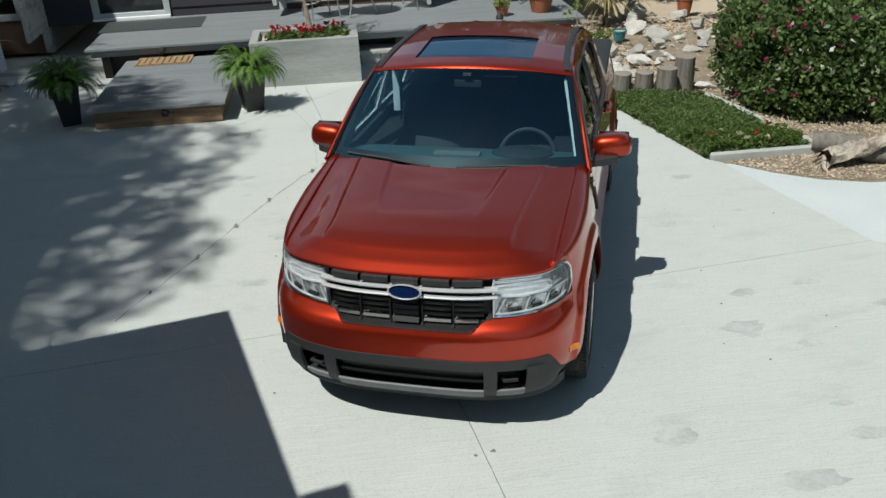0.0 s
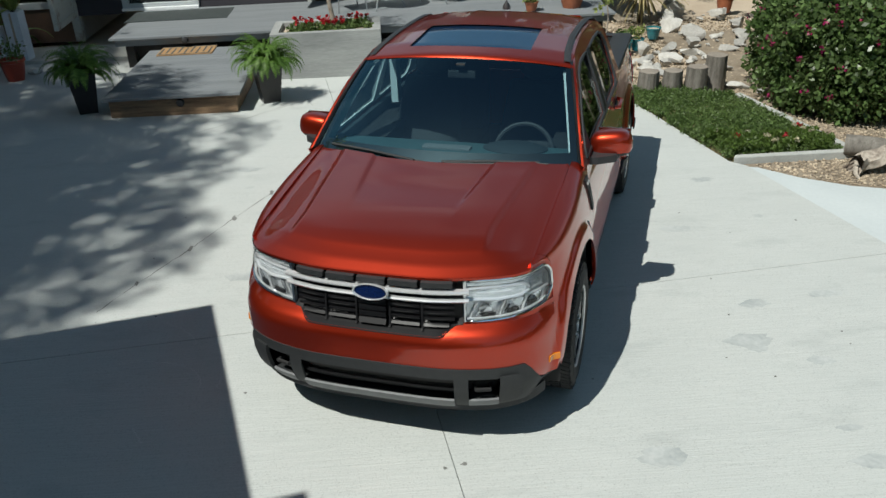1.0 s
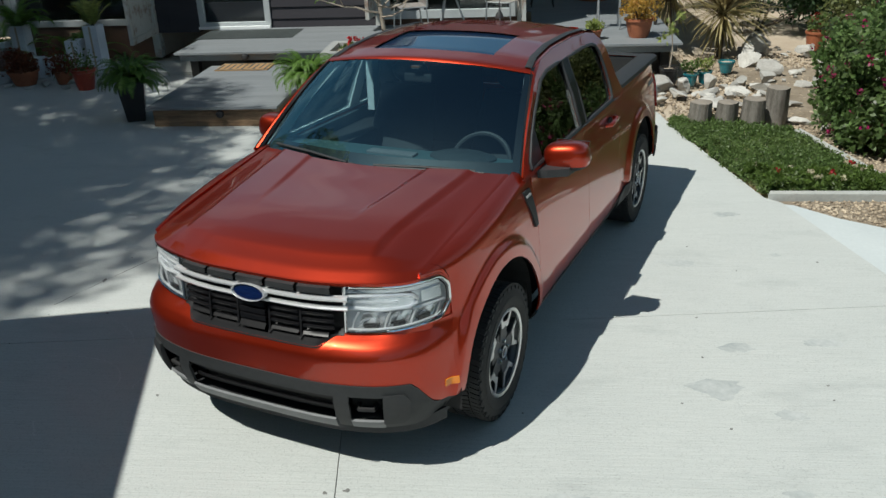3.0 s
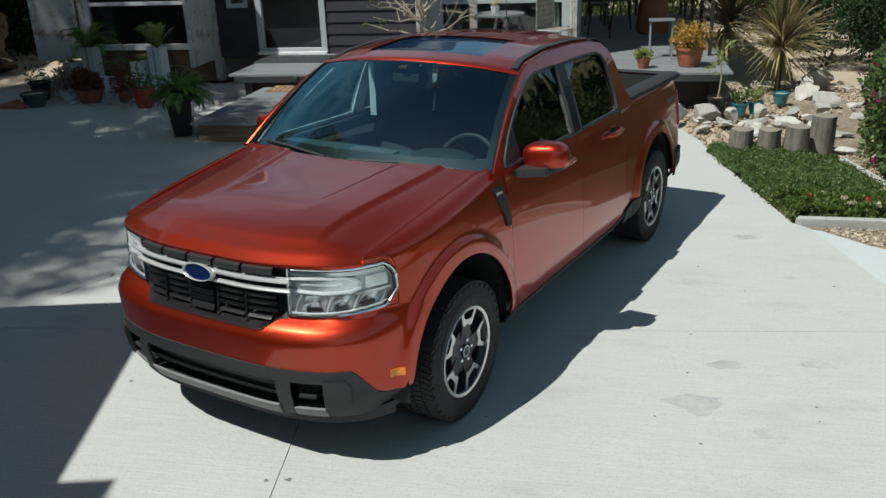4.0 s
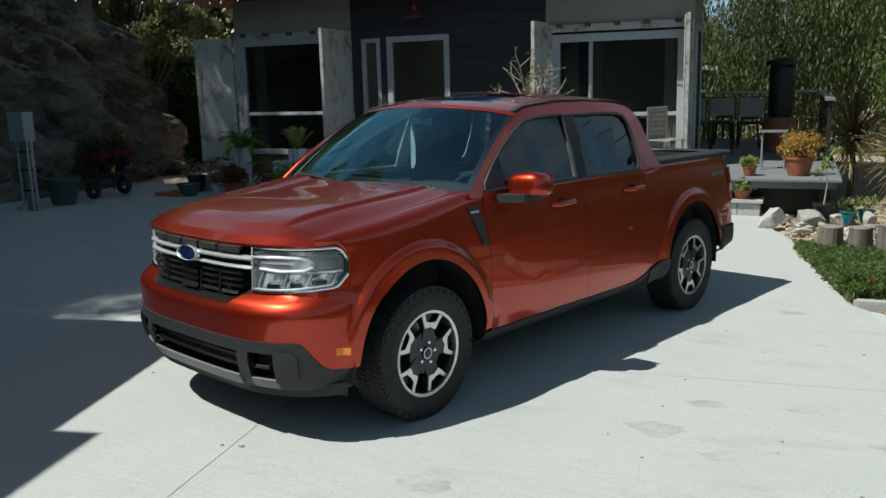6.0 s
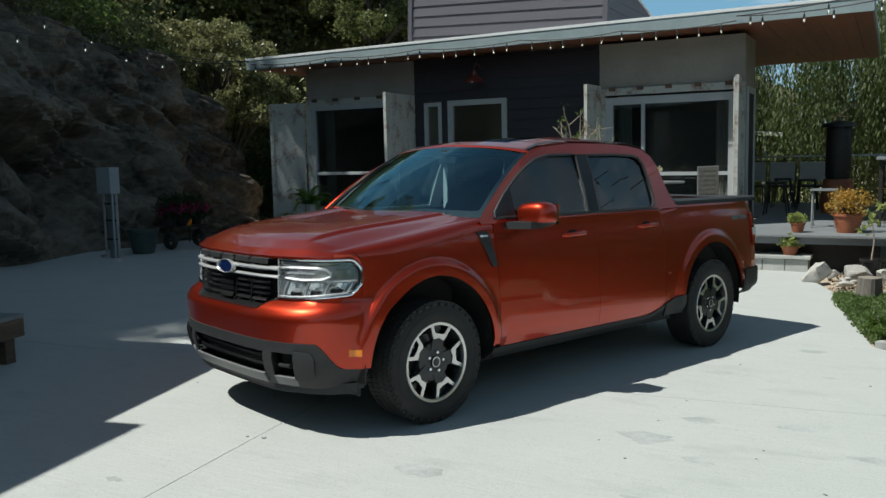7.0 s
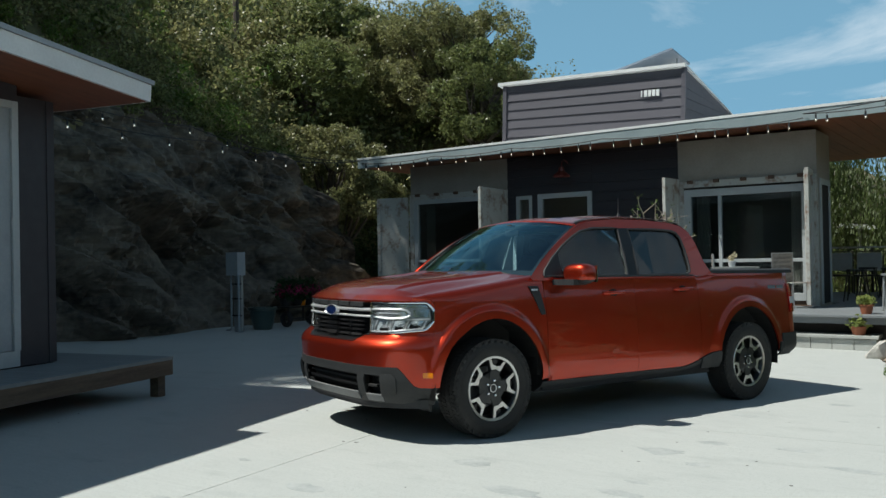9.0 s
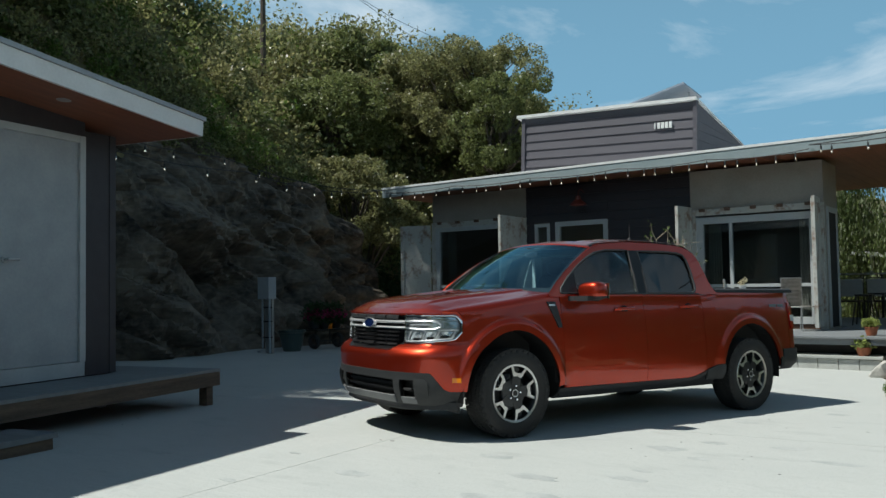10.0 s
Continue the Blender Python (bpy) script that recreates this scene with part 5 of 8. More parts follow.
lamps = both("headlight", lambda: lamp_sheet(S_H0, S_H1, lamp_low, lamp_high, -0.026, thick=-0.022), BEZEL, "clear headlight with chrome rim and stepped silver reflectors")
for side, lamp in zip((1, -1), lamps):
    def put(name, bm, mat, label="", smooth=True):
        return part(name, bm if side == 1 else flip_x(bm), mat, lamp, label, smooth)
    span = S_H1 - S_H0
    at = lambda k: S_H0 + span * k
    lens = put("lens", lamp_sheet(S_H0 + 0.003, S_H1 - 0.003, lambda s: lamp_low(s) + 0.003, lambda s: lamp_high(s) - 0.003, 0.004), LENS)
    lens.visible_shadow = False
    rim = []
    for k in np.linspace(0, 0.97, 24):
        rim.append((at(k), lamp_low(at(k)) + 0.006))
    for k in np.linspace(0.0, 1, 10)[1:-1]:
        rim.append((S_H1 - 0.004, lamp_low(S_H1) + (lamp_high(S_H1) - lamp_low(S_H1)) * k))
    for k in np.linspace(0.97, 0, 24):
        rim.append((at(k), lamp_high(at(k)) - 0.004))
    put("chrome_rim", lamp_line(rim + rim[:1], 0.0075, 0.002, 8), CHROME)
    put("black_rim", lamp_line([(x + (-0.014 if x > at(0.9) else 0.0), z + (0.013 if z < 0.86 else -0.010)) for x, z in rim[20:]], 0.004, -0.004, 6), GRILLE)
    # capsule of the running light: it takes up the two grille bars
    loop = [(at(0.0), 0.944), (at(0.16), 0.950), (at(0.50), 0.952), (at(0.60), 0.944), (at(0.655), 0.920), (at(0.655), 0.905), (at(0.56), 0.888), (at(0.30), 0.882), (at(0.0), 0.892)]
    put("capsule", lamp_sheet(at(0.0), at(0.63), lambda s: 0.886 + 0.02 * fade(at(0.5), at(0.63), s), lambda s: 0.95 - 0.02 * fade(at(0.5), at(0.63), s), -0.012, 14, 5), REFLECTOR)
    put("running_light", lamp_line(loop, 0.0085, -0.007), SATIN, "silver running light surround")
    put("light_guide", lamp_sheet(at(0.07), at(0.50), lambda s: 0.905, lambda s: 0.936, -0.010, 10, 3), REFLECTOR, "bright lamp bar")
    put("guide_slot", lamp_sheet(at(0.10), at(0.46), lambda s: 0.9165, lambda s: 0.9245, -0.0065, 8, 2, 0.004), BEZEL)
    put("brow", lamp_sheet(at(0.02), at(0.93), lambda s: 0.963, lambda s: min(0.985, lamp_high(s) - 0.012), -0.006, 12, 3), REFLECTOR)
    put("side_reflector", lamp_sheet(at(0.70), at(0.92), lambda s: 0.893, lambda s: 0.946, -0.016, 8, 4), REFLECTOR)
    put("shelf", lamp_line([(at(0.60), 0.879), (at(0.75), 0.878), (at(0.94), 0.880)], 0.006, -0.008), SATIN)
    # three slanted reflector bowls with bright walls between them
    for k0, k1 in ((0.10, 0.30), (0.36, 0.55), (0.61, 0.80)):
        rows = []
        for z in np.linspace(0.0, 1.0, 7):
            row = []
            for k in np.linspace(0, 1, 8):
                sx = at(k0 + (k1 - k0) * k + 0.05 * z)
                zz = lamp_low(sx) + 0.028 + (0.868 - lamp_low(sx) - 0.028) * z
                row.append(body(sx, zz, -0.012 - 0.02 * math.sin(math.pi * k) * (1 - 0.5 * z))[0])
            rows.append(row)
        put("reflector_bowl", sheet(rows, 0.004), REFLECTOR, "stepped reflector")
        put("projector", lamp_sheet(at(k0 + 0.05), at(k1 - 0.02), lambda s: lamp_low(s) + 0.022, lambda s: lamp_low(s) + 0.044, -0.012, 5, 3), GRILLE, "dark projector window")
    for k0 in (0.05, 0.325, 0.575, 0.83):
        put("divider", lamp_line([(at(k0), lamp_low(at(k0)) + 0.02), (at(k0 + 0.02), 0.83), (at(k0 + 0.06), 0.870)], 0.0055, -0.012), SATIN)
    put("sill_strip", lamp_line([(at(k), lamp_low(at(k)) + 0.019) for k in np.linspace(0.02, 0.9, 16)], 0.005, -0.006), SATIN)
both("lamp_corner", lambda: sheet([[body(s, z, -0.006)[0] for z in np.linspace(nose_high(s) - 0.01, lamp_low(min(s, S_H1)) + 0.012, 5)] for s in np.linspace(S_H1 - 0.11, S_CORNER + 0.004, 14)]), PAINT)
# amber side markers
both("side_marker", lambda: sheet([[body(s, z, 0.006)[0] for z in np.linspace(0.472, 0.508, 4)] for s in np.linspace(s_at_y(-0.50) - 0.075, s_at_y(-0.50) - 0.012, 6)]), AMBER, "amber side marker lens")

# sills
both("rocker", lambda: sheet([[body(s_at_y(y), z, 0.006 - 0.07 * fade(sill(y) - 0.03, 0.27, z))[0] for z in np.linspace(0.28, sill(y) - 0.004, 7)] for y in np.linspace(0.465, 2.585, 30)]), BLACK, "black plastic sill")
both("rear_sill", lambda: sheet([[body(s_at_y(y), z, 0.014)[0] for z in np.linspace(0.34, min(0.5 + 0.02, arch(y) or 0.5) if y > 2.585 else sill(y), 5)] for y in np.linspace(2.36, 2.60, 8)]), CLAD)
# rear bumper and lamps
rb = mirrored_sheet([[body(s, z, 0.02 - 0.05 * fade(0.46, 0.38, z))[0] for z in np.linspace(0.38, 0.60, 8)] for s in np.linspace(ARC[-1], s_at_y(3.58), 30)])
bmesh.ops.recalc_face_normals(rb, faces=rb.faces)
rear_bumper = part("rear_bumper", rb, CLAD, TRUCK, "charcoal plastic rear bumper", True)
both("rear_quarter_cladding", lambda: sheet([[body(s_at_y(y), z, 0.012)[0] for z in np.linspace(0.42, 0.52, 4)] for y in np.linspace(3.515, 3.62, 6)]), CLAD, parent=rear_bumper)
tails = both("tail_light", lambda: sheet([[body(s, z, 0.012)[0] for z in np.linspace(0.80, 1.08, 8)] for s in np.linspace(s_at_y(3.765), ARC[-1] - 0.79, 10)]), REDLENS, "red tail light with a clear middle band")
for side, t in zip((1, -1), tails):
    bm = sheet([[body(s, z, 0.018)[0] for z in np.linspace(0.885, 0.95, 4)] for s in np.linspace(s_at_y(3.77), ARC[-1] - 0.8, 8)])
    part("clear_band", bm if side == 1 else flip_x(bm), PALETRIM, t, smooth=True)

both("decal", lambda: sheet([[body(s_at_y(y + (z - 1.04) * 0.3), z, 0.004)[0] for z in (1.035, 1.05, 1.065)] for y in np.linspace(3.42, 3.55, 4)], 0.001), SKID, "small grey side decal")
both("decal", lambda: sheet([[body(s_at_y(y + (z - 1.04) * 0.3), z, 0.004)[0] for z in (1.035, 1.05, 1.065)] for y in np.linspace(3.57, 3.69, 4)], 0.001), SKID, "small grey side decal")
# side vents, handles, mirrors
both("fender_vent", lambda: sheet([[body(s_at_y(y), z, 0.010)[0] for y in np.linspace(0.372 + (1.115 - z) * 0.44, 0.468 + (1.115 - z) * 0.21, 5)] for z in np.linspace(0.885, 1.105, 8)][::-1]), BLACK, "black fender vent trim")
both("vent_mark", lambda: sheet([[body(s_at_y(y), z, 0.016)[0] for y in np.linspace(0.396, 0.456, 4)] for z in (1.07, 1.082)][::-1]), SATIN)
for yy, zz in ((1.29, 1.035), (2.16, 1.05)):
    for side, h in zip((1, -1), both("door_handle", lambda: tube([body(s_at_y(yy - 0.11), zz, 0.0)[0], body(s_at_y(yy - 0.09), zz, 0.035)[0], body(s_at_y(yy + 0.09), zz + 0.006, 0.037)[0], body(s_at_y(yy + 0.11), zz + 0.006, 0.0)[0]], 0.015, 10), PAINT)):
        bm = lathe([(0.055, -0.004), (0.05, 0.003)], 20, m=pose(body(s_at_y(yy), zz, 0.002)[0].x, yy, zz, 0, 90, 0) @ Matrix.Diagonal((0.6, 1, 1, 1)))
        part("handle_cup", bm if side == 1 else flip_x(bm), DARK, h)


def mirror_shell():
    bm = bmesh.new()
    bmesh.ops.create_uvsphere(bm, u_segments=28, v_segments=16, radius=1)
    for v in bm.verts:
        x, y, z = v.co
        f = lambda c, p: math.copysign(abs(c) ** p, c)
        x, y, z = f(x, 0.66), f(y, 0.7), f(z, 0.68)
        v.co = (0.96 + 0.122 * x - 0.012 * z, 0.80 + 0.085 * y + 0.03 * (x + 1) * 0.5, 1.193 + 0.082 * z + 0.01 * x)
    return bm


def cut_below(bm, z, keep_low):
    bmesh.ops.bisect_plane(bm, geom=bm.verts[:] + bm.edges[:] + bm.faces[:], plane_co=(0, 0, z), plane_no=(0.0, 0, 1), clear_outer=keep_low, clear_inner=not keep_low)
    return bm


shells = both("wing_mirror", lambda: cut_below(mirror_shell(), 1.150, False), PAINT, "copper mirror cap over a black base")
for side, shell in zip((1, -1), shells):
    for name, bm, mat in (("mirror_base", cut_below(mirror_shell(), 1.1495, True), BLACK),
                          ("mirror_arm", prism([(0.82, 0.62), (0.90, 0.645), (1.0, 0.71), (1.01, 0.84), (0.82, 0.82)], 1.108, 1.152), BLACK),
                          ("mirror_glass", box(0.87, 1.06, 0.903, 0.91, 1.13, 1.26), CHROME)):
        part(name, bm if side == 1 else flip_x(bm), mat, shell, smooth=name == "mirror_base")

# ---- cab ----
def side_x(z):
    """Inward lean of the cab's side above the belt."""
    return 0.848 - (z - 1.16) * 0.335 - 0.03 * max(0, z - 1.5) / 0.15


FRAME = [(0.40, 1.165), (0.52, 1.27), (0.66, 1.375), (0.80, 1.465), (0.94, 1.54), (1.06, 1.595), (1.2, 1.632), (1.5, 1.66), (1.9, 1.662), (2.2, 1.648), (2.36, 1.622), (2.44, 1.57), (2.48, 1.47), (2.53, 1.30), (2.585, 1.2), (2.64, 1.17)]
FRAME_IN = [(y + 0.022, z - 0.02) if y < 1.1 else (y, z) for y, z in FRAME]
WIN_F = [(0.55, 1.178), (0.562, 1.215), (0.672, 1.315), (0.812, 1.415), (0.945, 1.492), (1.07, 1.545), (1.22, 1.573), (1.38, 1.578), (1.515, 1.578), (1.49, 1.178)]
WIN_R = [(1.615, 1.178), (1.64, 1.576), (2.0, 1.58), (2.20, 1.572), (2.262, 1.553), (2.288, 1.505), (2.305, 1.4), (2.308, 1.25), (2.29, 1.2), (2.25, 1.182)]


def cab_side(loops, x_off=0.0, thick=0.035):
    """A flat frame in the cab's side plane: an outer loop with holes."""
    bm = bmesh.new()
    edges = []
    for loop in loops:
        vs = [bm.verts.new((side_x(z) + x_off, y, z)) for y, z in loop]
        edges += [bm.edges.new((vs[i], vs[(i + 1) % len(vs)])) for i in range(len(vs))]
    bmesh.ops.triangle_fill(bm, use_beauty=True, use_dissolve=False, edges=edges)
    bmesh.ops.recalc_face_normals(bm, faces=bm.faces)
    if sum(f.normal.x for f in bm.faces) < 0:
        bmesh.ops.reverse_faces(bm, faces=bm.faces)
    ext = bmesh.ops.extrude_face_region(bm, geom=bm.faces[:])
    back = [g for g in ext["geom"] if isinstance(g, bmesh.types.BMVert)]
    bmesh.ops.translate(bm, vec=(-thick, 0, 0), verts=back)
    bmesh.ops.recalc_face_normals(bm, faces=bm.faces)
    return bm


def dense(loop, n=3):
    out = []
    for (a, b), (c, d) in zip(loop, loop[1:] + loop[:1]):
        out += [(a + (c - a) * k / n, b + (d - b) * k / n) for k in range(n)]
    return out


both("cab_frame", lambda: cab_side([dense(FRAME_IN), dense(WIN_F), dense(WIN_R)], 0.0, 0.012), PAINT, smooth=False)
both("frame_liner", lambda: cab_side([dense([(0.50, 1.15), *[(y + 0.012, z - 0.02) if y < 1.1 else (y, z) for y, z in FRAME_IN[1:]]]), dense(WIN_F), dense(WIN_R)], -0.015, 0.010), PALETRIM, "pale inner window surround", False)
both("pillar_cover", lambda: cab_side([dense([(1.497, 1.178), (1.52, 1.58), (1.634, 1.582), (1.609, 1.178)])], 0.006, 0.006), GRILLE, "gloss black door pillar trim", False)
both("belt_seal", lambda: tube([(side_x(1.172) + 0.004, y, 1.172) for y in np.linspace(0.66, 2.33, 12)], 0.007, 6), BLACK)
for loop, nm in ((WIN_F, "front_side_glass"), (WIN_R, "rear_side_glass")):
    for g in both(nm, lambda: cab_side([dense(loop)], -0.012, 0.004), FRONTGLASS if loop is WIN_F else SIDEGLASS, smooth=False):
        g.visible_shadow = False
    both("window_seal", lambda: tube([(side_x(z) + 0.001, y, z) for y, z in dense(loop, 2) + loop[:1]], 0.011, 6), BLACK)
both("sail_panel", lambda: cab_side([dense([(0.555, 1.18), (0.568, 1.215), (0.75, 1.37), (0.745, 1.18)])], 0.004, 0.006), BLACK, smooth=False)
# roof skin
ROOF_Y0, ROOF_Y1 = 1.03, 2.44


def roof_z(y):
    return float(np.interp(y, [p[0] for p in FRAME], [p[1] for p in FRAME]))


def roof_rows(x0, x1, y0, y1, n=15, m=26, lift=0.0):
    rows = []
    for y in np.linspace(y0, y1, m):
        row = []
        for a in np.linspace(x0, x1, n):
            ze = roof_z(y)
            edge = side_x(ze)
            front = 0.07 * (1 - a * a) * (1 - fade(1.0, 1.5, y)) - 0.05 * (1 - a * a) * fade(2.2, 2.44, y) * -1
            ribs = 0.006 * sum(math.exp(-((abs(a) - c) / 0.03) ** 2) for c in (0.3, 0.62)) * fade(1.75, 1.85, y)
            row.append(Vector((a * edge, y - front * (1 - fade(1.0, 1.5, y)) , ze + 0.055 * (1 - abs(a) ** 2.4) + 0.004 + ribs + lift)))
        rows.append(row)
    return rows


def framed_roof():
    bm = bmesh.new()
    rows = roof_rows(-1, 1, ROOF_Y0, ROOF_Y1, 41, 44)
    vs = [[bm.verts.new(p) for p in row] for row in rows]
    for a, b in zip(vs, vs[1:]):
        for i in range(len(a) - 1):
            c = (a[i].co + b[i + 1].co) / 2
            if abs(c.x) < 0.385 and 1.125 < c.y < 1.62:
                continue
            bm.faces.new((a[i], a[i + 1], b[i + 1], b[i]))
    return bm


part("cab_roof", framed_roof(), PAINT, TRUCK, smooth=True)
sun_rows = [[p for p in row] for row in roof_rows(-0.615, 0.615, 1.12, 1.65, 15, 14, -0.012)]
pane = part("sunroof", grid(sun_rows), SUNGLASS, TRUCK, "dark glass sunroof panel", True)
both("roof_rail", lambda: grid([[Vector((side_x(roof_z(y)) - 0.075 + k, y, roof_z(y) + 0.018 + 0.012 * (1 - abs(k - 0.03) / 0.03))) for k in (0.012, 0.02, 0.045, 0.055)] for y in np.linspace(1.06, 2.42, 20)]), BLACK, "black roof trim strip")
part("antenna", lathe([(0.03, -0.005), (0.028, 0.02), (0.008, 0.05), (0.004, 0.06), (0.003, 0.2)], 10, m=pose(0.0, 2.28, 1.715)), BLACK, TRUCK, "short black roof aerial", True)

# windscreen, pillars and rear glass
def screen_point(a, b):
    low = Vector((0.808 * a, 0.30 + 0.16 * a * a, 1.172))
    high = Vector((0.662 * a, 0.985 + 0.075 * a * a, 1.655 - 0.05 * a * a))
    p = low.lerp(high, b)
    bow = 0.035 * math.sin(math.pi * b) * (1 - 0.3 * a * a)
    return p + Vector((0, -bow * 0.6, bow * 0.8))


screen = part("windscreen", grid([[screen_point(a, b) for a in np.linspace(-1, 1, 25)] for b in np.linspace(-0.06, 1, 15)]), SCREENGLASS, TRUCK, "clear windscreen with a dark border", True)
screen.visible_shadow = False
for b0, b1, a0, a1 in ((-0.06, 0.10, -1, 1), (0.955, 1.0, -1, 1), (0, 1, -1.0, -0.95), (0, 1, 0.95, 1.0)):
    part("screen_border", grid([[screen_point(a, b) + Vector((0, 0.002, -0.002)) for a in np.linspace(a0, a1, 20)] for b in np.linspace(b0, b1, 14)]), GRILLE, screen, smooth=True)
def pillar_row(k):
    """The windscreen's edge, the pillar's ridge and the door frame at k up the pillar."""
    y, z = (float(np.interp(k, np.linspace(0, 1, 7), [q[c] for q in FRAME[:7]])) for c in (0, 1))
    inside, outside = screen_point(1.0, k) + Vector((0.0, -0.004, 0.006)), Vector((side_x(z) + 0.002, y, z))
    lap = Vector((side_x(z - 0.02) + 0.003, y + 0.024, z - 0.02))
    return inside, inside.lerp(outside, 0.42) + Vector((0.004, -0.003, 0.002)), inside.lerp(outside, 0.76) + Vector((0.010, -0.001, -0.002)), outside, lap


both("pillar_gasket", lambda: sheet([pillar_row(k)[:2] for k in np.linspace(0, 1, 20)][::-1], 0.006), GRILLE, "black gasket along the windscreen")
both("windscreen_pillar", lambda: sheet([pillar_row(k)[1:] for k in np.linspace(0, 1, 20)][::-1]), PAINT, smooth=False)
part("header", grid([[screen_point(a, 1.0) + Vector((0, -0.002, 0.003)) for a in np.linspace(-1, 1, 41)], [(screen_point(a, 1.0) + roof_rows(a, a, ROOF_Y0, ROOF_Y0 + 0.01, 1, 2)[0][0]) / 2 + Vector((0, -0.003, 0.004)) for a in np.linspace(-1, 1, 41)], [roof_rows(a, a, ROOF_Y0, ROOF_Y0 + 0.01, 1, 2)[0][0] for a in np.linspace(-1, 1, 41)]]), PAINT, TRUCK, smooth=True)
rear_glass = part("rear_glass", grid([[(a * 0.60, 2.56 - 0.10 * b - 0.02 * a * a, 1.22 + 0.38 * b) for a in np.linspace(-1, 1, 9)] for b in (0, 0.5, 1)], flip=True), SIDEGLASS, TRUCK, smooth=True)
for a0, a1, b0, b1 in ((-1.22, 1.22, 0.0, 0.12), (-1.05, 1.05, 0.88, 1.0), (-1.2, -0.92, 0.1, 0.9), (0.92, 1.2, 0.1, 0.9)):
    part("rear_wall", grid([[(a * 0.64, 2.585 - 0.14 * b - 0.02 * a * a, 1.17 + 0.475 * b) for a in np.linspace(a0 * (1 - 0.2 * b), a1 * (1 - 0.2 * b), 10)] for b in np.linspace(b0, b1, 5)], flip=True), PAINT, TRUCK, smooth=True)
# wipers
for x0, x1, y0, y1 in ((-0.70, -0.12, 0.44, 0.262), (0.05, 0.60, 0.255, 0.36)):
    w = part("wiper", tube([(x0, y0, 1.205), ((x0 + x1) / 2, (y0 + y1) / 2, 1.208), (x1, y1, 1.20)], 0.008, 6), BLACK, TRUCK)
    part("blade", tube([(x0 + 0.02, y0 - 0.005, 1.198), (x1 + 0.05, y1 + 0.0, 1.195)], 0.006, 5), BLACK, w)

# bed
bed = part("bed_floor", box(-0.66, 0.66, 2.66, 3.86, 0.66, 0.70), CLAD, TRUCK)
both("bed_wall", lambda: box(0.66, 0.72, 2.62, 3.86, 0.70, 1.18), CLAD)
part("bed_front", box(-0.66, 0.66, 2.60, 2.66, 0.70, 1.16), PAINT, TRUCK)
part("bed_tail", box(-0.66, 0.66, 3.82, 3.862, 0.70, 1.19), CLAD, TRUCK)
both("bed_rail", lambda: sheet([[Vector((0.832, y, 1.185)), Vector((0.828, y, 1.214)), Vector((0.80, y, 1.228)), Vector((0.70, y, 1.226)), Vector((0.66, y, 1.20))] for y in np.linspace(2.60, 3.86, 20)][::-1]), BLACK, "black plastic bed rail cap")
part("tail_cap", grid([[(x, 3.82, 1.206), (x, 3.85, 1.222), (x, 3.905, 1.215)] for x in np.linspace(-0.75, 0.75, 12)]), BLACK, TRUCK, smooth=True)
both("bed_slot", lambda: box(0.655, 0.658, 2.9, 3.6, 1.06, 1.10), DARK)

# cabin
cabin = part("dashboard", grid([[(x, y, z) for x in np.linspace(-0.76, 0.76, 21)] for y, z in ((0.36, 1.168), (0.50, 1.172), (0.68, 1.168), (0.80, 1.14), (0.86, 1.06), (0.84, 0.8))]), DASH, TRUCK, "dark dashboard seen through the windscreen", True)
part("floor_pan", box(-0.76, 0.76, 0.8, 2.55, 0.62, 0.66), CABIN, TRUCK)
part("dash_vent", box(-0.16, 0.14, 0.55, 0.62, 1.17, 1.184), SKID, cabin, bevel=0.004)
part("hood_cluster", lathe([(0.17, 0.0), (0.165, 0.03), (0.12, 0.05), (0.0, 0.056)], 24, m=pose(0.40, 0.66, 1.15) @ Matrix.Diagonal((1.2, 0.7, 0.9, 1)), cap=False), CABIN, cabin, smooth=True)
wheel_m = pose(0.40, 0.92, 1.055, 62, 0, 0)
ring = bmesh.new()
rows = []
for i in range(36):
    a = 2 * math.pi * i / 36
    rows.append([wheel_m @ Vector(((0.185 + 0.016 * math.cos(k)) * math.cos(a), (0.185 + 0.016 * math.cos(k)) * math.sin(a), 0.016 * math.sin(k))) for k in np.linspace(0, 2 * math.pi, 9)[:-1]])
grid(rows + rows[:1], ring, close=True)
steer = part("steering_wheel", ring, BLACK, TRUCK, smooth=True)
part("hub", lathe([(0.07, -0.03), (0.075, 0.0), (0.05, 0.02)], 16, m=wheel_m), BLACK, steer, smooth=True)
for a in (0, 180, 270):
    part("spoke", tube([wheel_m @ Vector((0, 0, 0)), wheel_m @ Vector((0.18 * math.cos(radians(a)), 0.18 * math.sin(radians(a)), 0))], 0.014), BLACK, steer)


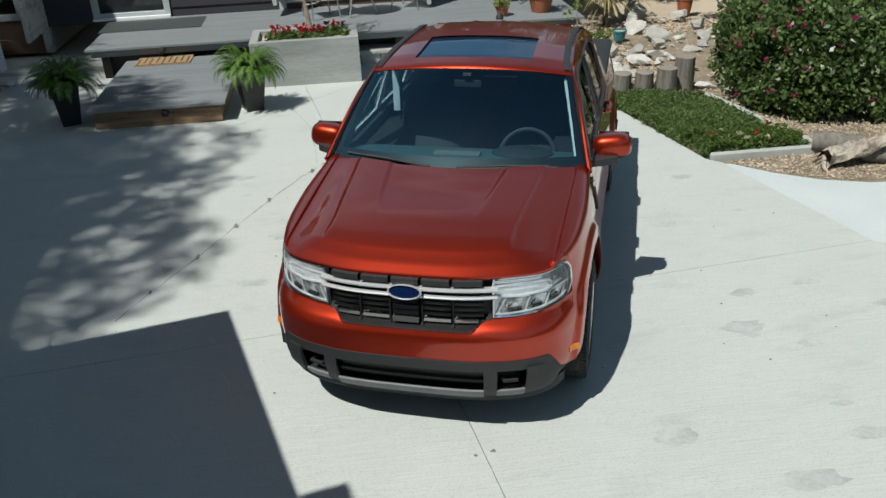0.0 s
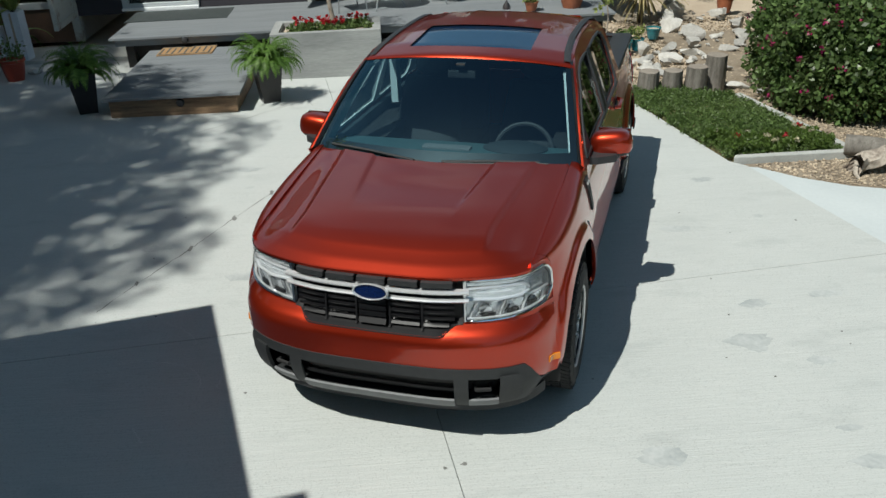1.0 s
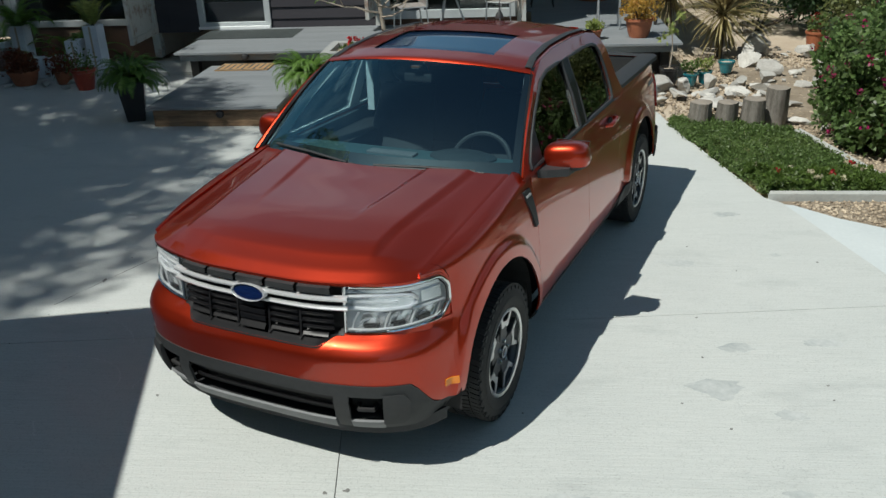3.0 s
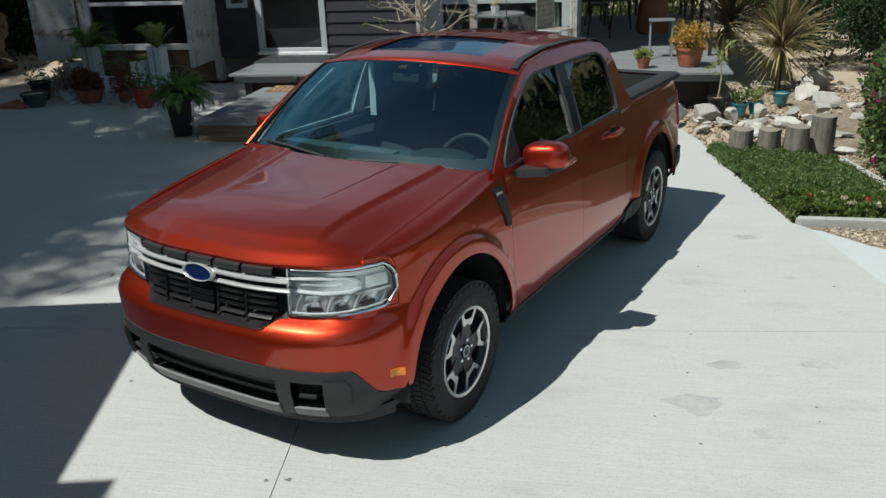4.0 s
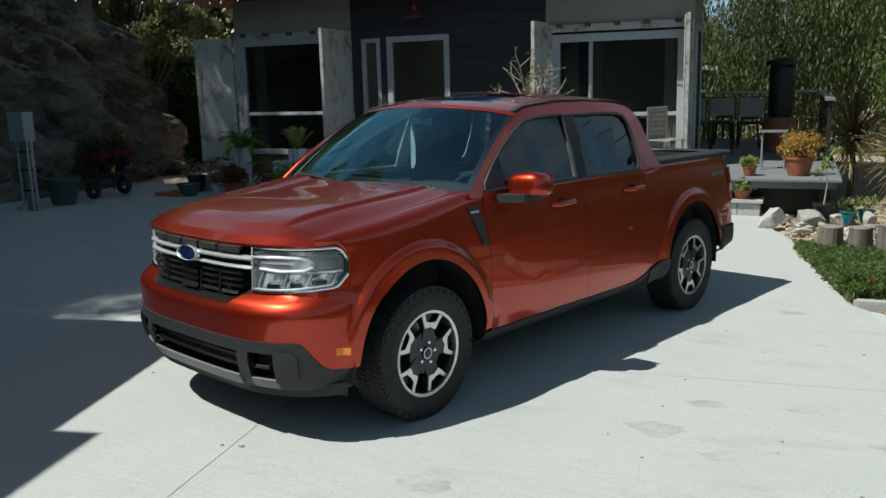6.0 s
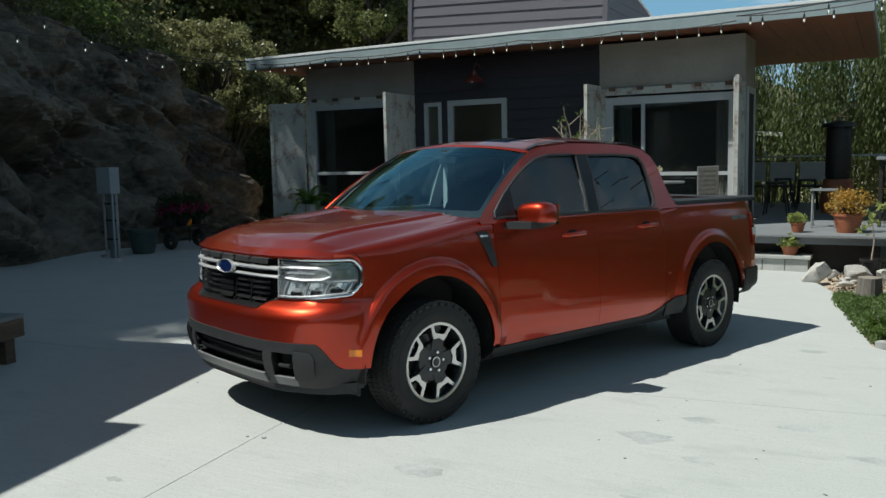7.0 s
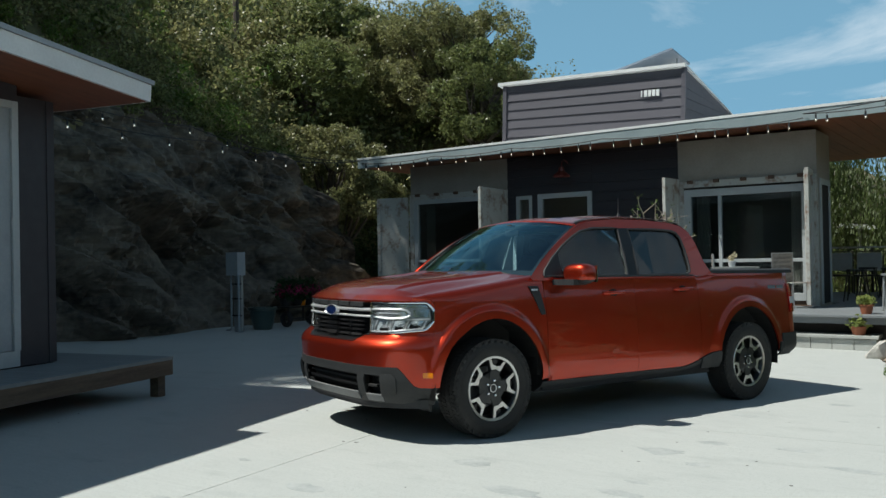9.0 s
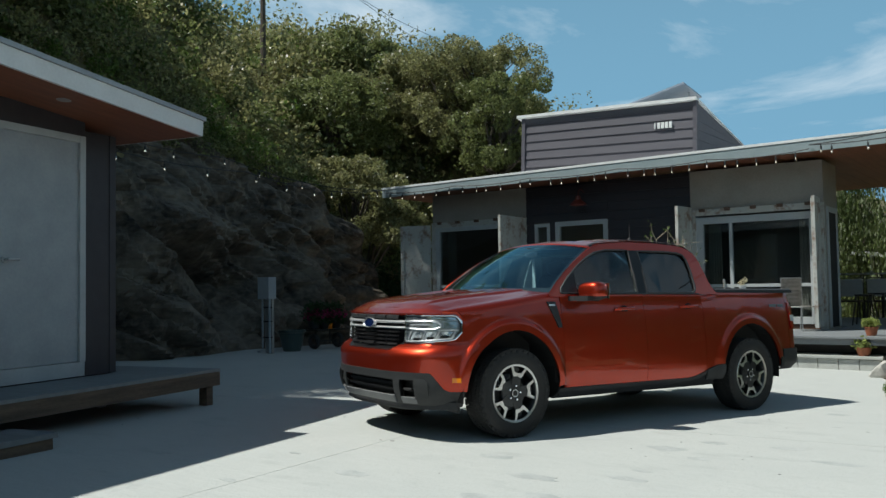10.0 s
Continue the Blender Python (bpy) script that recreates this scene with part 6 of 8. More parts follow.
def seat(x, y, wide, tall):
    bm = bmesh.new()
    rows = []
    for b in np.linspace(0, 1, 10):
        w = wide * (1 - 0.22 * b ** 2)
        rows.append([(x + w * math.cos(k) * 0.5, y + 0.28 * b + 0.085 * math.sin(k) * (1 - 0.3 * b), 0.72 + tall * b) for k in np.linspace(0, 2 * math.pi, 17)[:-1]])
    grid(rows, bm, close=True)
    bm.faces.new([bm.verts[i] for i in range(len(bm.verts) - 16, len(bm.verts))] if bm.verts.ensure_lookup_table() is None else [])
    s = part("seat_back", bm, SEATCLOTH, TRUCK, "dark grey seat with headrest", True)
    part("seat_base", box(x - wide / 2, x + wide / 2, y - 0.45, y + 0.05, 0.66, 0.82), SEATCLOTH, s, bevel=0.03)
    head = bmesh.new()
    bmesh.ops.create_uvsphere(head, u_segments=16, v_segments=10, radius=1, matrix=pose(x, y + 0.31, 0.72 + tall + 0.08) @ Matrix.Diagonal((0.135, 0.06, 0.085, 1)))
    part("headrest", head, SEATCLOTH, s, smooth=True)


for x in (-0.38, 0.38):
    seat(x, 1.28, 0.50, 0.64)
    seat(x, 2.08, 0.56, 0.60)
both("door_trim", lambda: box(0.77, 0.80, 0.75, 2.5, 0.66, 1.15), CABIN)
both("pillar_trim", lambda: sheet([[screen_point(0.985, b) + Vector((-0.005, 0.03, -0.012)), screen_point(0.985, b) + Vector((-0.045, 0.05, -0.02))] for b in np.linspace(0.1, 0.93, 10)]), PALETRIM)
both("centre_pillar_trim", lambda: box(0.64, 0.69, 1.53, 1.62, 1.16, 1.58), PALETRIM)
part("headliner", grid([[(x, y, 1.60) for x in np.linspace(-0.64, 0.64, 5)] for y in (1.12, 1.8, 2.44)], flip=True), CABIN, TRUCK)
part("mirror_inside", box(-0.09, 0.09, 0.93, 0.945, 1.52, 1.57), BLACK, TRUCK, bevel=0.01)
part("sensor_pod", box(-0.03, 0.03, 0.90, 0.95, 1.6, 1.62), BLACK, TRUCK, bevel=0.012)
part("underbody", box(-0.75, 0.75, 0.55, 2.5, 0.27, 0.34), DARK, TRUCK)


# wheels
def make_wheel():
    w = new("wheel")
    prof = [(0.232, -0.10), (0.25, -0.115), (0.29, -0.118), (0.325, -0.112), (0.345, -0.10), (0.354, -0.085), (0.357, -0.04), (0.357, 0.04), (0.354, 0.085), (0.345, 0.10), (0.325, 0.112), (0.29, 0.118), (0.25, 0.115), (0.232, 0.10)]
    tyre = part("tyre", lathe(prof, 72, cap=False), TYRE, w, "black all-terrain tyre with block tread", True)
    bm = bmesh.new()
    for i in range(74):
        a = 2 * math.pi * i / 74
        for k, (z0, z1) in enumerate(((-0.106, -0.062), (-0.055, -0.008), (0.0, 0.047), (0.055, 0.104))):
            m = Matrix.Rotation(a + (k % 2) * math.pi / 74, 4, "Z") @ Matrix.Rotation((-1) ** k * 0.2, 4, "X")
            box(0.348, 0.3625, -0.0122, 0.0122, z0, z1, bm=bm, m=m)
        if i % 2 == 0:
            m = Matrix.Rotation(a, 4, "Z")
            for z in (0.1, -0.112):
                box(0.33, 0.352, -0.016, 0.016, z, z + 0.008, bm=bm, m=m)
    part("tread", bm, TYRE, tyre)
    ring = lathe([(0.30, 0.1165), (0.30, 0.1185), (0.303, 0.1185), (0.303, 0.1165)], 64, cap=False)
    part("sidewall_ring", ring, TYRE, tyre)
    rim = part("rim", lathe([(0.236, -0.10), (0.228, -0.08), (0.215, -0.06), (0.212, 0.06), (0.222, 0.085), (0.234, 0.098), (0.238, 0.106), (0.232, 0.109), (0.226, 0.106)], 64, cap=False), GUNMETAL, w, "grey alloy rim with machined spoke faces", True)
    part("lip", lathe([(0.219, 0.096), (0.2195, 0.1065), (0.235, 0.1105), (0.238, 0.106)], 72, cap=False), MACHINED, rim, smooth=True)
    part("barrel_back", lathe([(0.0, -0.03), (0.2, -0.03), (0.212, -0.02)], 40, cap=False), DARK, rim)
    part("brake_disc", lathe([(0.0, -0.012), (0.15, -0.012), (0.15, -0.004), (0.0, -0.004)], 40, cap=False), STEEL, w, smooth=True)
    n = 5
    for i in range(n):
        m = Matrix.Rotation(2 * math.pi * i / n, 4, "Z")

        def plate(points, z0, z1, mat, name, bevel=0.0):
            bm = prism(points, z0, z1)
            bmesh.ops.transform(bm, matrix=m, verts=bm.verts)
            part(name, bm, mat, rim, bevel=bevel)
        arm = [(0.130, 0.040), (0.150, 0.053), (0.180, 0.067), (0.212, 0.088)]
        inside = [(0.2195, 0.067), (0.190, 0.049), (0.168, 0.037), (0.164, 0.0)]
        plate([(0.04, -0.042), *[(x, -y - 0.004) for x, y in arm], *[(x, -y + 0.003) for x, y in inside[:3]], (0.142, 0.0), *[(x, y - 0.003) for x, y in inside[2::-1]], *[(x, y + 0.004) for x, y in arm[::-1]], (0.04, 0.042)], 0.05, 0.086, GUNMETAL, "spoke", 0.004)
        # dark pad in the fork and the bright fork itself
        plate([(0.150, -0.012), (0.186, -0.012), (0.194, -0.028), (0.21, -0.012), (0.21, 0.012), (0.194, 0.028), (0.186, 0.012), (0.150, 0.012)], 0.045, 0.066, GUNMETAL, "fork_pad")
        fork = [*arm, *inside]
        pts = [(x, y) for x, y in fork] + [(x, -y) for x, y in fork[-2::-1]] + [(0.134, -0.020), (0.142, 0.0), (0.134, 0.020)]
        plate(pts[::-1], 0.0875, 0.0915, MACHINED, "spoke_face")
    part("hub", lathe([(0.122, 0.05), (0.114, 0.078), (0.06, 0.086), (0.036, 0.087), (0.034, 0.096), (0.0, 0.099)], 36, cap=False), GUNMETAL, rim, smooth=True)
    part("cap_ring", lathe([(0.03, 0.0975), (0.031, 0.1005), (0.026, 0.1005), (0.025, 0.0975)], 28, cap=False), SATIN, rim, smooth=True)
    for i in range(5):
        a = 2 * math.pi * i / 5
        part("lug_nut", lathe([(0.0115, 0.078), (0.0115, 0.096), (0.008, 0.1)], 6, m=pose(0.057 * math.cos(a), 0.057 * math.sin(a), 0)), CHROME, rim)
    return w


wheel = make_wheel()
wheel.parent = TRUCK
spots = [(0.80, 0.0, 90, 95), (0.80, WHEELBASE, 90, 75), (-0.80, 0.0, -90, 40), (-0.80, WHEELBASE, -90, 15)]
for i, (x, y, ry, spin) in enumerate(spots):
    m = pose(x, y, AXLE, 0, ry, 0) @ pose(0, 0, 0, 0, 0, spin)
    if i == 0:
        first = m
    else:
        copy_thing(wheel, m)
wheel.matrix_basis = first

# ---- rock face and hill ----
ROCK_LINE = spline([(-8.2, -14), (-8.6, -6), (-9.0, -1), (-9.1, 2.0), (-8.75, 3.2), (-9.0, 4.6), (-9.6, 6.0), (-9.9, 7.4), (-10.2, 9.2), (-10.6, 11), (-11.0, 12.6), (-13, 15)], 14)


def rock_x(y):
    return float(np.interp(y, ROCK_LINE[:, 1], ROCK_LINE[:, 0]))


def rock_top(y):
    return float(np.interp(y, [-14, -2, 1, 3, 5, 7, 9.0, 10.5, 11.6, 12.4, 12.9, 13.4], [4.5, 4.9, 5.2, 5.2, 5.0, 4.9, 4.8, 4.5, 3.9, 3.0, 1.2, 0.3]))


def rock_point(y, k):
    """The weathered face at y, k from foot to top."""
    h = k * rock_top(y)
    lean = 0.4 * h + 0.03 * h * h
    p = Vector((y * 0.9, h * 1.1, 4.0))
    d = 0.55 * noise.noise(p * 0.55) + 0.3 * noise.noise(p * 1.3 + Vector((7, 2, 1)))
    cells = noise.voronoi(Vector((y * 0.75 + 0.4 * h, h * 0.85 - 0.3 * y, 1.7)))[0]
    d += 0.5 * (cells[1] - cells[0]) - 0.2
    small = noise.voronoi(Vector((y * 2.1 + 1.1 * h, h * 2.3 - 0.8 * y, 5.1)))[0]
    d += 0.26 * (small[1] - small[0]) + 0.05 * noise.noise(p * 5.0)
    layer = (h * 0.95 + y * 0.5) * 0.95 + 0.5 * noise.noise(p * 0.8 + Vector((3, 1, 9)))
    step_ = layer - math.floor(layer)
    d += 0.85 * (step_ - 0.5) * (1 - fade(0.86, 1.0, step_)) * (0.75 + 0.5 * noise.noise(p * 0.4))
    fine = layer * 3.1 + 0.8 * noise.noise(p * 1.1 + Vector((5, 8, 2)))
    fine -= math.floor(fine)
    d += 0.2 * (fine - 0.5) * (1 - fade(0.8, 1.0, fine)) * (0.6 + 0.8 * noise.noise(p * 0.7 + Vector((1, 4, 4))))
    d -= 1.2 * math.exp(-((y - 5.4) / 1.1) ** 2 - ((h - 1.45) / 0.8) ** 2)
    d += 0.75 * math.exp(-((y - 5.6) / 1.4) ** 2 - ((h - 2.7) / 0.5) ** 2)
    d -= 0.35 * math.exp(-((y - 2.2) / 0.35) ** 2) * fade(0.2, 1.2, h)
    return Vector((rock_x(y) - lean + d * fade(0, 0.4, h), y + 0.15 * noise.noise(p * 0.9), lay_z(rock_x(y), y, -0.15) + h * 1.03))


rows = [[rock_point(y, k) for k in np.linspace(0, 1, 80)] for y in [*np.linspace(-14, -3, 50), *np.linspace(-2.93, 15, 280)]]
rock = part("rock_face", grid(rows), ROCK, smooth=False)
tagged(rock, "steep weathered rock outcrop at the foot of the hill, crevice shade in its colour", "rock face", kind="structure")


def hill_z(x, y):
    """The hill west and north of the house."""
    west = rock_x(min(y, 13.0)) - x
    w = rock_top(min(15, max(-14, y))) * 0.96 + 1.0 * min(west - 2.4, 8) + 0.25 * max(0, west - 10.4)
    w += 1.6 * fade(9, 16, y) * fade(2.4, 8, west)
    if west < 2.5 - fade(12.6, 14.5, y) * 2.0:
        w = -3
    north = y - 16.2 + 0.3 * max(0, x + 5)
    n = -0.6 + 1.35 * min(max(north, -1), 5) + 0.02 * max(0, north - 5)
    n -= fade(-6.5, 1, x) * 8 + fade(-4.5, 0, x) * 24
    both_ = max(w, n, -3) + 0.3 * min(max(w, 0), max(n, 0))
    return both_ + 0.5 * noise.noise((x * 0.25, y * 0.25, 3)) + 0.15 * noise.noise((x, y, 5))


HILLSOIL = material("hill_soil", (0.2, 0.17, 0.09), (0.12, 0.112, 0.052), rough=0.95, scale=0.8, fine=6, bump=0.6, depth=0.05)
hx = np.concatenate([np.linspace(-90, -30, 14), np.linspace(-29, 8, 75)])
hy = np.concatenate([np.linspace(-60, -15, 12), np.linspace(-14, 34, 90), np.linspace(36, 90, 14)])
hill = part("hillside", grid([[(x, y, hill_z(x, y)) for x in hx] for y in hy]), HILLSOIL, smooth=True)
tagged(hill, "brush-covered hillside behind the rock and house", "hill", kind="structure")

# brush on the hill: clumps of small leaves
rng = np.random.default_rng(7)


def brush(name, count, mats_sizes, area, label, radius=(0.5, 1.3), leaves=330, keep=lambda x, y: True, lift=0.35):
    per = len(mats_sizes)
    spots = []
    while len(spots) < count:
        x, y = rng.uniform(area[0], area[1]), rng.uniform(area[2], area[3])
        if keep(x, y):
            spots.append((x, y))
    for k, (mat, size) in enumerate(mats_sizes):
        mine = spots[k::per]
        centres, radii = [], []
        for x, y in mine:
            r = rng.uniform(*radius)
            z = hill_z(x, y)
            for _ in range(6):
                d = rng.normal(size=3) * r * 0.45
                centres.append((x + d[0], y + d[1], z + r * lift + abs(d[2])))
                radii.append(r * rng.uniform(0.35, 0.65))
        v, f = leaf_cloud(rng, centres, radii, len(mine) * leaves, size, slim=0.6, shell=0.6)
        ob = mesh_object(name, v, f, mat)
        tagged(ob, label, "shrubs", kind="stuff")


west_only = lambda x, y: rock_x(min(15, y)) - x > 3.3 - 1.2 * fade(9, 12, y) and hill_z(x, y) > 1.0
brush("hill_brush", 1000, ((SHRUB, 0.12), (OAK, 0.11), (DRYSHRUB, 0.105), (BRIGHT, 0.11), (DRYSHRUB, 0.13), (OAK, 0.13)), (-26, -8, -6, 24), "dense olive and green brush covering the slope", keep=west_only, leaves=330, radius=(0.4, 1.0))
brush("ledge_brush", 190, ((SHRUB, 0.09), (OAK, 0.085), (BRIGHT, 0.08)), (-14.5, -10.5, -9, 13), "low brush along the edge above the rock", radius=(0.25, 0.55), leaves=260, keep=lambda x, y: 2.5 < rock_x(y) - x < 3.7)
brush("crest_brush", 220, ((OAK, 0.2), (SHRUB, 0.2), (DRYSHRUB, 0.19)), (-44, -16, -12, 40), "distant brush on the hill crest", radius=(0.9, 2.2), leaves=250, keep=west_only)
brush("north_brush", 280, ((OAK, 0.16), (SHRUB, 0.15), (OAK, 0.18)), (-22, -11.0, 17.5, 32), "dark brush on the slope behind the house", radius=(0.8, 1.7), leaves=290, keep=lambda x, y: hill_z(x, y) > -0.8)
# the gully's shade is painted in with the darkest leaf green
brush("gully_brush", 170, ((FERN_DARK, 0.1), (FERN_DARK, 0.11)), (-14.5, -8.3, 10.2, 17.5), "brush in the gully beside the container, shade put into its leaf colour", radius=(0.5, 1.0), leaves=250, keep=lambda x, y: x < -8.2 - 0.1 * (y - 10) and not (x < -9.5 and y < 13.4), lift=0.6)
# creepers hanging over the rock's top
centres = [tuple(rock_point(y, k) + Vector((0.1, 0, 0.05))) for y, k in zip(rng.uniform(-3, 10.5, 90), rng.uniform(0.93, 1.06, 90))]
v, f = leaf_cloud(rng, centres, rng.uniform(0.2, 0.5, 90), 22000, 0.09, slim=0.5, shell=0.1)
tagged(mesh_object("rock_creeper", v, f, SHRUB), "trailing shrubs along the top of the rock", "shrubs", kind="stuff")


def tree(x, y, z, height, spread, mat, leaf, count, seed, label, clumps=26, trunk=0.18, drop=0.0, low=0.35, group="", puff=1.0):
    """A tapered trunk with forking limbs and a crown of leaf clumps."""
    r = np.random.default_rng(seed)
    t = thing("tree", pose(x, y, z), label, "tree", group)
    path = [(0, 0, -0.2)]
    for k in range(1, 6):
        path.append((path[-1][0] + r.normal() * 0.04 * height, path[-1][1] + r.normal() * 0.04 * height, height * 0.62 * k / 5))
    part("trunk", tube(path, trunk, 10, taper=trunk * 0.35), BARK, t, smooth=True)
    centres, radii = [], []
    for k in range(clumps):
        a, up = r.uniform(0, 2 * math.pi), r.uniform(low, 1.0)
        reach = spread * math.sqrt(max(0.05, 1 - ((up - 0.6) / 0.48) ** 2)) * r.uniform(0.35, 1.0)
        c = np.array((math.cos(a) * reach, math.sin(a) * reach, height * up))
        centres.append(c)
        radii.append(spread * puff * r.uniform(0.18, 0.34))
        if k % 2 == 0:
            b = np.array(path[min(5, 2 + k % 4)])
            mid = (b + c) / 2 + r.normal(size=3) * 0.1 * spread + (0, 0, 0.06 * height)
            part("limb", tube([b, mid, c], trunk * 0.32, 6, taper=trunk * 0.06), BARK, t)
    v, f = leaf_cloud(r, centres, radii, count // (3 if drop else 1), leaf * (0.8 if drop else 1), lean=0.4 + drop, slim=0.25 if drop else 0.5, shell=0.25 if drop else 0.6)
    if drop:
        strands, faces = [], []
        n = count
        pick = r.integers(0, len(centres), n // 9)
        for c, rad in zip(np.asarray(centres)[pick], np.asarray(radii)[pick]):
            d = r.normal(size=3)
            d /= np.linalg.norm(d)
            top = c + d * rad * r.uniform(0.4, 1.0)
            long = r.uniform(0.6, 1.0) * drop
            sway = r.normal(size=2) * 0.06
            for j in range(14):
                q = top + (sway[0] * j / 14 + r.normal() * 0.03, sway[1] * j / 14 + r.normal() * 0.03, -long * j / 14)
                ang, s = r.uniform(0, 2 * math.pi), leaf * r.uniform(0.7, 1.3)
                ax = np.array((math.cos(ang) * 0.35, math.sin(ang) * 0.35, -0.9)) * s
                side = np.array((-math.sin(ang), math.cos(ang), 0)) * s * 0.12
                base = len(strands)
                strands += [q, q + ax * 0.5 + side, q + ax, q + ax * 0.5 - side]
                faces.append((base, base + 1, base + 2, base + 3))
        v = np.concatenate([v, np.array(strands)])
        f = np.concatenate([f, np.array(faces) + len(f) * 4])
    mesh_object("crown", v, f, mat, t)
    return t


tree(-13.4, 20.4, hill_z(-13.4, 20.4), 5.6, 3.0, OAK, 0.1, 60000, 1, "large grey-green oak on the slope behind the house", 100, puff=0.62)
tree(-11.4, 19.4, hill_z(-11.4, 19.4), 4.8, 2.2, SHRUB, 0.1, 36000, 2, "rounded oak on the slope behind the house", 80, puff=0.65)
tree(-16.6, 20.6, hill_z(-16.6, 20.6), 3.6, 2.6, OAK, 0.11, 36000, 12, "grey-green oak on the hill's crest", 70, puff=0.65)
tree(-19.6, 20.8, hill_z(-19.6, 20.8), 2.4, 2.0, SHRUB, 0.14, 18000, 13, "low oak on the hill's crest", 24)
tree(-17.5, 17.0, hill_z(-17.5, 17.0), 3.2, 2.6, SHRUB, 0.11, 34000, 3, "dense oak on the brush-covered slope", 70, puff=0.65)
tree(-21.0, 9.0, hill_z(-21.0, 9.0), 3.6, 2.6, OAK, 0.15, 18000, 4, "spreading oak near the hill's crest", 24)
tree(-13.7, 13.9, hill_z(-13.7, 13.9) - 0.3, 5.2, 2.2, OAK, 0.09, 42000, 21, "grey-green oak in the gully beyond the rock", 80, puff=0.6, low=0.5)
# overhanging trees whose shade dapples the drive
tree(-12.8, -3.5, hill_z(-12.8, -3.5) - 0.2, 11.4, 4.3, OAK, 0.13, 80000, 5, "tall open-crowned tree on the slope behind the outbuilding", 76, trunk=0.28, low=0.66)
tree(-12.2, -6.3, hill_z(-12.2, -6.3) - 0.2, 10.8, 4.1, OAK, 0.145, 42000, 23, "tall broad tree on the slope behind the outbuilding", 56, trunk=0.26, low=0.62)
tree(-12.4, 0.4, hill_z(-12.4, 0.4) - 0.2, 6.4, 5.0, OAK, 0.18, 22000, 17, "spreading oak above the rock face", 46, trunk=0.2, low=0.55)
# the next three stand out of view, added to cut the sky's fill light
tree(-9.5, -8.5, lay_z(-9.5, -8.5, -0.1), 9.8, 3.6, OAK, 0.36, 9000, 18, "unseen tall dense oak added behind the outbuilding to block sky light", 38, trunk=0.26, low=0.3)
tree(-10.5, -14.0, lay_z(-10.5, -14.0, -0.1), 11.0, 4.4, SHRUB, 0.4, 9000, 19, "unseen tall dense tree added at the drive's far end to block sky light", 38, trunk=0.26, low=0.25)
tree(-3.5, -17.5, lay_z(-3.5, -17.5, -0.1), 9.0, 4.2, OAK, 0.4, 8000, 20, "unseen broad oak added across the drive to block sky light", 36, trunk=0.26, low=0.25)
tree(-13.9, 2.1, hill_z(-13.9, 2.1) - 0.2, 8.2, 3.4, OAK, 0.16, 36000, 6, "leaning oak above the rock face", 36, trunk=0.2, low=0.62)
# weeping pepper trees beyond the deck
tree(1.2, 22.5, -1.5, 6.6, 3.6, WILLOW, 0.16, 42000, 8, "weeping pepper tree with drooping foliage beyond the deck", 40, drop=3.2, group="pepper trees")
tree(6.6, 21.0, -1.0, 8.5, 3.8, WILLOW, 0.17, 34000, 9, "weeping pepper tree with drooping foliage beyond the garden", 36, drop=3.0, group="pepper trees")
tree(4.6, 31.0, -1.0, 8.0, 4.4, WILLOW, 0.2, 14000, 10, "tall weeping pepper tree in the distance", 30, drop=2.8, group="pepper trees")

# hedge bank that closes the garden side of the drive
bank = part("bank", grid([[(8.6 + 1.6 * k, y, -0.15 + 1.1 * k + 0.3 * noise.noise((k * 2, y * 0.4, 2))) for k in np.linspace(0, 4, 9)] for y in np.linspace(-14, 14, 24)]), HILLSOIL, smooth=True)
tagged(bank, "rising bank of brown soil at the garden's edge", "bank", kind="structure")
centres = [(8.9 + 1.6 * k, y, 0.1 + 1.1 * k + 0.5 * z) for k, y, z in zip(rng.uniform(0, 4, 260), rng.uniform(-14, 14, 260), rng.random(260))]
v, f = leaf_cloud(rng, centres, rng.uniform(0.5, 1.1, 260), 26000, 0.32, slim=0.6, shell=0.1)
tagged(mesh_object("hedge", v, f, FERN_DARK), "tall dark green shrubs on the bank", "shrubs", kind="stuff")

# distant slopes that close the place around
for k, (cx, cy, rx, ry, h) in enumerate(((44, 14, 24, 60, 13), (30, -60, 60, 22, 10), (-30, -52, 50, 20, 11))):
    rows = [[(cx + rx * u, cy + ry * w, -1 + h * max(0, 1 - u * u) * max(0, 1 - w * w) + 0.8 * noise.noise((cx + rx * u * 0.1, cy + ry * w * 0.1, k))) for u in np.linspace(-1, 1, 24)] for w in np.linspace(-1, 1, 24)]
    far = part("far_slope", grid(rows), HILLSOIL, smooth=True)
    tagged(far, "distant dark brush-covered slope", "hill", kind="structure")
# tree belt out of view, added to hold back low sky light
centres, radii = [], []
for _ in range(420):
    a = rng.uniform(-2.6, -0.5)
    d = rng.uniform(22, 34)
    centres.append((d * math.cos(a), d * math.sin(a), rng.uniform(0.2, 7.5) * (0.6 + 0.4 * math.sin(a * 5))))
    radii.append(rng.uniform(1.0, 2.2))
v, f = leaf_cloud(rng, centres, radii, 50000, 0.56, slim=0.6, shell=0.1)
tagged(mesh_object("tree_belt", v, f, SHRUB), "unseen belt of trees and tall shrubs added to block low sky light", "trees", kind="stuff")

# ---- garden bed beside the drive ----
def thing_on(name, x, y, label, category, group="", h=0.0, turn=0.0):
    return thing(name, pose(*lay(x, y, h), 0, 0, turn), label, category, group)


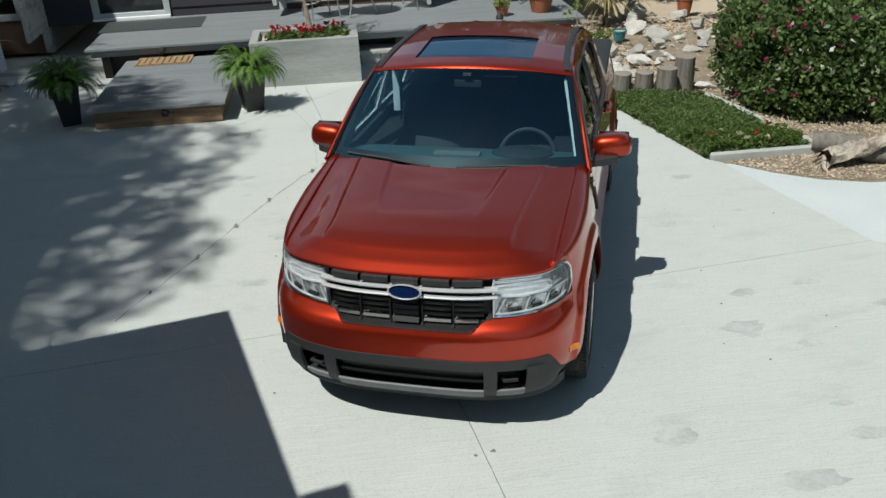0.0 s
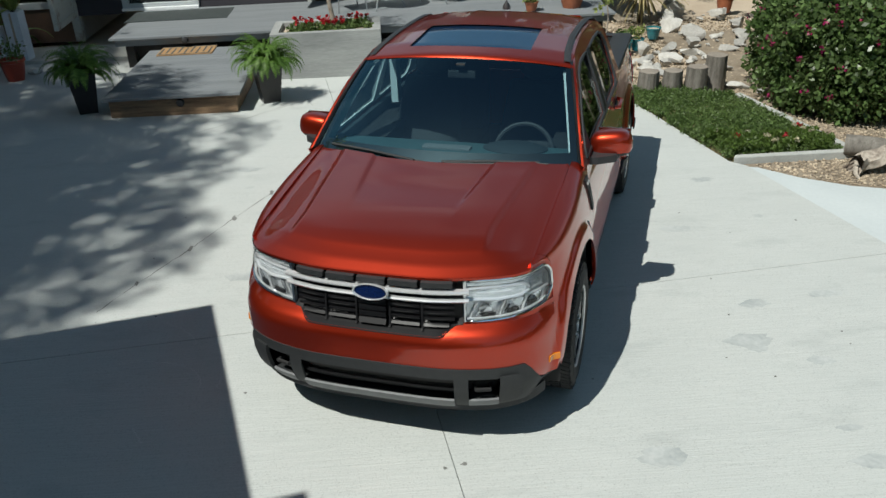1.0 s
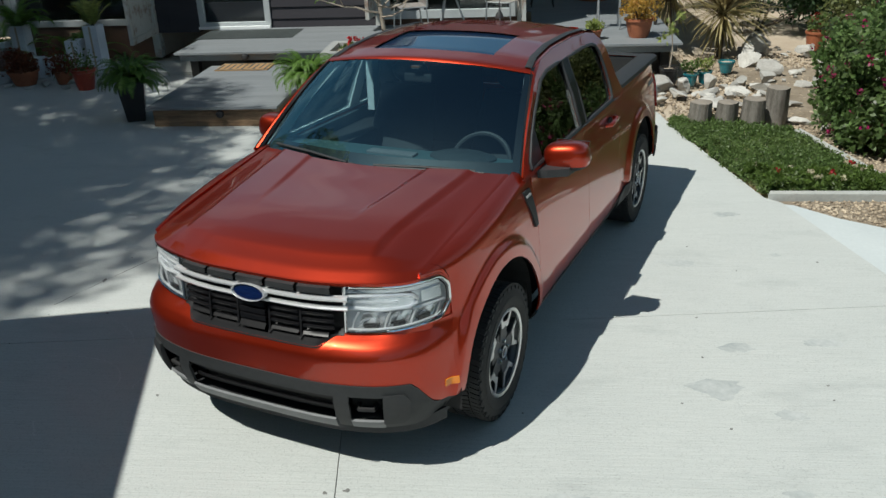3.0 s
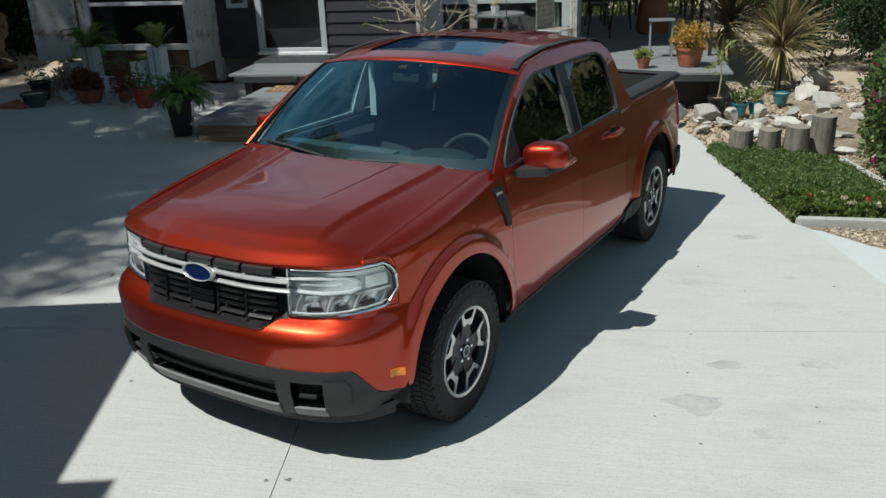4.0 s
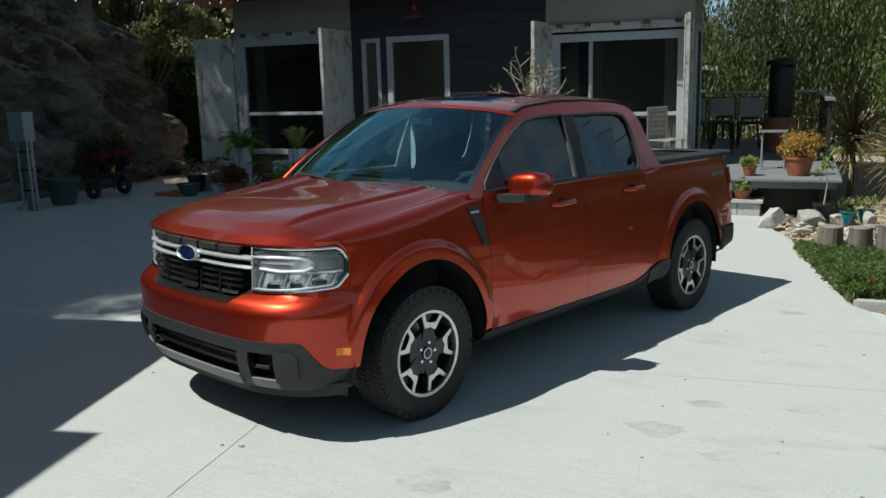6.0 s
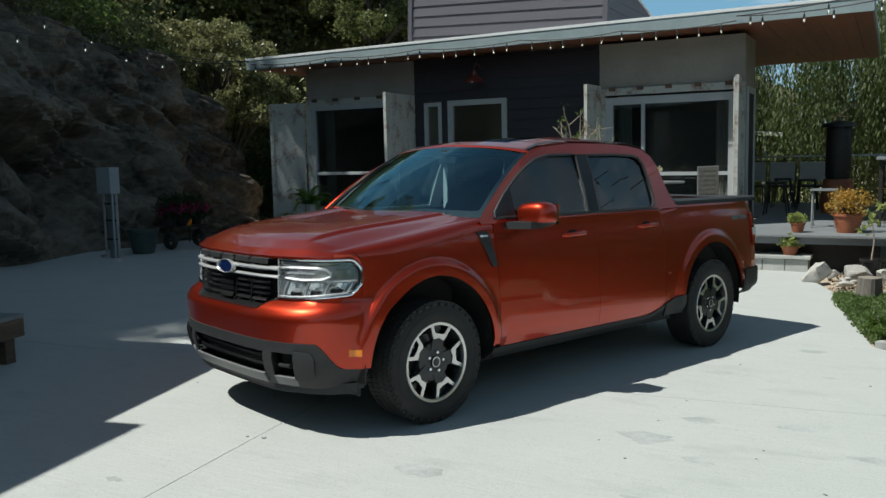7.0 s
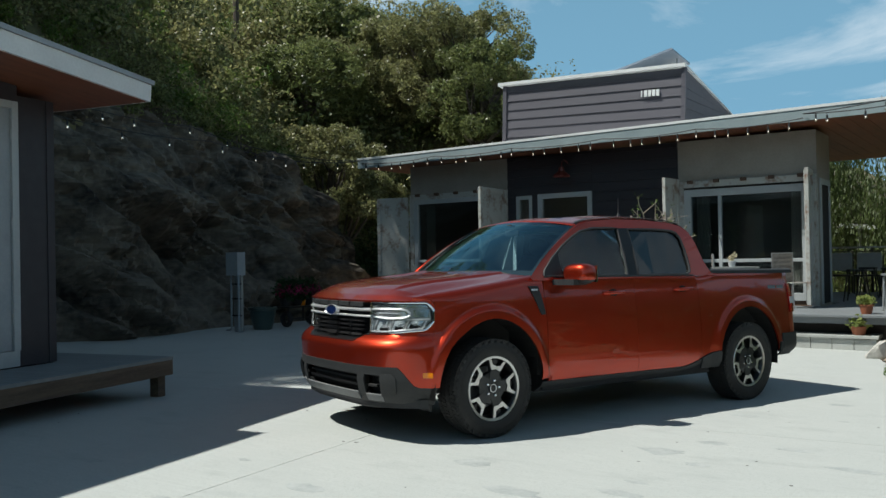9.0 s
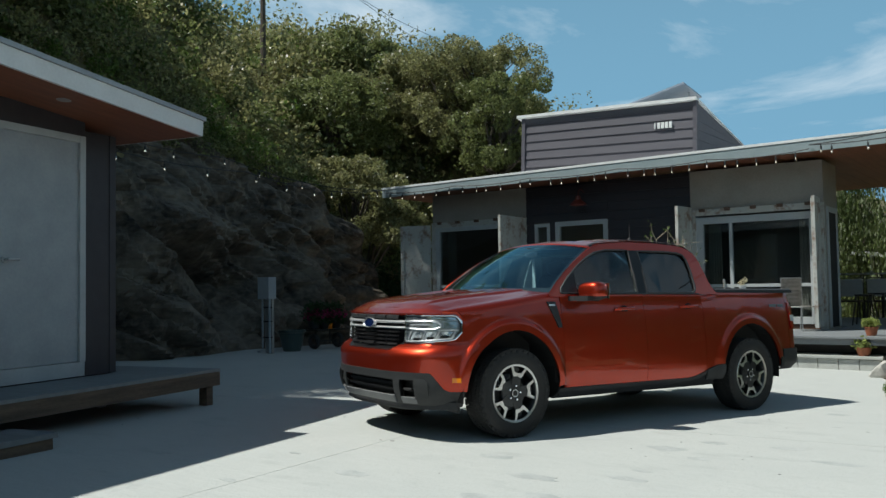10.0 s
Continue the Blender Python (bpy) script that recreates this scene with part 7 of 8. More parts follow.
kerb = part("kerb", on_drive([(3.10, 3.07), (4.30, 3.07), (4.27, 3.16), (3.14, 3.15)], -0.06, 0.055), KERB, bevel=0.008)
tagged(kerb, "low cast concrete kerb round the planted bed", "kerb", kind="structure")
kerb2 = part("kerb", on_drive([(4.275, 3.192), (4.37, 3.10), (4.02, 5.25), (3.93, 5.22)], -0.06, 0.055), KERB, bevel=0.008)
tagged(kerb2, "low cast concrete kerb round the planted bed", "kerb", kind="structure")
bedsoil = part("soil", on_drive([(3.14, 3.2), (4.26, 3.2), (3.93, 5.3), (2.72, 5.75), (2.74, 5.3)], -0.08, 0.02), HILLSOIL)
tagged(bedsoil, "dark soil of the planted bed", "soil", kind="structure")
rng = np.random.default_rng(21)


def bed_points(n, edge=0.0):
    out = []
    while len(out) < n:
        v = rng.uniform(3.2, 5.75)
        u0, u1 = np.interp(v, [3.15, 5.3, 5.75], [3.10, 2.70, 2.66]), np.interp(v, [3.15, 5.2, 5.75], [4.24, 3.93, 3.3])
        out.append((rng.uniform(u0 + edge, u1 - edge), v))
    return out


pts = bed_points(1700, 0.0)
v, f = leaf_cloud(rng, [tuple(lay(x, y, 0.035 + 0.05 * abs(noise.noise((x * 2, y * 2, 0))))) for x, y in pts], rng.uniform(0.035, 0.075, 1700), 60000, 0.030, lean=-0.3, slim=0.5, shell=0.1)
tagged(mesh_object("ground_cover", v, f, COVER), "low dense green ground cover filling the bed", "ground cover", kind="stuff")
for mat, n, nm, lab in ((REDFLOWER, 9, "red_blossom", "small red blossoms in the ground cover"), (PALEFLOWER, 16, "cream_blossom", "small cream blossoms in the ground cover")):
    pts = [p for p in bed_points(n * 3, 0.06) if p[1] < 3.8][:n]
    v, f = leaf_cloud(rng, [tuple(lay(x, y, 0.15)) for x, y in pts], [0.028] * len(pts), len(pts) * 12, 0.03, slim=0.9)
    tagged(mesh_object(nm, v, f, mat), lab, "flowers", kind="stuff")


pts = [p for p in bed_points(1400, 0.03) if p[1] < 3.2 + 0.55 * (0.75 + 0.5 * noise.noise((p[0] * 3, 0, 7)))][:330]
v, f = leaf_cloud(rng, [tuple(lay(x, y, 0.06 + 0.08 * rng.random())) for x, y in pts], rng.uniform(0.03, 0.055, len(pts)), 15000, 0.034, lean=-0.8, slim=0.38, shell=0.2)
tagged(mesh_object("flower_border", v, f, BRIGHT), "taller loose flowering border plants along the kerb", "flowers", kind="stuff")


def stump(x, y, r, h, seed, label):
    rr = random.Random(seed)
    s = thing_on("log_stump", x, y, label, "stump", "upright log stumps", h=-0.03)
    n = 22
    wob = [1 + 0.09 * rr.uniform(-1, 1) for _ in range(n)]
    rings = []
    for k, z in enumerate(np.linspace(0, h, 6)):
        rings.append([(r * (1 + 0.05 * math.sin(k)) * wob[i] * math.cos(2 * math.pi * i / n) + 0.03 * z, r * wob[i] * math.sin(2 * math.pi * i / n), z) for i in range(n)])
    part("bark", grid(rings, close=True), OLDWOOD, s, smooth=True)
    top = bmesh.new()
    c = top.verts.new((0.03 * h, 0, h + 0.002))
    ring = [top.verts.new((p[0], p[1], p[2])) for p in rings[-1]]
    for i in range(n):
        top.faces.new((c, ring[i], ring[(i + 1) % n]))
    part("cut_end", top, CUTWOOD, s, "pale sawn end")
    return s


stump(3.0, 5.62, 0.125, 0.30, 1, "short weathered log stump set upright by the bed")
stump(3.28, 5.57, 0.118, 0.31, 2, "short weathered log stump set upright by the bed")
stump(3.57, 5.55, 0.125, 0.35, 3, "weathered log stump with a dark split side")
stump(3.86, 5.72, 0.13, 0.44, 4, "tallest weathered log stump at the row's end")

# gravel and wood chips
chips = part("mulch_bed", on_drive([(3.2, 2.97), (3.29, 2.96), (3.56, 2.64), (3.9, 2.38), (4.3, 2.22), (4.9, 2.15), (5.6, 2.07), (9.5, 2.0), (9.5, 9), (4.1, 9), (4.06, 5.25), (4.41, 3.06), (3.2, 3.06)], -0.08, -0.015), MULCH)
tagged(chips, "bed of tan gravel and wood chips", "mulch", kind="structure")


def scatter(name, n, area, size, mat, label, keep, flat=0.5, h=0.0):
    r = np.random.default_rng(n)
    v, f = [], []
    cube = np.array([(a, b, c) for a in (-1, 1) for b in (-1, 1) for c in (-1, 1)], float)
    quads = np.array([(0, 1, 3, 2), (4, 6, 7, 5), (0, 4, 5, 1), (2, 3, 7, 6), (0, 2, 6, 4), (1, 5, 7, 3)])
    while len(v) < n:
        x, y = r.uniform(area[0], area[1]), r.uniform(area[2], area[3])
        if not keep(x, y):
            continue
        s = size * r.uniform(0.4, 1.3)
        q = Euler((r.uniform(-0.5, 0.5), r.uniform(-0.5, 0.5), r.uniform(0, 6.3))).to_matrix()
        p = (cube * (s, s * r.uniform(0.4, 0.9), s * flat) * r.uniform(0.75, 1.25, (8, 3))) @ np.array(q).T + np.array(lay(x, y, h + s * flat * 0.5))
        f.append(quads + 8 * len(v))
        v.append(p)
    tagged(mesh_object(name, np.concatenate(v), np.concatenate(f), mat), label, "gravel", kind="stuff")


def on_chips(x, y):
    return y > np.interp(x, [3.25, 3.6, 4.0, 5.0, 9], [3.0, 2.62, 2.34, 2.14, 2.0]) + 0.02 and not (y > 3.05 and x < 4.42 - 0.16 * (y - 3.1))


scatter("wood_chips", 9000, (3.25, 6.0, 2.1, 5.6), 0.012, MULCH, "loose wood chips and gravel", on_chips, h=-0.012)
scatter("pebbles", 4200, (2.5, 6.0, 5.6, 10.2), 0.018, MULCH, "loose pebbles and stone chips on the dirt", lambda x, y: x > 2.55 + 0.0 * y and not (y < 5.9 and x < 4.0), h=-0.03)


def boulder(name, x, y, size, seed, label, flat=0.6, h=0.0, group="rockery stones", turn=None):
    r = random.Random(seed)
    s = thing_on(name, x, y, label, "stone", group, h=h - 0.05 * size, turn=r.uniform(0, 360) if turn is None else turn)
    bm = bmesh.new()
    bmesh.ops.create_icosphere(bm, subdivisions=3, radius=1)
    shift = Vector((seed * 3.1, seed * 1.7, 0))
    planes = [(Vector((r.gauss(0, 1), r.gauss(0, 1), r.gauss(0, 1))).normalized(), r.uniform(0.3, 0.75)) for _ in range(12)]
    for v in bm.verts:
        p = v.co.copy()
        for n_, d in planes:
            over = p.dot(n_) - d
            if over > 0:
                p -= n_ * over
        p *= 1 + 0.10 * noise.noise(p * 2.2 + shift)
        v.co = (p.x * size * 1.15, p.y * size * 0.66, (p.z + 0.5) * size * flat * 0.82)
    part("block", bm, STONE, s)
    return s


r_ = random.Random(5)
big = [(2.42, 7.25, 0.34, 0.95), (2.78, 7.42, 0.28, 0.9), (3.0, 7.05, 0.26, 0.5), (3.12, 7.5, 0.24, 0.8), (3.42, 7.2, 0.3, 0.4), (3.5, 7.62, 0.2, 0.9), (3.75, 7.3, 0.32, 0.35), (3.92, 7.7, 0.25, 0.8),
       (4.2, 7.5, 0.3, 0.5), (4.35, 7.95, 0.22, 0.9), (4.5, 8.5, 0.28, 0.8), (4.45, 9.1, 0.3, 0.9), (4.55, 9.7, 0.3, 1.0), (4.75, 10.2, 0.34, 1.1), (5.0, 10.6, 0.3, 1.0), (5.45, 9.9, 0.26, 1.2), (5.5, 9.2, 0.28, 0.7),
       (5.35, 8.5, 0.3, 0.45), (5.1, 8.0, 0.24, 0.5), (4.8, 7.7, 0.2, 0.5), (2.7, 6.75, 0.18, 0.45), (4.3, 6.6, 0.22, 0.35), (4.15, 5.65, 0.2, 0.45), (4.35, 5.4, 0.14, 0.5), (3.35, 6.6, 0.4, 0.22), (2.55, 7.75, 0.2, 0.7)]
for i, (x, y, s, fl) in enumerate(big):
    boulder("rockery_stone", x, y, s * 0.85, i + 1, "pale angular rockery stone" if s < 0.27 else "large pale angular rockery stone on the dirt", flat=fl)
for i in range(70):
    x, y = r_.uniform(4.4, 5.6), r_.uniform(7.8, 10.6)
    if i > 34:
        x, y = r_.uniform(2.5, 4.4), r_.uniform(6.5, 7.9)
    boulder("rubble", x, y, r_.uniform(0.05, 0.12), 100 + i, "small pale rubble stone in the rockery", group="rubble stones")

# driftwood and logs
log = thing_on("log", 4.42, 3.02, "weathered grey log lying on the chips", "log", "logs", h=-0.01)
part("wood", tube([(-0.2, 0.12, 0.11), (-0.05, 0.03, 0.115), (0.1, -0.05, 0.11), (0.24, -0.14, 0.105)], 0.105, 16, taper=0.1), OLDWOOD, log, smooth=True)
log2 = thing_on("log", 4.75, 2.66, "short weathered grey log lying on the chips", "log", "logs", h=-0.01)
part("wood", tube([(-0.22, 0.1, 0.1), (0.0, 0.0, 0.1), (0.26, -0.12, 0.1)], 0.1, 16, taper=0.095), OLDWOOD, log2, smooth=True)
drift = thing_on("driftwood", 4.32, 2.66, "gnarled pale driftwood branch leaning on the logs", "driftwood", h=-0.01)
DRIFT = material("driftwood", (0.42, 0.37, 0.31), (0.15, 0.12, 0.095), rough=0.85, scale=4, fine=30, bump=0.9, stretch=(1, 1, 1), spread=(0.42, 0.6), depth=0.03)
rows = []
line = spline([(-0.24, 0.07), (-0.12, 0.11), (0.08, 0.15), (0.26, 0.21), (0.40, 0.30), (0.47, 0.44)], 7)
for i, (a, z) in enumerate(line):
    k = i / (len(line) - 1)
    rr = 0.1 * (1 - k) ** 0.55 + 0.012
    rows.append([(a + rr * 0.25 * math.cos(t), rr * math.sin(t) * (1 + 0.45 * noise.noise((a * 9, t * 1.5, 1))) + 0.04 * math.sin(k * 6), z + rr * math.cos(t) * (1 + 0.5 * noise.noise((a * 12, t * 1.5, 4)))) for t in np.linspace(0, 2 * math.pi, 17)[:-1]])
part("branch", grid(rows, close=True), DRIFT, drift, smooth=True)
for k in range(6):
    part("root_end", tube([(-0.22, 0.02, 0.06), (-0.28 + 0.02 * k, -0.1 + 0.04 * k, 0.04 + 0.025 * (k % 3)), (-0.26, -0.14 + 0.06 * k, 0.005)], 0.028, 6, taper=0.012), DRIFT, drift, smooth=True)


def leafy_thing(name, x, y, label, category, clumps, leaf_mat, count, size, group="", h=0.0, seed=1, flowers=None, slim=0.5, stems=0, lean=0.3, shell=0.25):
    """A shrub: stems and a crown of leaves, with flowers where it has them."""
    r = np.random.default_rng(seed)
    s = thing_on(name, x, y, label, category, group, h=h)
    c, rad = [q[:3] for q in clumps], [q[3] for q in clumps]
    for k in range(stems):
        e = c[k % len(c)]
        part("stem", tube([(0.05 * math.cos(k), 0.05 * math.sin(k), -0.03), (e[0] * 0.5, e[1] * 0.5, e[2] * 0.6), e], 0.02, 5, taper=0.006), BARK, s)
    v, f = leaf_cloud(r, c, rad, count, size, slim=slim, lean=lean, shell=shell)
    mesh_object("foliage", v, f, leaf_mat, s)
    if flowers:
        mat, n, fs = flowers
        tops = []
        for _ in range(n):
            q = clumps[r.integers(len(clumps))]
            d = r.normal(size=3)
            d[2] = abs(d[2]) * 0.6
            d /= np.linalg.norm(d)
            tops.append(np.array(q[:3]) + d * q[3])
        v, f = leaf_cloud(r, tops, [fs * 1.3] * n, n * 9, fs, slim=0.9)
        tagged(mesh_object("flowers", v, f, mat, s), kind="stuff")
    return s


r_ = random.Random(11)
bush = []
while len(bush) < 120:
    x, y = r_.uniform(4.3, 7.4), r_.uniform(3.8, 6.9)
    edge_x = float(np.interp(y, [3.8, 4.15, 4.8, 5.8, 6.9], [4.75, 4.4, 4.2, 4.45, 5.2])) + 0.22
    if x < edge_x:
        continue
    inner = min(1.0, (x - edge_x) / 1.2, (y - 3.75) / 0.6)
    top = 1.35 + 0.75 * min(1.0, max(0.0, inner))
    size = r_.uniform(0.22, 0.4)
    bush.append((x - 4.95, y - 5.0, size * 0.6 + r_.random() ** 0.8 * (top - size), size))
for k in range(60):
    t = k / 59 * 5
    x, y = np.interp(t, range(6), [4.42, 4.2, 4.32, 4.68, 5.3, 6.3]), np.interp(t, range(6), [5.9, 4.85, 4.25, 3.92, 3.8, 3.75])
    size = r_.uniform(0.2, 0.32)
    bush.append((float(x) + 0.12 - 4.95, float(y) + 0.1 - 5.0, size * 0.7 + 0.9 * r_.random(), size))
for k in range(70):
    q = bush[r_.randrange(120)]
    size = r_.uniform(0.1, 0.18)
    bush.append((q[0] + r_.uniform(-0.25, 0.1), q[1] + r_.uniform(-0.25, 0.25), q[2] + q[3] * r_.uniform(0.7, 1.3), size))
leafy_thing("bougainvillea", 4.95, 5.0, "large glossy green bougainvillea with magenta flowers", "bush", bush, BUSH, 85000, 0.068, seed=3, flowers=(MAGENTA, 420, 0.03), slim=0.6, stems=7, shell=0.1)
bush2 = [(r_.uniform(-0.5, 3), r_.uniform(-0.5, 2.4), 0.3 + r_.random() * 1.7, r_.uniform(0.35, 0.6)) for _ in range(50)]
leafy_thing("bush", 6.0, 8.4, "dense dark green shrub behind the flowering bush", "bush", bush2, SHRUB, 26000, 0.08, seed=4, flowers=(MAGENTA, 40, 0.035), stems=8, shell=0.1)
bush3 = [(r_.uniform(-1.0, 2.8), r_.uniform(-0.8, 0.8), 0.3 + r_.random() * 1.5, r_.uniform(0.35, 0.6)) for _ in range(40)]
leafy_thing("bush", 5.4, 12.6, "dark green hedge shrub behind the rockery", "bush", bush3, FERN_DARK, 24000, 0.075, seed=6, stems=6, shell=0.1)
bush4 = [(r_.uniform(-1.2, 1.6), r_.uniform(-0.8, 0.8), 0.5 + r_.random() * 2.4, r_.uniform(0.4, 0.7)) for _ in range(36)]
leafy_thing("bush", 5.6, 15.5, "tall pale green shrub beyond the deck", "bush", bush4, BRIGHT, 20000, 0.08, seed=7, stems=6, shell=0.1)
bush5 = [(r_.uniform(-1.2, 3.6), r_.uniform(-1.0, 1.0), 0.5 + r_.random() * 2.6, r_.uniform(0.4, 0.8)) for _ in range(46)]
leafy_thing("bush", 8.0, 13.5, "tall dark green shrub at the garden's edge", "bush", bush5, SHRUB, 24000, 0.09, seed=8, stems=6, shell=0.1)


def blade_rosette(parent, n, length, width, mat, base_z, seed, up=(0.1, 1.4), droop=0.5, name="leaves", rad=0.04):
    """Long sword-shaped leaves fanning from a stem's top, joined."""
    r = random.Random(seed)
    v, f = [], []
    for i in range(n):
        a, tilt = r.uniform(0, 2 * math.pi), r.uniform(*up)
        long, w = length * r.uniform(0.7, 1.1), width * r.uniform(0.7, 1.2)
        d = Vector((math.cos(a), math.sin(a), 0))
        side = Vector((-math.sin(a), math.cos(a), 0))
        p = Vector((d.x * rad, d.y * rad, base_z + r.uniform(-0.1, 0.1)))
        for k in range(6):
            t = k / 5
            ww = w * (0.55 + 1.2 * t) * (1 - t) ** 0.6 + 0.001
            v += [p - side * ww, p + side * ww + Vector((0, 0, 0.006))]
            el = tilt - droop * t * t * (1.5 - tilt * 0.6)
            p = p + (d * math.cos(el) + Vector((0, 0, math.sin(el)))) * long / 5
        b = len(v) - 12
        f += [(b + 2 * k, b + 2 * k + 1, b + 2 * k + 3, b + 2 * k + 2) for k in range(5)]
    return tagged(mesh_object(name, [tuple(p) for p in v], f, mat, parent), kind="stuff")


for x, y, h, long, seed, lab in ((4.15, 10.0, 0.75, 0.85, 1, "spiky bronze cordyline with straw-coloured lower leaves"), (3.45, 10.9, 1.0, 0.95, 2, "tall dark bronze spiky cordyline by the deck")):
    c = thing_on("cordyline", x, y, lab, "cordyline", "cordylines")
    part("stem", tube([(0, 0, -0.05), (0.02, 0.01, h * 0.5), (0, 0, h)], 0.05, 8, taper=0.04), BARK, c, smooth=True)
    blade_rosette(c, 130, long * 0.85, 0.014, CORDYLINE, h, seed, (0.5, 1.5), 0.25, "upper_leaves")
    blade_rosette(c, 160, long, 0.015, CORDYLINE_PALE if seed == 1 else CORDYLINE, h - 0.06, seed + 5, (-0.3, 0.7), 0.5, "lower_leaves")
    blade_rosette(c, 40, long * 0.7, 0.018, CORDYLINE_PALE, h - 0.2, seed + 9, (-1.2, -0.4), 0.2, "dry_skirt")


def round_pot(name, x, y, r, h, mat, label, group="", z=None, squat=1.0, turn=0):
    p = thing(name, pose(x, y, z, 0, 0, turn) if z is not None else pose(*lay(x, y, 0)), label, "plant pot", group)
    part("pot", lathe([(r * 0.66, 0), (r * 0.8, h * 0.3), (r * 0.93, h * 0.75), (r * 0.96, h * 0.86), (r * 1.06, h * 0.88), (r * 1.06, h), (r * 0.92, h), (r * 0.9, h * 0.85)], 28, cap=False), mat, p, smooth=True)
    part("base", lathe([(0.001, 0.002), (r * 0.66, 0.002)], 28, cap=False), mat, p)
    part("soil", lathe([(r * 0.9, h * 0.86), (0.001, h * 0.9)], 24, cap=False), DIRT, p)
    return p


def add_leaves(parent, clumps, mat, count, size, seed=1, slim=0.5, lean=0.3, shell=0.2, name="foliage"):
    v, f = leaf_cloud(np.random.default_rng(seed), [q[:3] for q in clumps], [q[3] for q in clumps], count, size, slim=slim, lean=lean, shell=shell)
    return tagged(mesh_object(name, v, f, mat, parent), kind="stuff")


yp = round_pot("potted_succulent", 2.66, 8.6, 0.2, 0.27, TERRACOTTA, "yellow-orange jade plant in a glazed terracotta pot", z=DECK_Z)
add_leaves(yp, [(0.25 * math.cos(k * 2.4) * (k / 16) ** 0.5, 0.25 * math.sin(k * 2.4) * (k / 16) ** 0.5, 0.36 + 0.12 * math.sin(k) + 0.05, 0.12) for k in range(16)], GOLD, 1500, 0.035, slim=0.8)
for k in range(6):
    part("stem", tube([(0, 0, 0.23), (0.14 * math.cos(k), 0.14 * math.sin(k), 0.42)], 0.012, 5), BARK, yp)
np_ = round_pot("potted_sapling", 2.98, 7.72, 0.13, 0.26, POTBLACK, "thin sapling in a black nursery pot")
part("stem", tube([(0, 0, 0.2), (0.03, 0.02, 0.5), (0.0, 0.0, 0.75), (0.1, 0, 0.95)], 0.012, 6, taper=0.005), TWIG, np_)
add_leaves(np_, [(0.0, 0, 0.8, 0.12), (0.12, 0, 0.95, 0.1), (-0.1, 0.05, 0.65, 0.1)], SUCCULENT, 70, 0.07, slim=0.45)
for x, y, nm in ((3.28, 7.75, "teal"), (3.5, 7.9, "teal"), (3.95, 8.6, "teal")):
    tp = round_pot("teal_pot", x, y, 0.10 if x < 3.9 else 0.115, 0.17, TEAL, "small teal-glazed pot with a succulent" if x < 3.9 else "round teal-glazed pot set on the dirt", "teal pots")
    if x < 3.9:
        add_leaves(tp, [(0, 0, 0.24, 0.1), (0.06, 0.03, 0.3, 0.08), (-0.06, 0.03, 0.28, 0.08)], SUCCULENT if x > 3.4 else COVER, 140, 0.05, slim=0.6, lean=-0.2)
sp = round_pot("potted_succulent", 1.95, 8.2, 0.12, 0.13, TERRACOTTA, "pale succulent rosettes in a terracotta bowl", z=lay_z(2.2, 8.1, 0.225))
add_leaves(sp, [(0.11 * math.cos(k), 0.11 * math.sin(k), 0.19 + 0.03 * (k % 2), 0.09) for k in range(7)], SUCCULENT, 380, 0.07, slim=0.7, lean=-0.4)
sp2 = round_pot("potted_succulent", 2.02, 8.46, 0.1, 0.14, TERRACOTTA, "small pale succulent in a brown pot", z=DECK_Z)
add_leaves(sp2, [(0.07 * math.cos(k), 0.07 * math.sin(k), 0.2, 0.08) for k in range(5)], SUCCULENT, 220, 0.06, slim=0.7, lean=-0.4)
rp = round_pot("flower_pot", 5.75, 10.4, 0.15, 0.3, TERRACOTTA, "terracotta pot with red flowers behind the rockery")
add_leaves(rp, [(0, 0, 0.42, 0.16), (0.1, 0, 0.5, 0.1)], COVER, 240, 0.06)
add_leaves(rp, [(0, 0, 0.5, 0.15)], REDFLOWER, 30, 0.04, name="flowers")

# ---- ferns by the step ----
def fern(x, y, label, mat, seed, h=0.0):
    r = random.Random(seed)
    t = thing_on("potted_fern", x, y, label, "potted plant", "potted ferns", h=h, turn=20)
    w0, w1, hh = 0.105, 0.165, 0.5
    bm = bmesh.new()
    rings = [[(sx * w, sy * w, z) for sx, sy in ((-1, -1), (1, -1), (1, 1), (-1, 1))] for w, z in ((w0, 0), (w1, hh), (w1 - 0.02, hh), (w1 - 0.03, hh - 0.05))]
    grid(rings, bm, close=True)
    bm.faces.new([v for v in bm.verts if v.co.z > hh - 0.06 and v.co.z < hh - 0.04])
    part("pot", bm, POTBLACK, t, "tall square black pot")
    v, f = [], []
    for i in range(150):
        a, el = r.uniform(0, 2 * math.pi), r.uniform(0.35, 1.45)
        long = r.uniform(0.34, 0.58)
        d, side = Vector((math.cos(a), math.sin(a), 0)), Vector((-math.sin(a), math.cos(a), 0))
        p = d * 0.04 + Vector((0, 0, hh - 0.03))
        n = 20
        for k in range(n):
            t_k = k / n
            e = el - 2.3 * t_k * t_k
            step = (d * math.cos(e) + Vector((0, 0, math.sin(e)))) * long / n
            wide = 0.08 * math.sin(math.pi * (0.12 + 0.88 * t_k)) * (1 - 0.4 * t_k) + 0.006
            for sgn in (-1, 1):
                tip = p + side * sgn * wide + step * 0.9 - Vector((0, 0, wide * 0.35))
                b = len(v)
                v += [p, p + step * 0.45 + side * sgn * wide * 0.35, tip, p + step * 0.95]
                f.append((b, b + 1, b + 2, b + 3) if sgn > 0 else (b + 3, b + 2, b + 1, b))
            p = p + step
    mesh_object("fronds", [tuple(q) for q in v], f, mat, t)
    return t


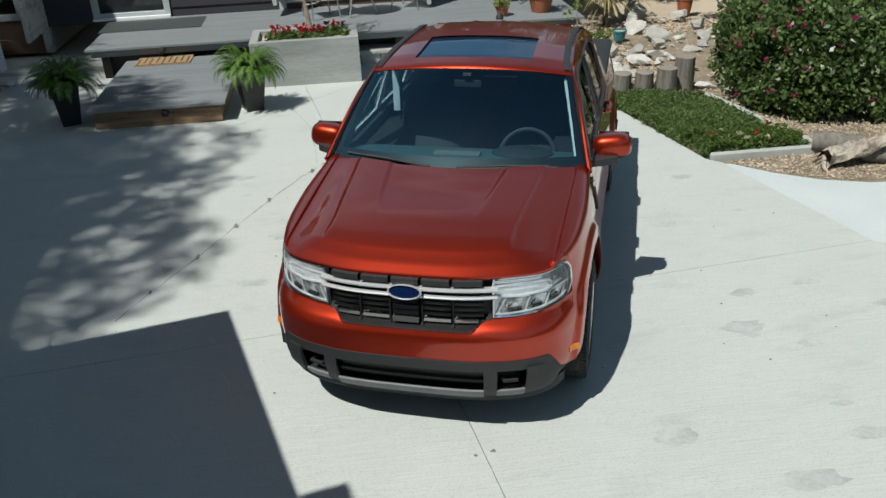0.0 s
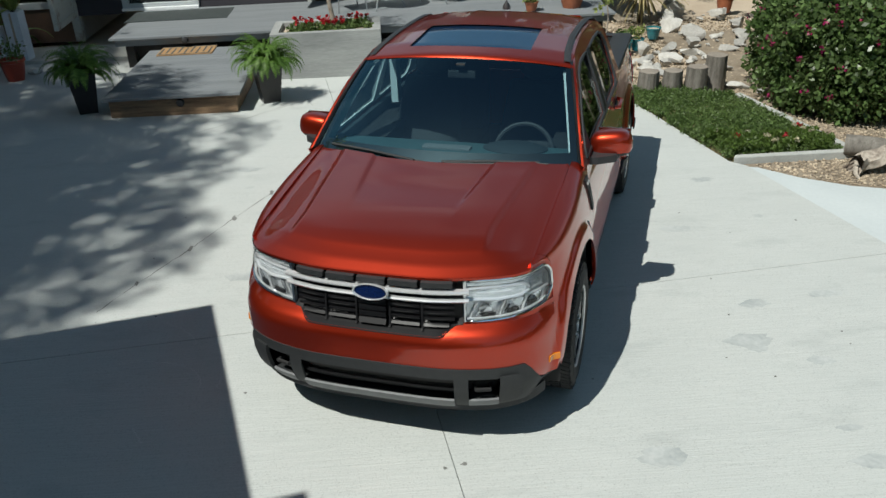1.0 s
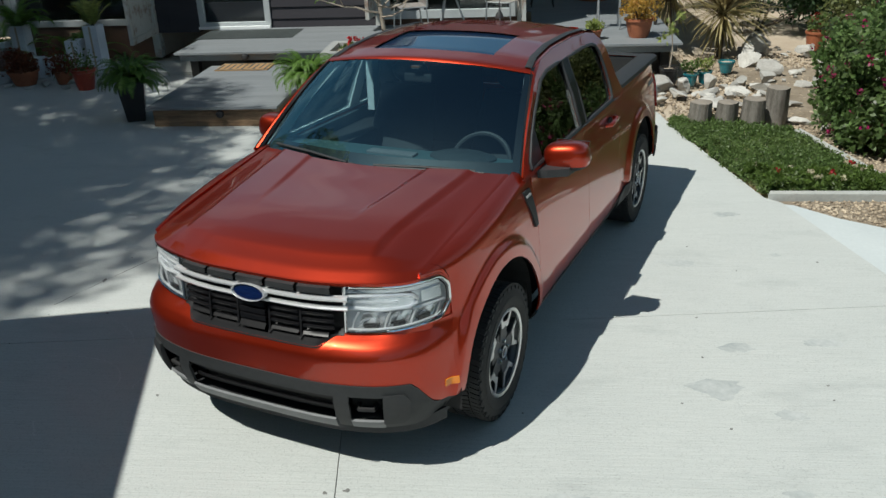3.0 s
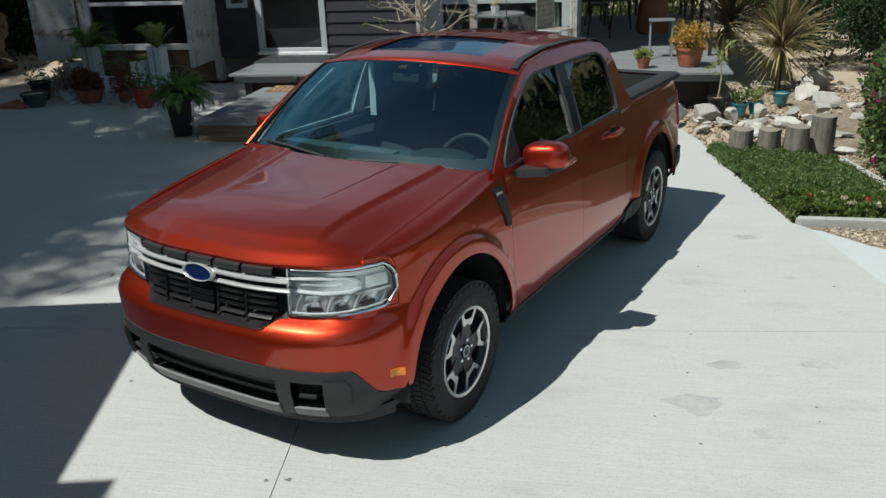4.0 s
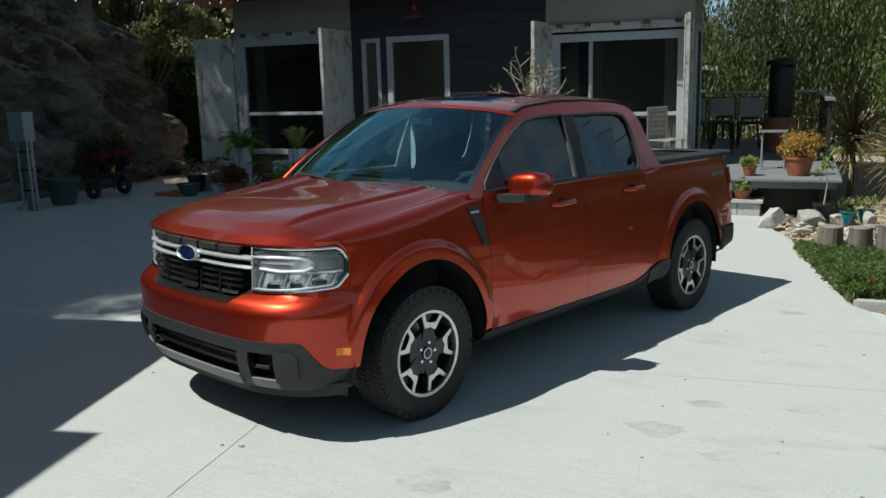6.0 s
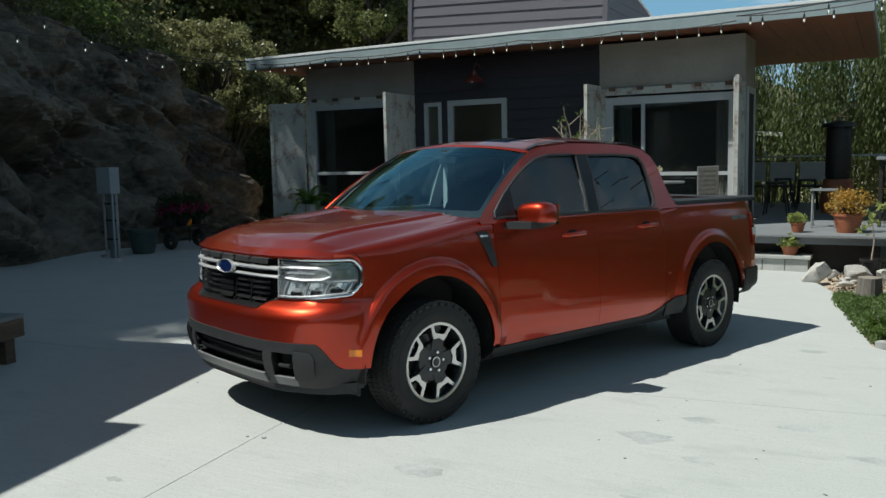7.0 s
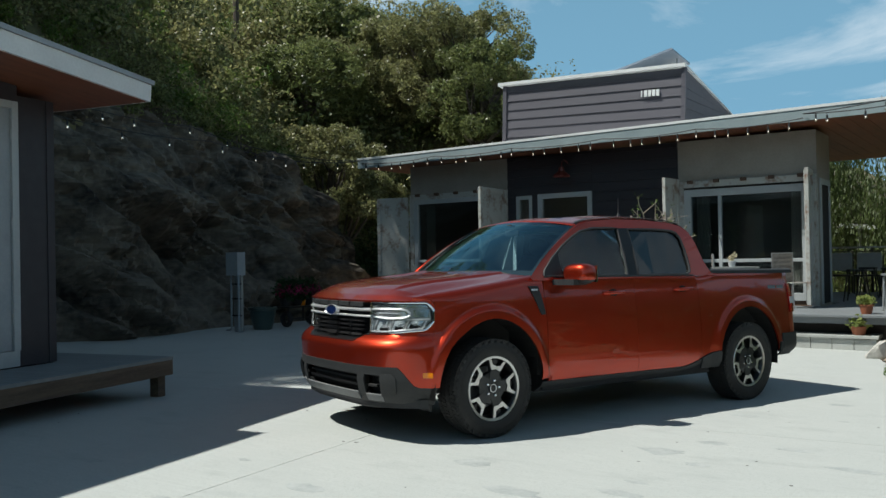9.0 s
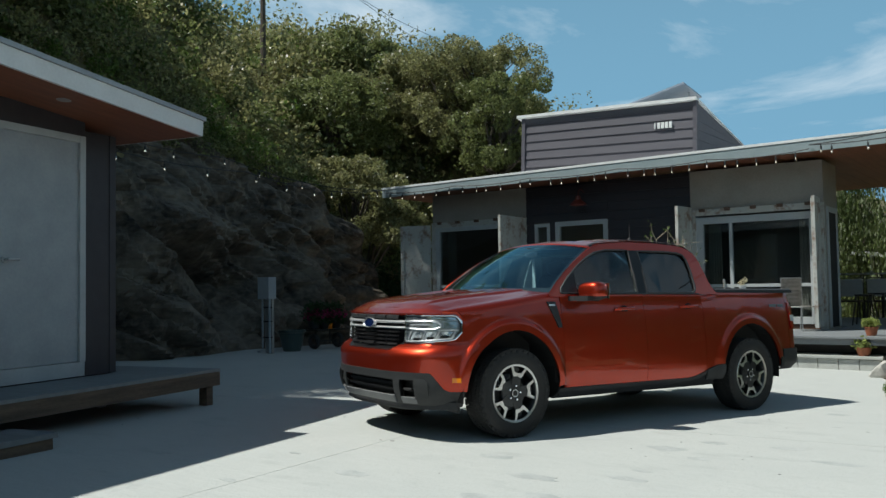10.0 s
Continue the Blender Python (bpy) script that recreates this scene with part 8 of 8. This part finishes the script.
fern(-3.87, 5.98, "lush dark fern in a tall black square pot", FERN, 1)
fern(-1.66, 6.08, "lush bright fern in a tall black square pot", FERN, 2)

# ---- planter's tree and flowers ----
ptree = thing("planter_tree", pose(-0.95, 7.55, 0.43), "small twisted bare-branched tree with few leaves in the planter", "tree")
r_ = random.Random(8)
part("trunk", tube([(0.1, 0, -0.1), (0.05, 0.0, 0.25), (0.0, 0.02, 0.6), (-0.05, 0, 0.95), (0.0, 0, 1.2)], 0.035, 8, taper=0.02), TWIG, ptree, smooth=True)
tips = []
for k in range(26):
    z0 = r_.uniform(0.45, 1.15)
    a, e = r_.uniform(0, 2 * math.pi), r_.uniform(0.0, 1.0)
    p = Vector((0, 0, z0))
    pts = [p.copy()]
    for j in range(5):
        a += r_.uniform(-0.6, 0.6)
        e += r_.uniform(-0.4, 0.5)
        p = p + Vector((math.cos(a) * math.cos(e), math.sin(a) * math.cos(e), math.sin(e))) * 0.17
        pts.append(p.copy())
        if j > 2:
            tips.append((*p, 0.08))
    part("branch", tube(pts, 0.015, 5, taper=0.005), TWIG, ptree)
    q = pts[3]
    part("twig", tube([q, q + Vector((r_.uniform(-0.2, 0.2), r_.uniform(-0.2, 0.2), 0.15)), q + Vector((r_.uniform(-0.3, 0.3), r_.uniform(-0.3, 0.3), 0.2))], 0.008, 4, taper=0.004), TWIG, ptree)
add_leaves(ptree, tips, BRIGHT, 260, 0.05, slim=0.4)
pf = thing("planter_flowers", pose(-0.98, 7.55, 0.43), "red cyclamen flowers among green leaves in the planter", "flowers")
cl = [(r_.uniform(-0.58, 0.58), r_.uniform(-0.26, 0.26), 0.05, 0.07) for _ in range(60)]
add_leaves(pf, cl, COVER, 2200, 0.045, slim=0.8, lean=-0.3)
add_leaves(pf, [(a, b, 0.15, 0.035) for a, b, _, _ in cl[::2]], REDFLOWER, 420, 0.035, slim=0.8, name="petals")

# ---- west planting: blocks, palms and pots ----
def cinder(x, y, z, tall, label, turn=0):
    b = thing("block_planter", pose(x, y, z, 0, 0, turn), label, "block", "painted block planters")
    for a, c, d, e in ((-0.115, 0.115, -0.115, -0.085), (-0.115, 0.115, 0.085, 0.115), (-0.115, -0.085, -0.085, 0.085), (0.085, 0.115, -0.085, 0.085)):
        part("side", box(a, c, d, e, 0, tall), CINDER, b, bevel=0.004)
    part("soil", box(-0.084, 0.084, -0.084, 0.084, tall - 0.1, tall - 0.05), DIRT, b)
    part("groove", box(-0.016, 0.016, -0.119, -0.1155, 0.02, tall - 0.012), DIRT, b, "dark vertical joint")
    return b


for x, y, h, t in ((-7.0, 8.9, 0.42, 4), (-6.66, 8.95, 0.66, -3), (-6.36, 8.75, 0.26, 8), (-6.05, 8.8, 0.26, 0), (-5.75, 8.85, 0.44, 5), (-5.42, 8.88, 0.66, -4), (-7.32, 8.65, 0.22, 10), (-6.5, 8.42, 0.22, 2)):
    cinder(x - 0.27, y, lay_z(x, y, 0.0), h + (0.12 if h > 0.3 else 0.05), "tall stacked pale blue-grey painted block planter" if h > 0.5 else "pale blue-grey painted block planter", t)


def palm(x, y, z, n, long, mat, label, seed, low=0.5, droop=1.7):
    p = thing("palm", pose(x, y, z), label, "palm", "small palms")
    r = random.Random(seed)
    v, f = [], []
    for i in range(n):
        a, el = r.uniform(0, 2 * math.pi), r.uniform(low, 1.45)
        d, side = Vector((math.cos(a), math.sin(a), 0)), Vector((-math.sin(a), math.cos(a), 0))
        q = Vector((0, 0, 0))
        for k in range(18):
            t = k / 17
            e = el - droop * t * t
            st = (d * math.cos(e) + Vector((0, 0, math.sin(e)))) * long / 18
            for sgn in (-1, 1):
                tip = q + side * sgn * 0.17 * (1 - 0.6 * t) * fade(0, 0.25, t) + st * 3 + Vector((0, 0, -0.02))
                b = len(v)
                v += [q, q + st * 1.3, tip, q + st * 0.1]
                f.append((b, b + 1, b + 2, b + 3))
            q = q + st
    mesh_object("fronds", [tuple(q) for q in v], f, mat, p)
    part("stem", lathe([(0.03, -0.03), (0.035, 0.02), (0.012, 0.08)], 8), BARK, p)
    return p


palm(-6.93, 8.95, lay_z(-6.93, 8.95, 0.73), 16, 0.62, FERN, "small feathery palm in a block planter", 1)
palm(-5.69, 8.88, lay_z(-5.69, 8.88, 0.73), 14, 0.46, SUCCULENT, "spiky pale green palm in a block planter", 2, 1.0, 0.5)
palm(-7.2, 9.2, lay_z(-7.2, 9.2, 0.0), 16, 0.95, FERN, "dark feathery palm between the blocks", 3)
palm(-6.3, 9.35, lay_z(-6.3, 9.35, 0.0), 16, 1.0, FERN, "dark feathery palm beside the window", 4)
RUSTLEAF = leafy("rust_leaves", (0.22, 0.05, 0.03), (0.14, 0.07, 0.03), island=0.4)
PINKLEAF = leafy("pink_grey_leaves", (0.42, 0.26, 0.25), (0.26, 0.22, 0.18), island=0.4)
for x, y, r, h, mat, lab, leaf, lc in ((-5.42, 7.8, 0.17, 0.3, REDPOT, "red glazed pot with a small green plant", COVER, 200), (-6.55, 8.15, 0.22, 0.22, TERRACOTTA, "wide terracotta pot with rust-brown foliage", RUSTLEAF, 1100),
                                       (-7.25, 7.75, 0.2, 0.22, JAR, "low dark green glazed bowl", None, 0), (-7.55, 8.35, 0.17, 0.3, POTBLACK, "black nursery pot with a small plant", FERN_DARK, 120),
                                       (-5.95, 8.2, 0.14, 0.2, TERRACOTTA, "small terracotta pot with red-leaved plant", RUSTLEAF, 500), (-7.0, 8.3, 0.17, 0.2, CINDER, "pale pot with a pink-grey bushy plant", PINKLEAF, 1300)):
    p = round_pot("potted_plant", x, y, r, h, mat, lab, "pots by the container")
    if leaf:
        add_leaves(p, [(0.12 * math.cos(k * 1.7), 0.12 * math.sin(k * 1.7), h + 0.06 + 0.08 * (k % 3), 0.14) for k in range(8)], leaf, lc, 0.055, slim=0.5)
for i in range(9):
    b = thing("loose_brick", pose(*lay(-7.75 + 0.13 * (i % 4), 7.6 + 0.16 * (i // 4), 0.0 + 0.0 * i), 0, 0, 13 * i), "old red brick lying on the drive's edge", "brick", "loose bricks")
    part("brick", box(-0.1, 0.1, -0.05, 0.05, 0, 0.06), TERRACOTTA, b, bevel=0.006)
r_ = random.Random(3)
for i in range(16):
    boulder("edge_stone", -4.3 - 0.25 * i * 0.7 + r_.uniform(-0.1, 0.1), 8.0 + r_.uniform(-0.2, 0.3), r_.uniform(0.07, 0.14), 300 + i, "rounded pale stone beside the deck", group="edge stones")
edge = part("ledge", on_drive([(-7.9, 9.7), (-4.1, 9.7), (-4.1, 8.75), (-7.9, 8.75)], -0.03, 0.06), KERB, bevel=0.01)
tagged(edge, "low rough concrete ledge along the container", "ledge", kind="structure")

# ---- electric meter post and flower trolley ----
mp = thing("meter_post", pose(*lay(-8.42, 5.42, 0)), "grey electric meter box on a strut post with conduits", "meter post")
part("post", box(-0.05, 0.05, -0.03, 0.03, -0.05, 1.1), STEEL, mp, bevel=0.004)
part("post", box(0.09, 0.15, -0.03, 0.03, -0.05, 1.1), STEEL, mp, bevel=0.004)
part("meter_box", box(-0.16, 0.16, -0.12, 0.08, 1.08, 1.52), GREYBOX, mp, "grey enamelled meter box", bevel=0.008)
part("conduit", tube([(-0.12, -0.03, 1.08), (-0.12, -0.03, 0.12), (-0.16, -0.03, 0.04), (-0.26, -0.03, 0.03)], 0.02), GREYBOX, mp, smooth=True)
part("conduit", tube([(0.12, -0.06, 1.08), (0.12, -0.06, 0.0)], 0.022), GREYBOX, mp, smooth=True)
for z in (0.3, 0.62, 0.9):
    part("strap", box(-0.14, 0.16, -0.034, -0.031, z, z + 0.03), IRON, mp)
jar = round_pot("stoneware_jar", -8.5, 6.15, 0.27, 0.44, JAR, "large dark glazed stoneware jar by the rock")
tr = thing("flower_trolley", pose(*lay(-8.55, 7.2, 0), 0, 0, 88), "black iron wheeled flower stand with hanging magenta flowers", "flower stand")
for sx in (-0.34, 0.36):
    rows = []
    for i in range(24):
        a = 2 * math.pi * i / 24
        rows.append([(sx + 0.05 * math.cos(k), (0.12 + 0.05 * math.sin(k)) * math.cos(a), 0.17 + (0.12 + 0.05 * math.sin(k)) * math.sin(a)) for k in np.linspace(0, 2 * math.pi, 9)[:-1]])
    part("wheel", grid(rows + rows[:1], close=True), TYRE, tr, "black rubber wheel", True)
part("axle", tube([(-0.36, 0, 0.17), (0.38, 0, 0.17)], 0.015), IRON, tr)
part("upright", tube([(-0.2, 0.1, 0.1), (-0.2, 0.1, 0.95), (-0.35, 0.1, 1.05)], 0.016), IRON, tr)
part("upright", tube([(0.22, 0.1, 0.1), (0.22, 0.1, 0.95), (0.37, 0.1, 1.05)], 0.016), IRON, tr)
part("shelf", box(-0.42, 0.42, -0.18, 0.2, 0.40, 0.43), IRON, tr)
part("bucket", lathe([(0.06, 0.0), (0.075, 0.12), (0.068, 0.12)], 18, m=pose(0.05, -0.06, 0.432)), AMBER, tr, "yellow bucket")
for k, (x, z) in enumerate(((-0.42, 0.62), (-0.05, 0.62), (0.38, 0.66))):
    b = round_pot("hanging_flowers", -8.55, 7.2 + 0.85 * x, 0.14, 0.16, POTBLACK, "black basket of trailing magenta flowers on the stand", "flower baskets", z=lay_z(-8.55, 7.2 + 0.85 * x, 0.435))
    add_leaves(b, [(0.15 * math.cos(j), 0.15 * math.sin(j), 0.22 + 0.12 * (j % 3), 0.15) for j in range(7)], FERN_DARK, 520, 0.07, slim=0.4, lean=0.8)
    add_leaves(b, [(0.14 * math.cos(j), 0.14 * math.sin(j), 0.32, 0.15) for j in range(5)], MAGENTA, 260, 0.05, slim=0.8, name="flowers")

# ---- porch furniture ----
def bistro_chair(x, y, turn, label):
    c = thing("wicker_chair", pose(x, y, DECK_Z, 0, 0, turn), label, "chair", "porch chairs")
    for sx in (-0.23, 0.23):
        part("leg", tube([(sx, -0.22, 0), (sx, -0.2, 0.42), (sx, 0.2, 0.42), (sx, 0.24, 0)], 0.013), STEEL, c)
    for i in range(9):
        part("seat_strap", box(-0.23, 0.23, -0.21 + 0.048 * i, -0.17 + 0.048 * i, 0.42, 0.432), WICKER, c)
    for i in range(11):
        part("back_strap", box(-0.24 + 0.044 * i, -0.204 + 0.044 * i, 0.205, 0.22, 0.44, 0.92, m=pose(0, 0, 0)), WICKER, c)
    for k in range(6):
        part("back_weave", box(-0.25, 0.25, 0.198, 0.226, 0.5 + 0.075 * k, 0.535 + 0.075 * k), WICKER, c)
    part("back_rail", tube([(-0.25, 0.212, 0.42), (-0.25, 0.212, 0.93), (0.25, 0.212, 0.93), (0.25, 0.212, 0.42)], 0.014), STEEL, c)
    return c


bistro_chair(0.72, 9.62, 62, "grey woven patio chair on the deck by the window")
bistro_chair(-0.75, 9.3, -70, "grey woven patio chair facing the small table")
tb = thing("patio_table", pose(-0.15, 9.3, DECK_Z), "small round grey patio table on slim metal legs", "table")
part("tabletop", lathe([(0.38, 0.68), (0.4, 0.69), (0.4, 0.71), (0.0, 0.712)], 32, cap=False), STEEL, tb, smooth=True)
for k in range(3):
    a = k * 2.09
    part("leg", tube([(0.05 * math.cos(a), 0.05 * math.sin(a), 0.68), (0.3 * math.cos(a), 0.3 * math.sin(a), 0.0)], 0.014), STEEL, tb)
tp = round_pot("table_plant", -0.2, 9.3, 0.07, 0.1, PALETRIM, "small white pot with dried flowers on the table", z=DECK_Z + 0.713)
add_leaves(tp, [(0, 0, 0.15, 0.07), (0.05, 0, 0.2, 0.06)], PALEFLOWER, 90, 0.04)
# seating group deep on the porch
for k in range(3):
    s = thing("patio_chair", pose(0.5 + 0.6 * k, 15.0, DECK_Z), "black-framed patio chair with a pale sling back", "chair", "porch chairs in a row")
    part("cushion_back", box(-0.25, 0.25, 0.13, 0.17, 0.5, 0.9), SLING, s, bevel=0.012)
    part("back_frame", tube([(-0.27, 0.15, 0.4), (-0.27, 0.16, 0.93), (0.27, 0.16, 0.93), (0.27, 0.15, 0.4)], 0.016), IRON, s)
    part("seat", box(-0.26, 0.26, -0.3, 0.14, 0.38, 0.42), IRON, s, bevel=0.01)
    for sx in (-0.25, 0.25):
        for sy in (-0.26, 0.12):
            part("leg", box(sx - 0.015, sx + 0.015, sy - 0.015, sy + 0.015, 0, 0.38), IRON, s)
for x, y in ((1.35, 11.9), (1.75, 13.3), (1.25, 13.9)):
    s = thing("stool", pose(x, y, DECK_Z), "dark metal stool on the porch", "stool", "porch stools")
    part("seat", box(-0.16, 0.16, -0.16, 0.16, 0.56, 0.6), IRON, s, bevel=0.012)
    for sx in (-1, 1):
        for sy in (-1, 1):
            part("leg", tube([(0.13 * sx, 0.13 * sy, 0.56), (0.2 * sx, 0.2 * sy, 0)], 0.014), IRON, s)
hp_ = thing("patio_heater", pose(2.32, 12.57, DECK_Z), "tall black cylindrical porch stove on a stone base", "stove")
part("base", lathe([(0.28, 0), (0.3, 0.1), (0.27, 0.5), (0.24, 0.62)], 20), TERRACOTTA, hp_, smooth=True)
part("drum", lathe([(0.2, 0.62), (0.22, 0.7), (0.22, 1.5), (0.2, 1.56)], 24), IRON, hp_, smooth=True)
part("cap", lathe([(0.3, 1.56), (0.28, 1.63), (0.05, 1.68)], 24), IRON, hp_, smooth=True)
stl = thing("step_stool", pose(2.3, 9.4, DECK_Z), "pale folding metal step stool on the deck", "stool")
for sx in (-0.16, 0.16):
    part("leg", tube([(sx, -0.16, 0), (sx, -0.02, 0.55)], 0.014), STEEL, stl)
    part("leg", tube([(sx, 0.16, 0), (sx, 0.02, 0.55)], 0.014), STEEL, stl)
part("top", box(-0.19, 0.19, -0.11, 0.11, 0.55, 0.58), STEEL, stl, bevel=0.006)
rail = thing("railing", Matrix(), "slim steel railing with a pale top rail on the deck", "railing", kind="structure")
for y in (9.6, 11.2, 12.8, 14.4, 15.5):
    part("post", box(3.02, 3.07, y - 0.025, y + 0.025, DECK_Z, 1.36), IRON, rail)
part("top_rail", box(2.98, 3.11, 9.5, 15.6, 1.36, 1.40), STEEL, rail, bevel=0.005)
part("top_rail", box(0.05, 2.98, 15.45, 15.57, 1.36, 1.40), STEEL, rail, bevel=0.005)
for x in (0.1, 1.1, 2.1):
    part("post", box(x - 0.025, x + 0.025, 15.48, 15.53, DECK_Z, 1.36), IRON, rail)
for k in range(6):
    part("cable", tube([(3.045, 9.6, 0.5 + 0.14 * k), (3.045, 15.5, 0.5 + 0.14 * k)], 0.004, 5), STEEL, rail)

# ---- barn lamp over the door ----
bl = thing("barn_lamp", pose(-3.75, WALL_Y - 0.04, 3.02), "red enamel barn lamp on a gooseneck over the door", "lamp")
part("arm", tube([(0, 0.03, 0.2), (0, -0.12, 0.26), (0, -0.24, 0.2), (0, -0.26, 0.1)], 0.012), REDLAMP, bl, smooth=True)
part("shade", lathe([(0.05, 0.1), (0.06, 0.02), (0.17, -0.07), (0.18, -0.1), (0.172, -0.1), (0.05, 0.0)], 28, m=pose(0, -0.26, 0), cap=False), REDLAMP, bl, smooth=True)

# ---- string lights ----
def string(points, n, sag, seed, label):
    """A cable with sockets and clear bulbs hanging from it."""
    r = random.Random(seed)
    s = thing("string_lights", Matrix(), label, "string lights", "string light runs")
    line = []
    for (a, b) in zip(points, points[1:]):
        a, b = Vector(a), Vector(b)
        for k in range(16):
            t = k / 16
            p = a.lerp(b, t)
            p.z -= sag * 4 * t * (1 - t)
            line.append(p)
    line.append(Vector(points[-1]))
    part("cable", tube(line, 0.009, 5), BLACK, s)
    hang = Matrix.Translation((0, 0, -0.035))
    for i in range(n):
        p = line[int((i + 0.5 + r.uniform(-0.2, 0.2)) * (len(line) - 1) / n)]
        b = part("socket", lathe([(0.012, 0.0), (0.016, -0.01), (0.016, -0.055), (0.013, -0.06)], 8, m=Matrix.Translation(p) @ hang), BLACK, s)
        part("cord", tube([p, p - Vector((0, 0, 0.04))], 0.005, 5), BLACK, b)
        bulb = part("bulb", lathe([(0.011, -0.06), (0.022, -0.085), (0.024, -0.105), (0.014, -0.125), (0.002, -0.13)], 10, m=Matrix.Translation(p) @ hang, cap=False), BULB, b, smooth=True)
        bulb.visible_shadow = False
        part("filament", lathe([(0.002, -0.075), (0.006, -0.085), (0.006, -0.1), (0.002, -0.112)], 6, m=Matrix.Translation(p) @ hang), FILAMENT, b)
    return s


FY = ROOF_Y - 0.03
string([(-8.6, FY, 3.53), (-6.6, FY, 3.53), (-4.6, FY, 3.53), (-2.6, FY, 3.53), (-0.8, FY, 3.53), (1.0, FY, 3.53)], 28, 0.05, 1, "black cable of clear bulbs clipped along the roof edge")
string([(1.0, FY, 3.60), (4.2, 8.0, 3.65), (9.0, 6.0, 4.1)], 10, 0.12, 2, "black cable of clear bulbs stretched from the roof over the garden")
string([(1.0, FY, 3.60), (4.6, 7.0, 3.7), (9.0, 3.5, 4.2)], 8, 0.1, 3, "black cable of clear bulbs stretched over the garden")
string([(-8.65, FY, 3.60), (-8.0, 4.5, 3.5), (-7.0, -1.0, 3.75)], 11, 0.18, 4, "black cable of clear bulbs hung along the rock face")
string([(-8.7, FY + 0.1, 3.62), (-9.2, 5.0, 3.95), (-8.4, -0.5, 4.4)], 9, 0.2, 5, "black cable of clear bulbs hung above the rock face")

# ---- utility pole and wire ----
pole_base = Vector((-21.0, 16.65, hill_z(-21.0, 16.65) - 0.3))
pole_top = 16.2 - pole_base.z
pole = thing("utility_pole", pose(*pole_base), "thin wooden utility pole on the hill's crest", "utility pole")
part("shaft", tube([(0, 0, 0), (0, 0, pole_top)], 0.12, 8, taper=0.09), BARK, pole)
part("crossarm", box(-0.06, 0.06, -0.9, 0.9, pole_top - 0.6, pole_top - 0.48, m=pose(0, 0, 0, 0, 0, -40)), BARK, pole)
for dx, low in ((0.0, 0.0), (-0.5, 0.7)):
    start = Vector((dx, 0.4 * dx, pole_top - 0.45))
    part("wire", tube([start, start + Vector((0.4, 8.55, -2.2 + low)), start + Vector((0.8, 17, -3.6 + 2 * low))], 0.014, 4), BLACK, pole)

# ---- open shelter beyond the deck ----
sh = thing("garden_shelter", pose(-0.75, 21.6, -1.0), "small open shelter with a dark roof and white edge", "shelter")
part("roof", box(-1.3, 1.0, -0.8, 0.8, 3.0, 3.12, m=pose(0, 0, 0, 0, 5, 0)), IRON, sh)
part("roof_edge", box(-1.3, 1.02, -0.84, -0.802, 2.98, 3.1, m=pose(0, 0, 0, 0, 5, 0)), WHITE, sh, "white roof edge")
for x, y in ((-1.1, -0.65), (0.75, -0.65), (-1.1, 0.65), (0.75, 0.65)):
    part("post", box(x - 0.05, x + 0.05, y - 0.05, y + 0.05, -0.3, 3.06), WHITE, sh)
part("rail", box(-1.1, 0.75, -0.68, -0.62, 2.2, 2.28), WHITE, sh)
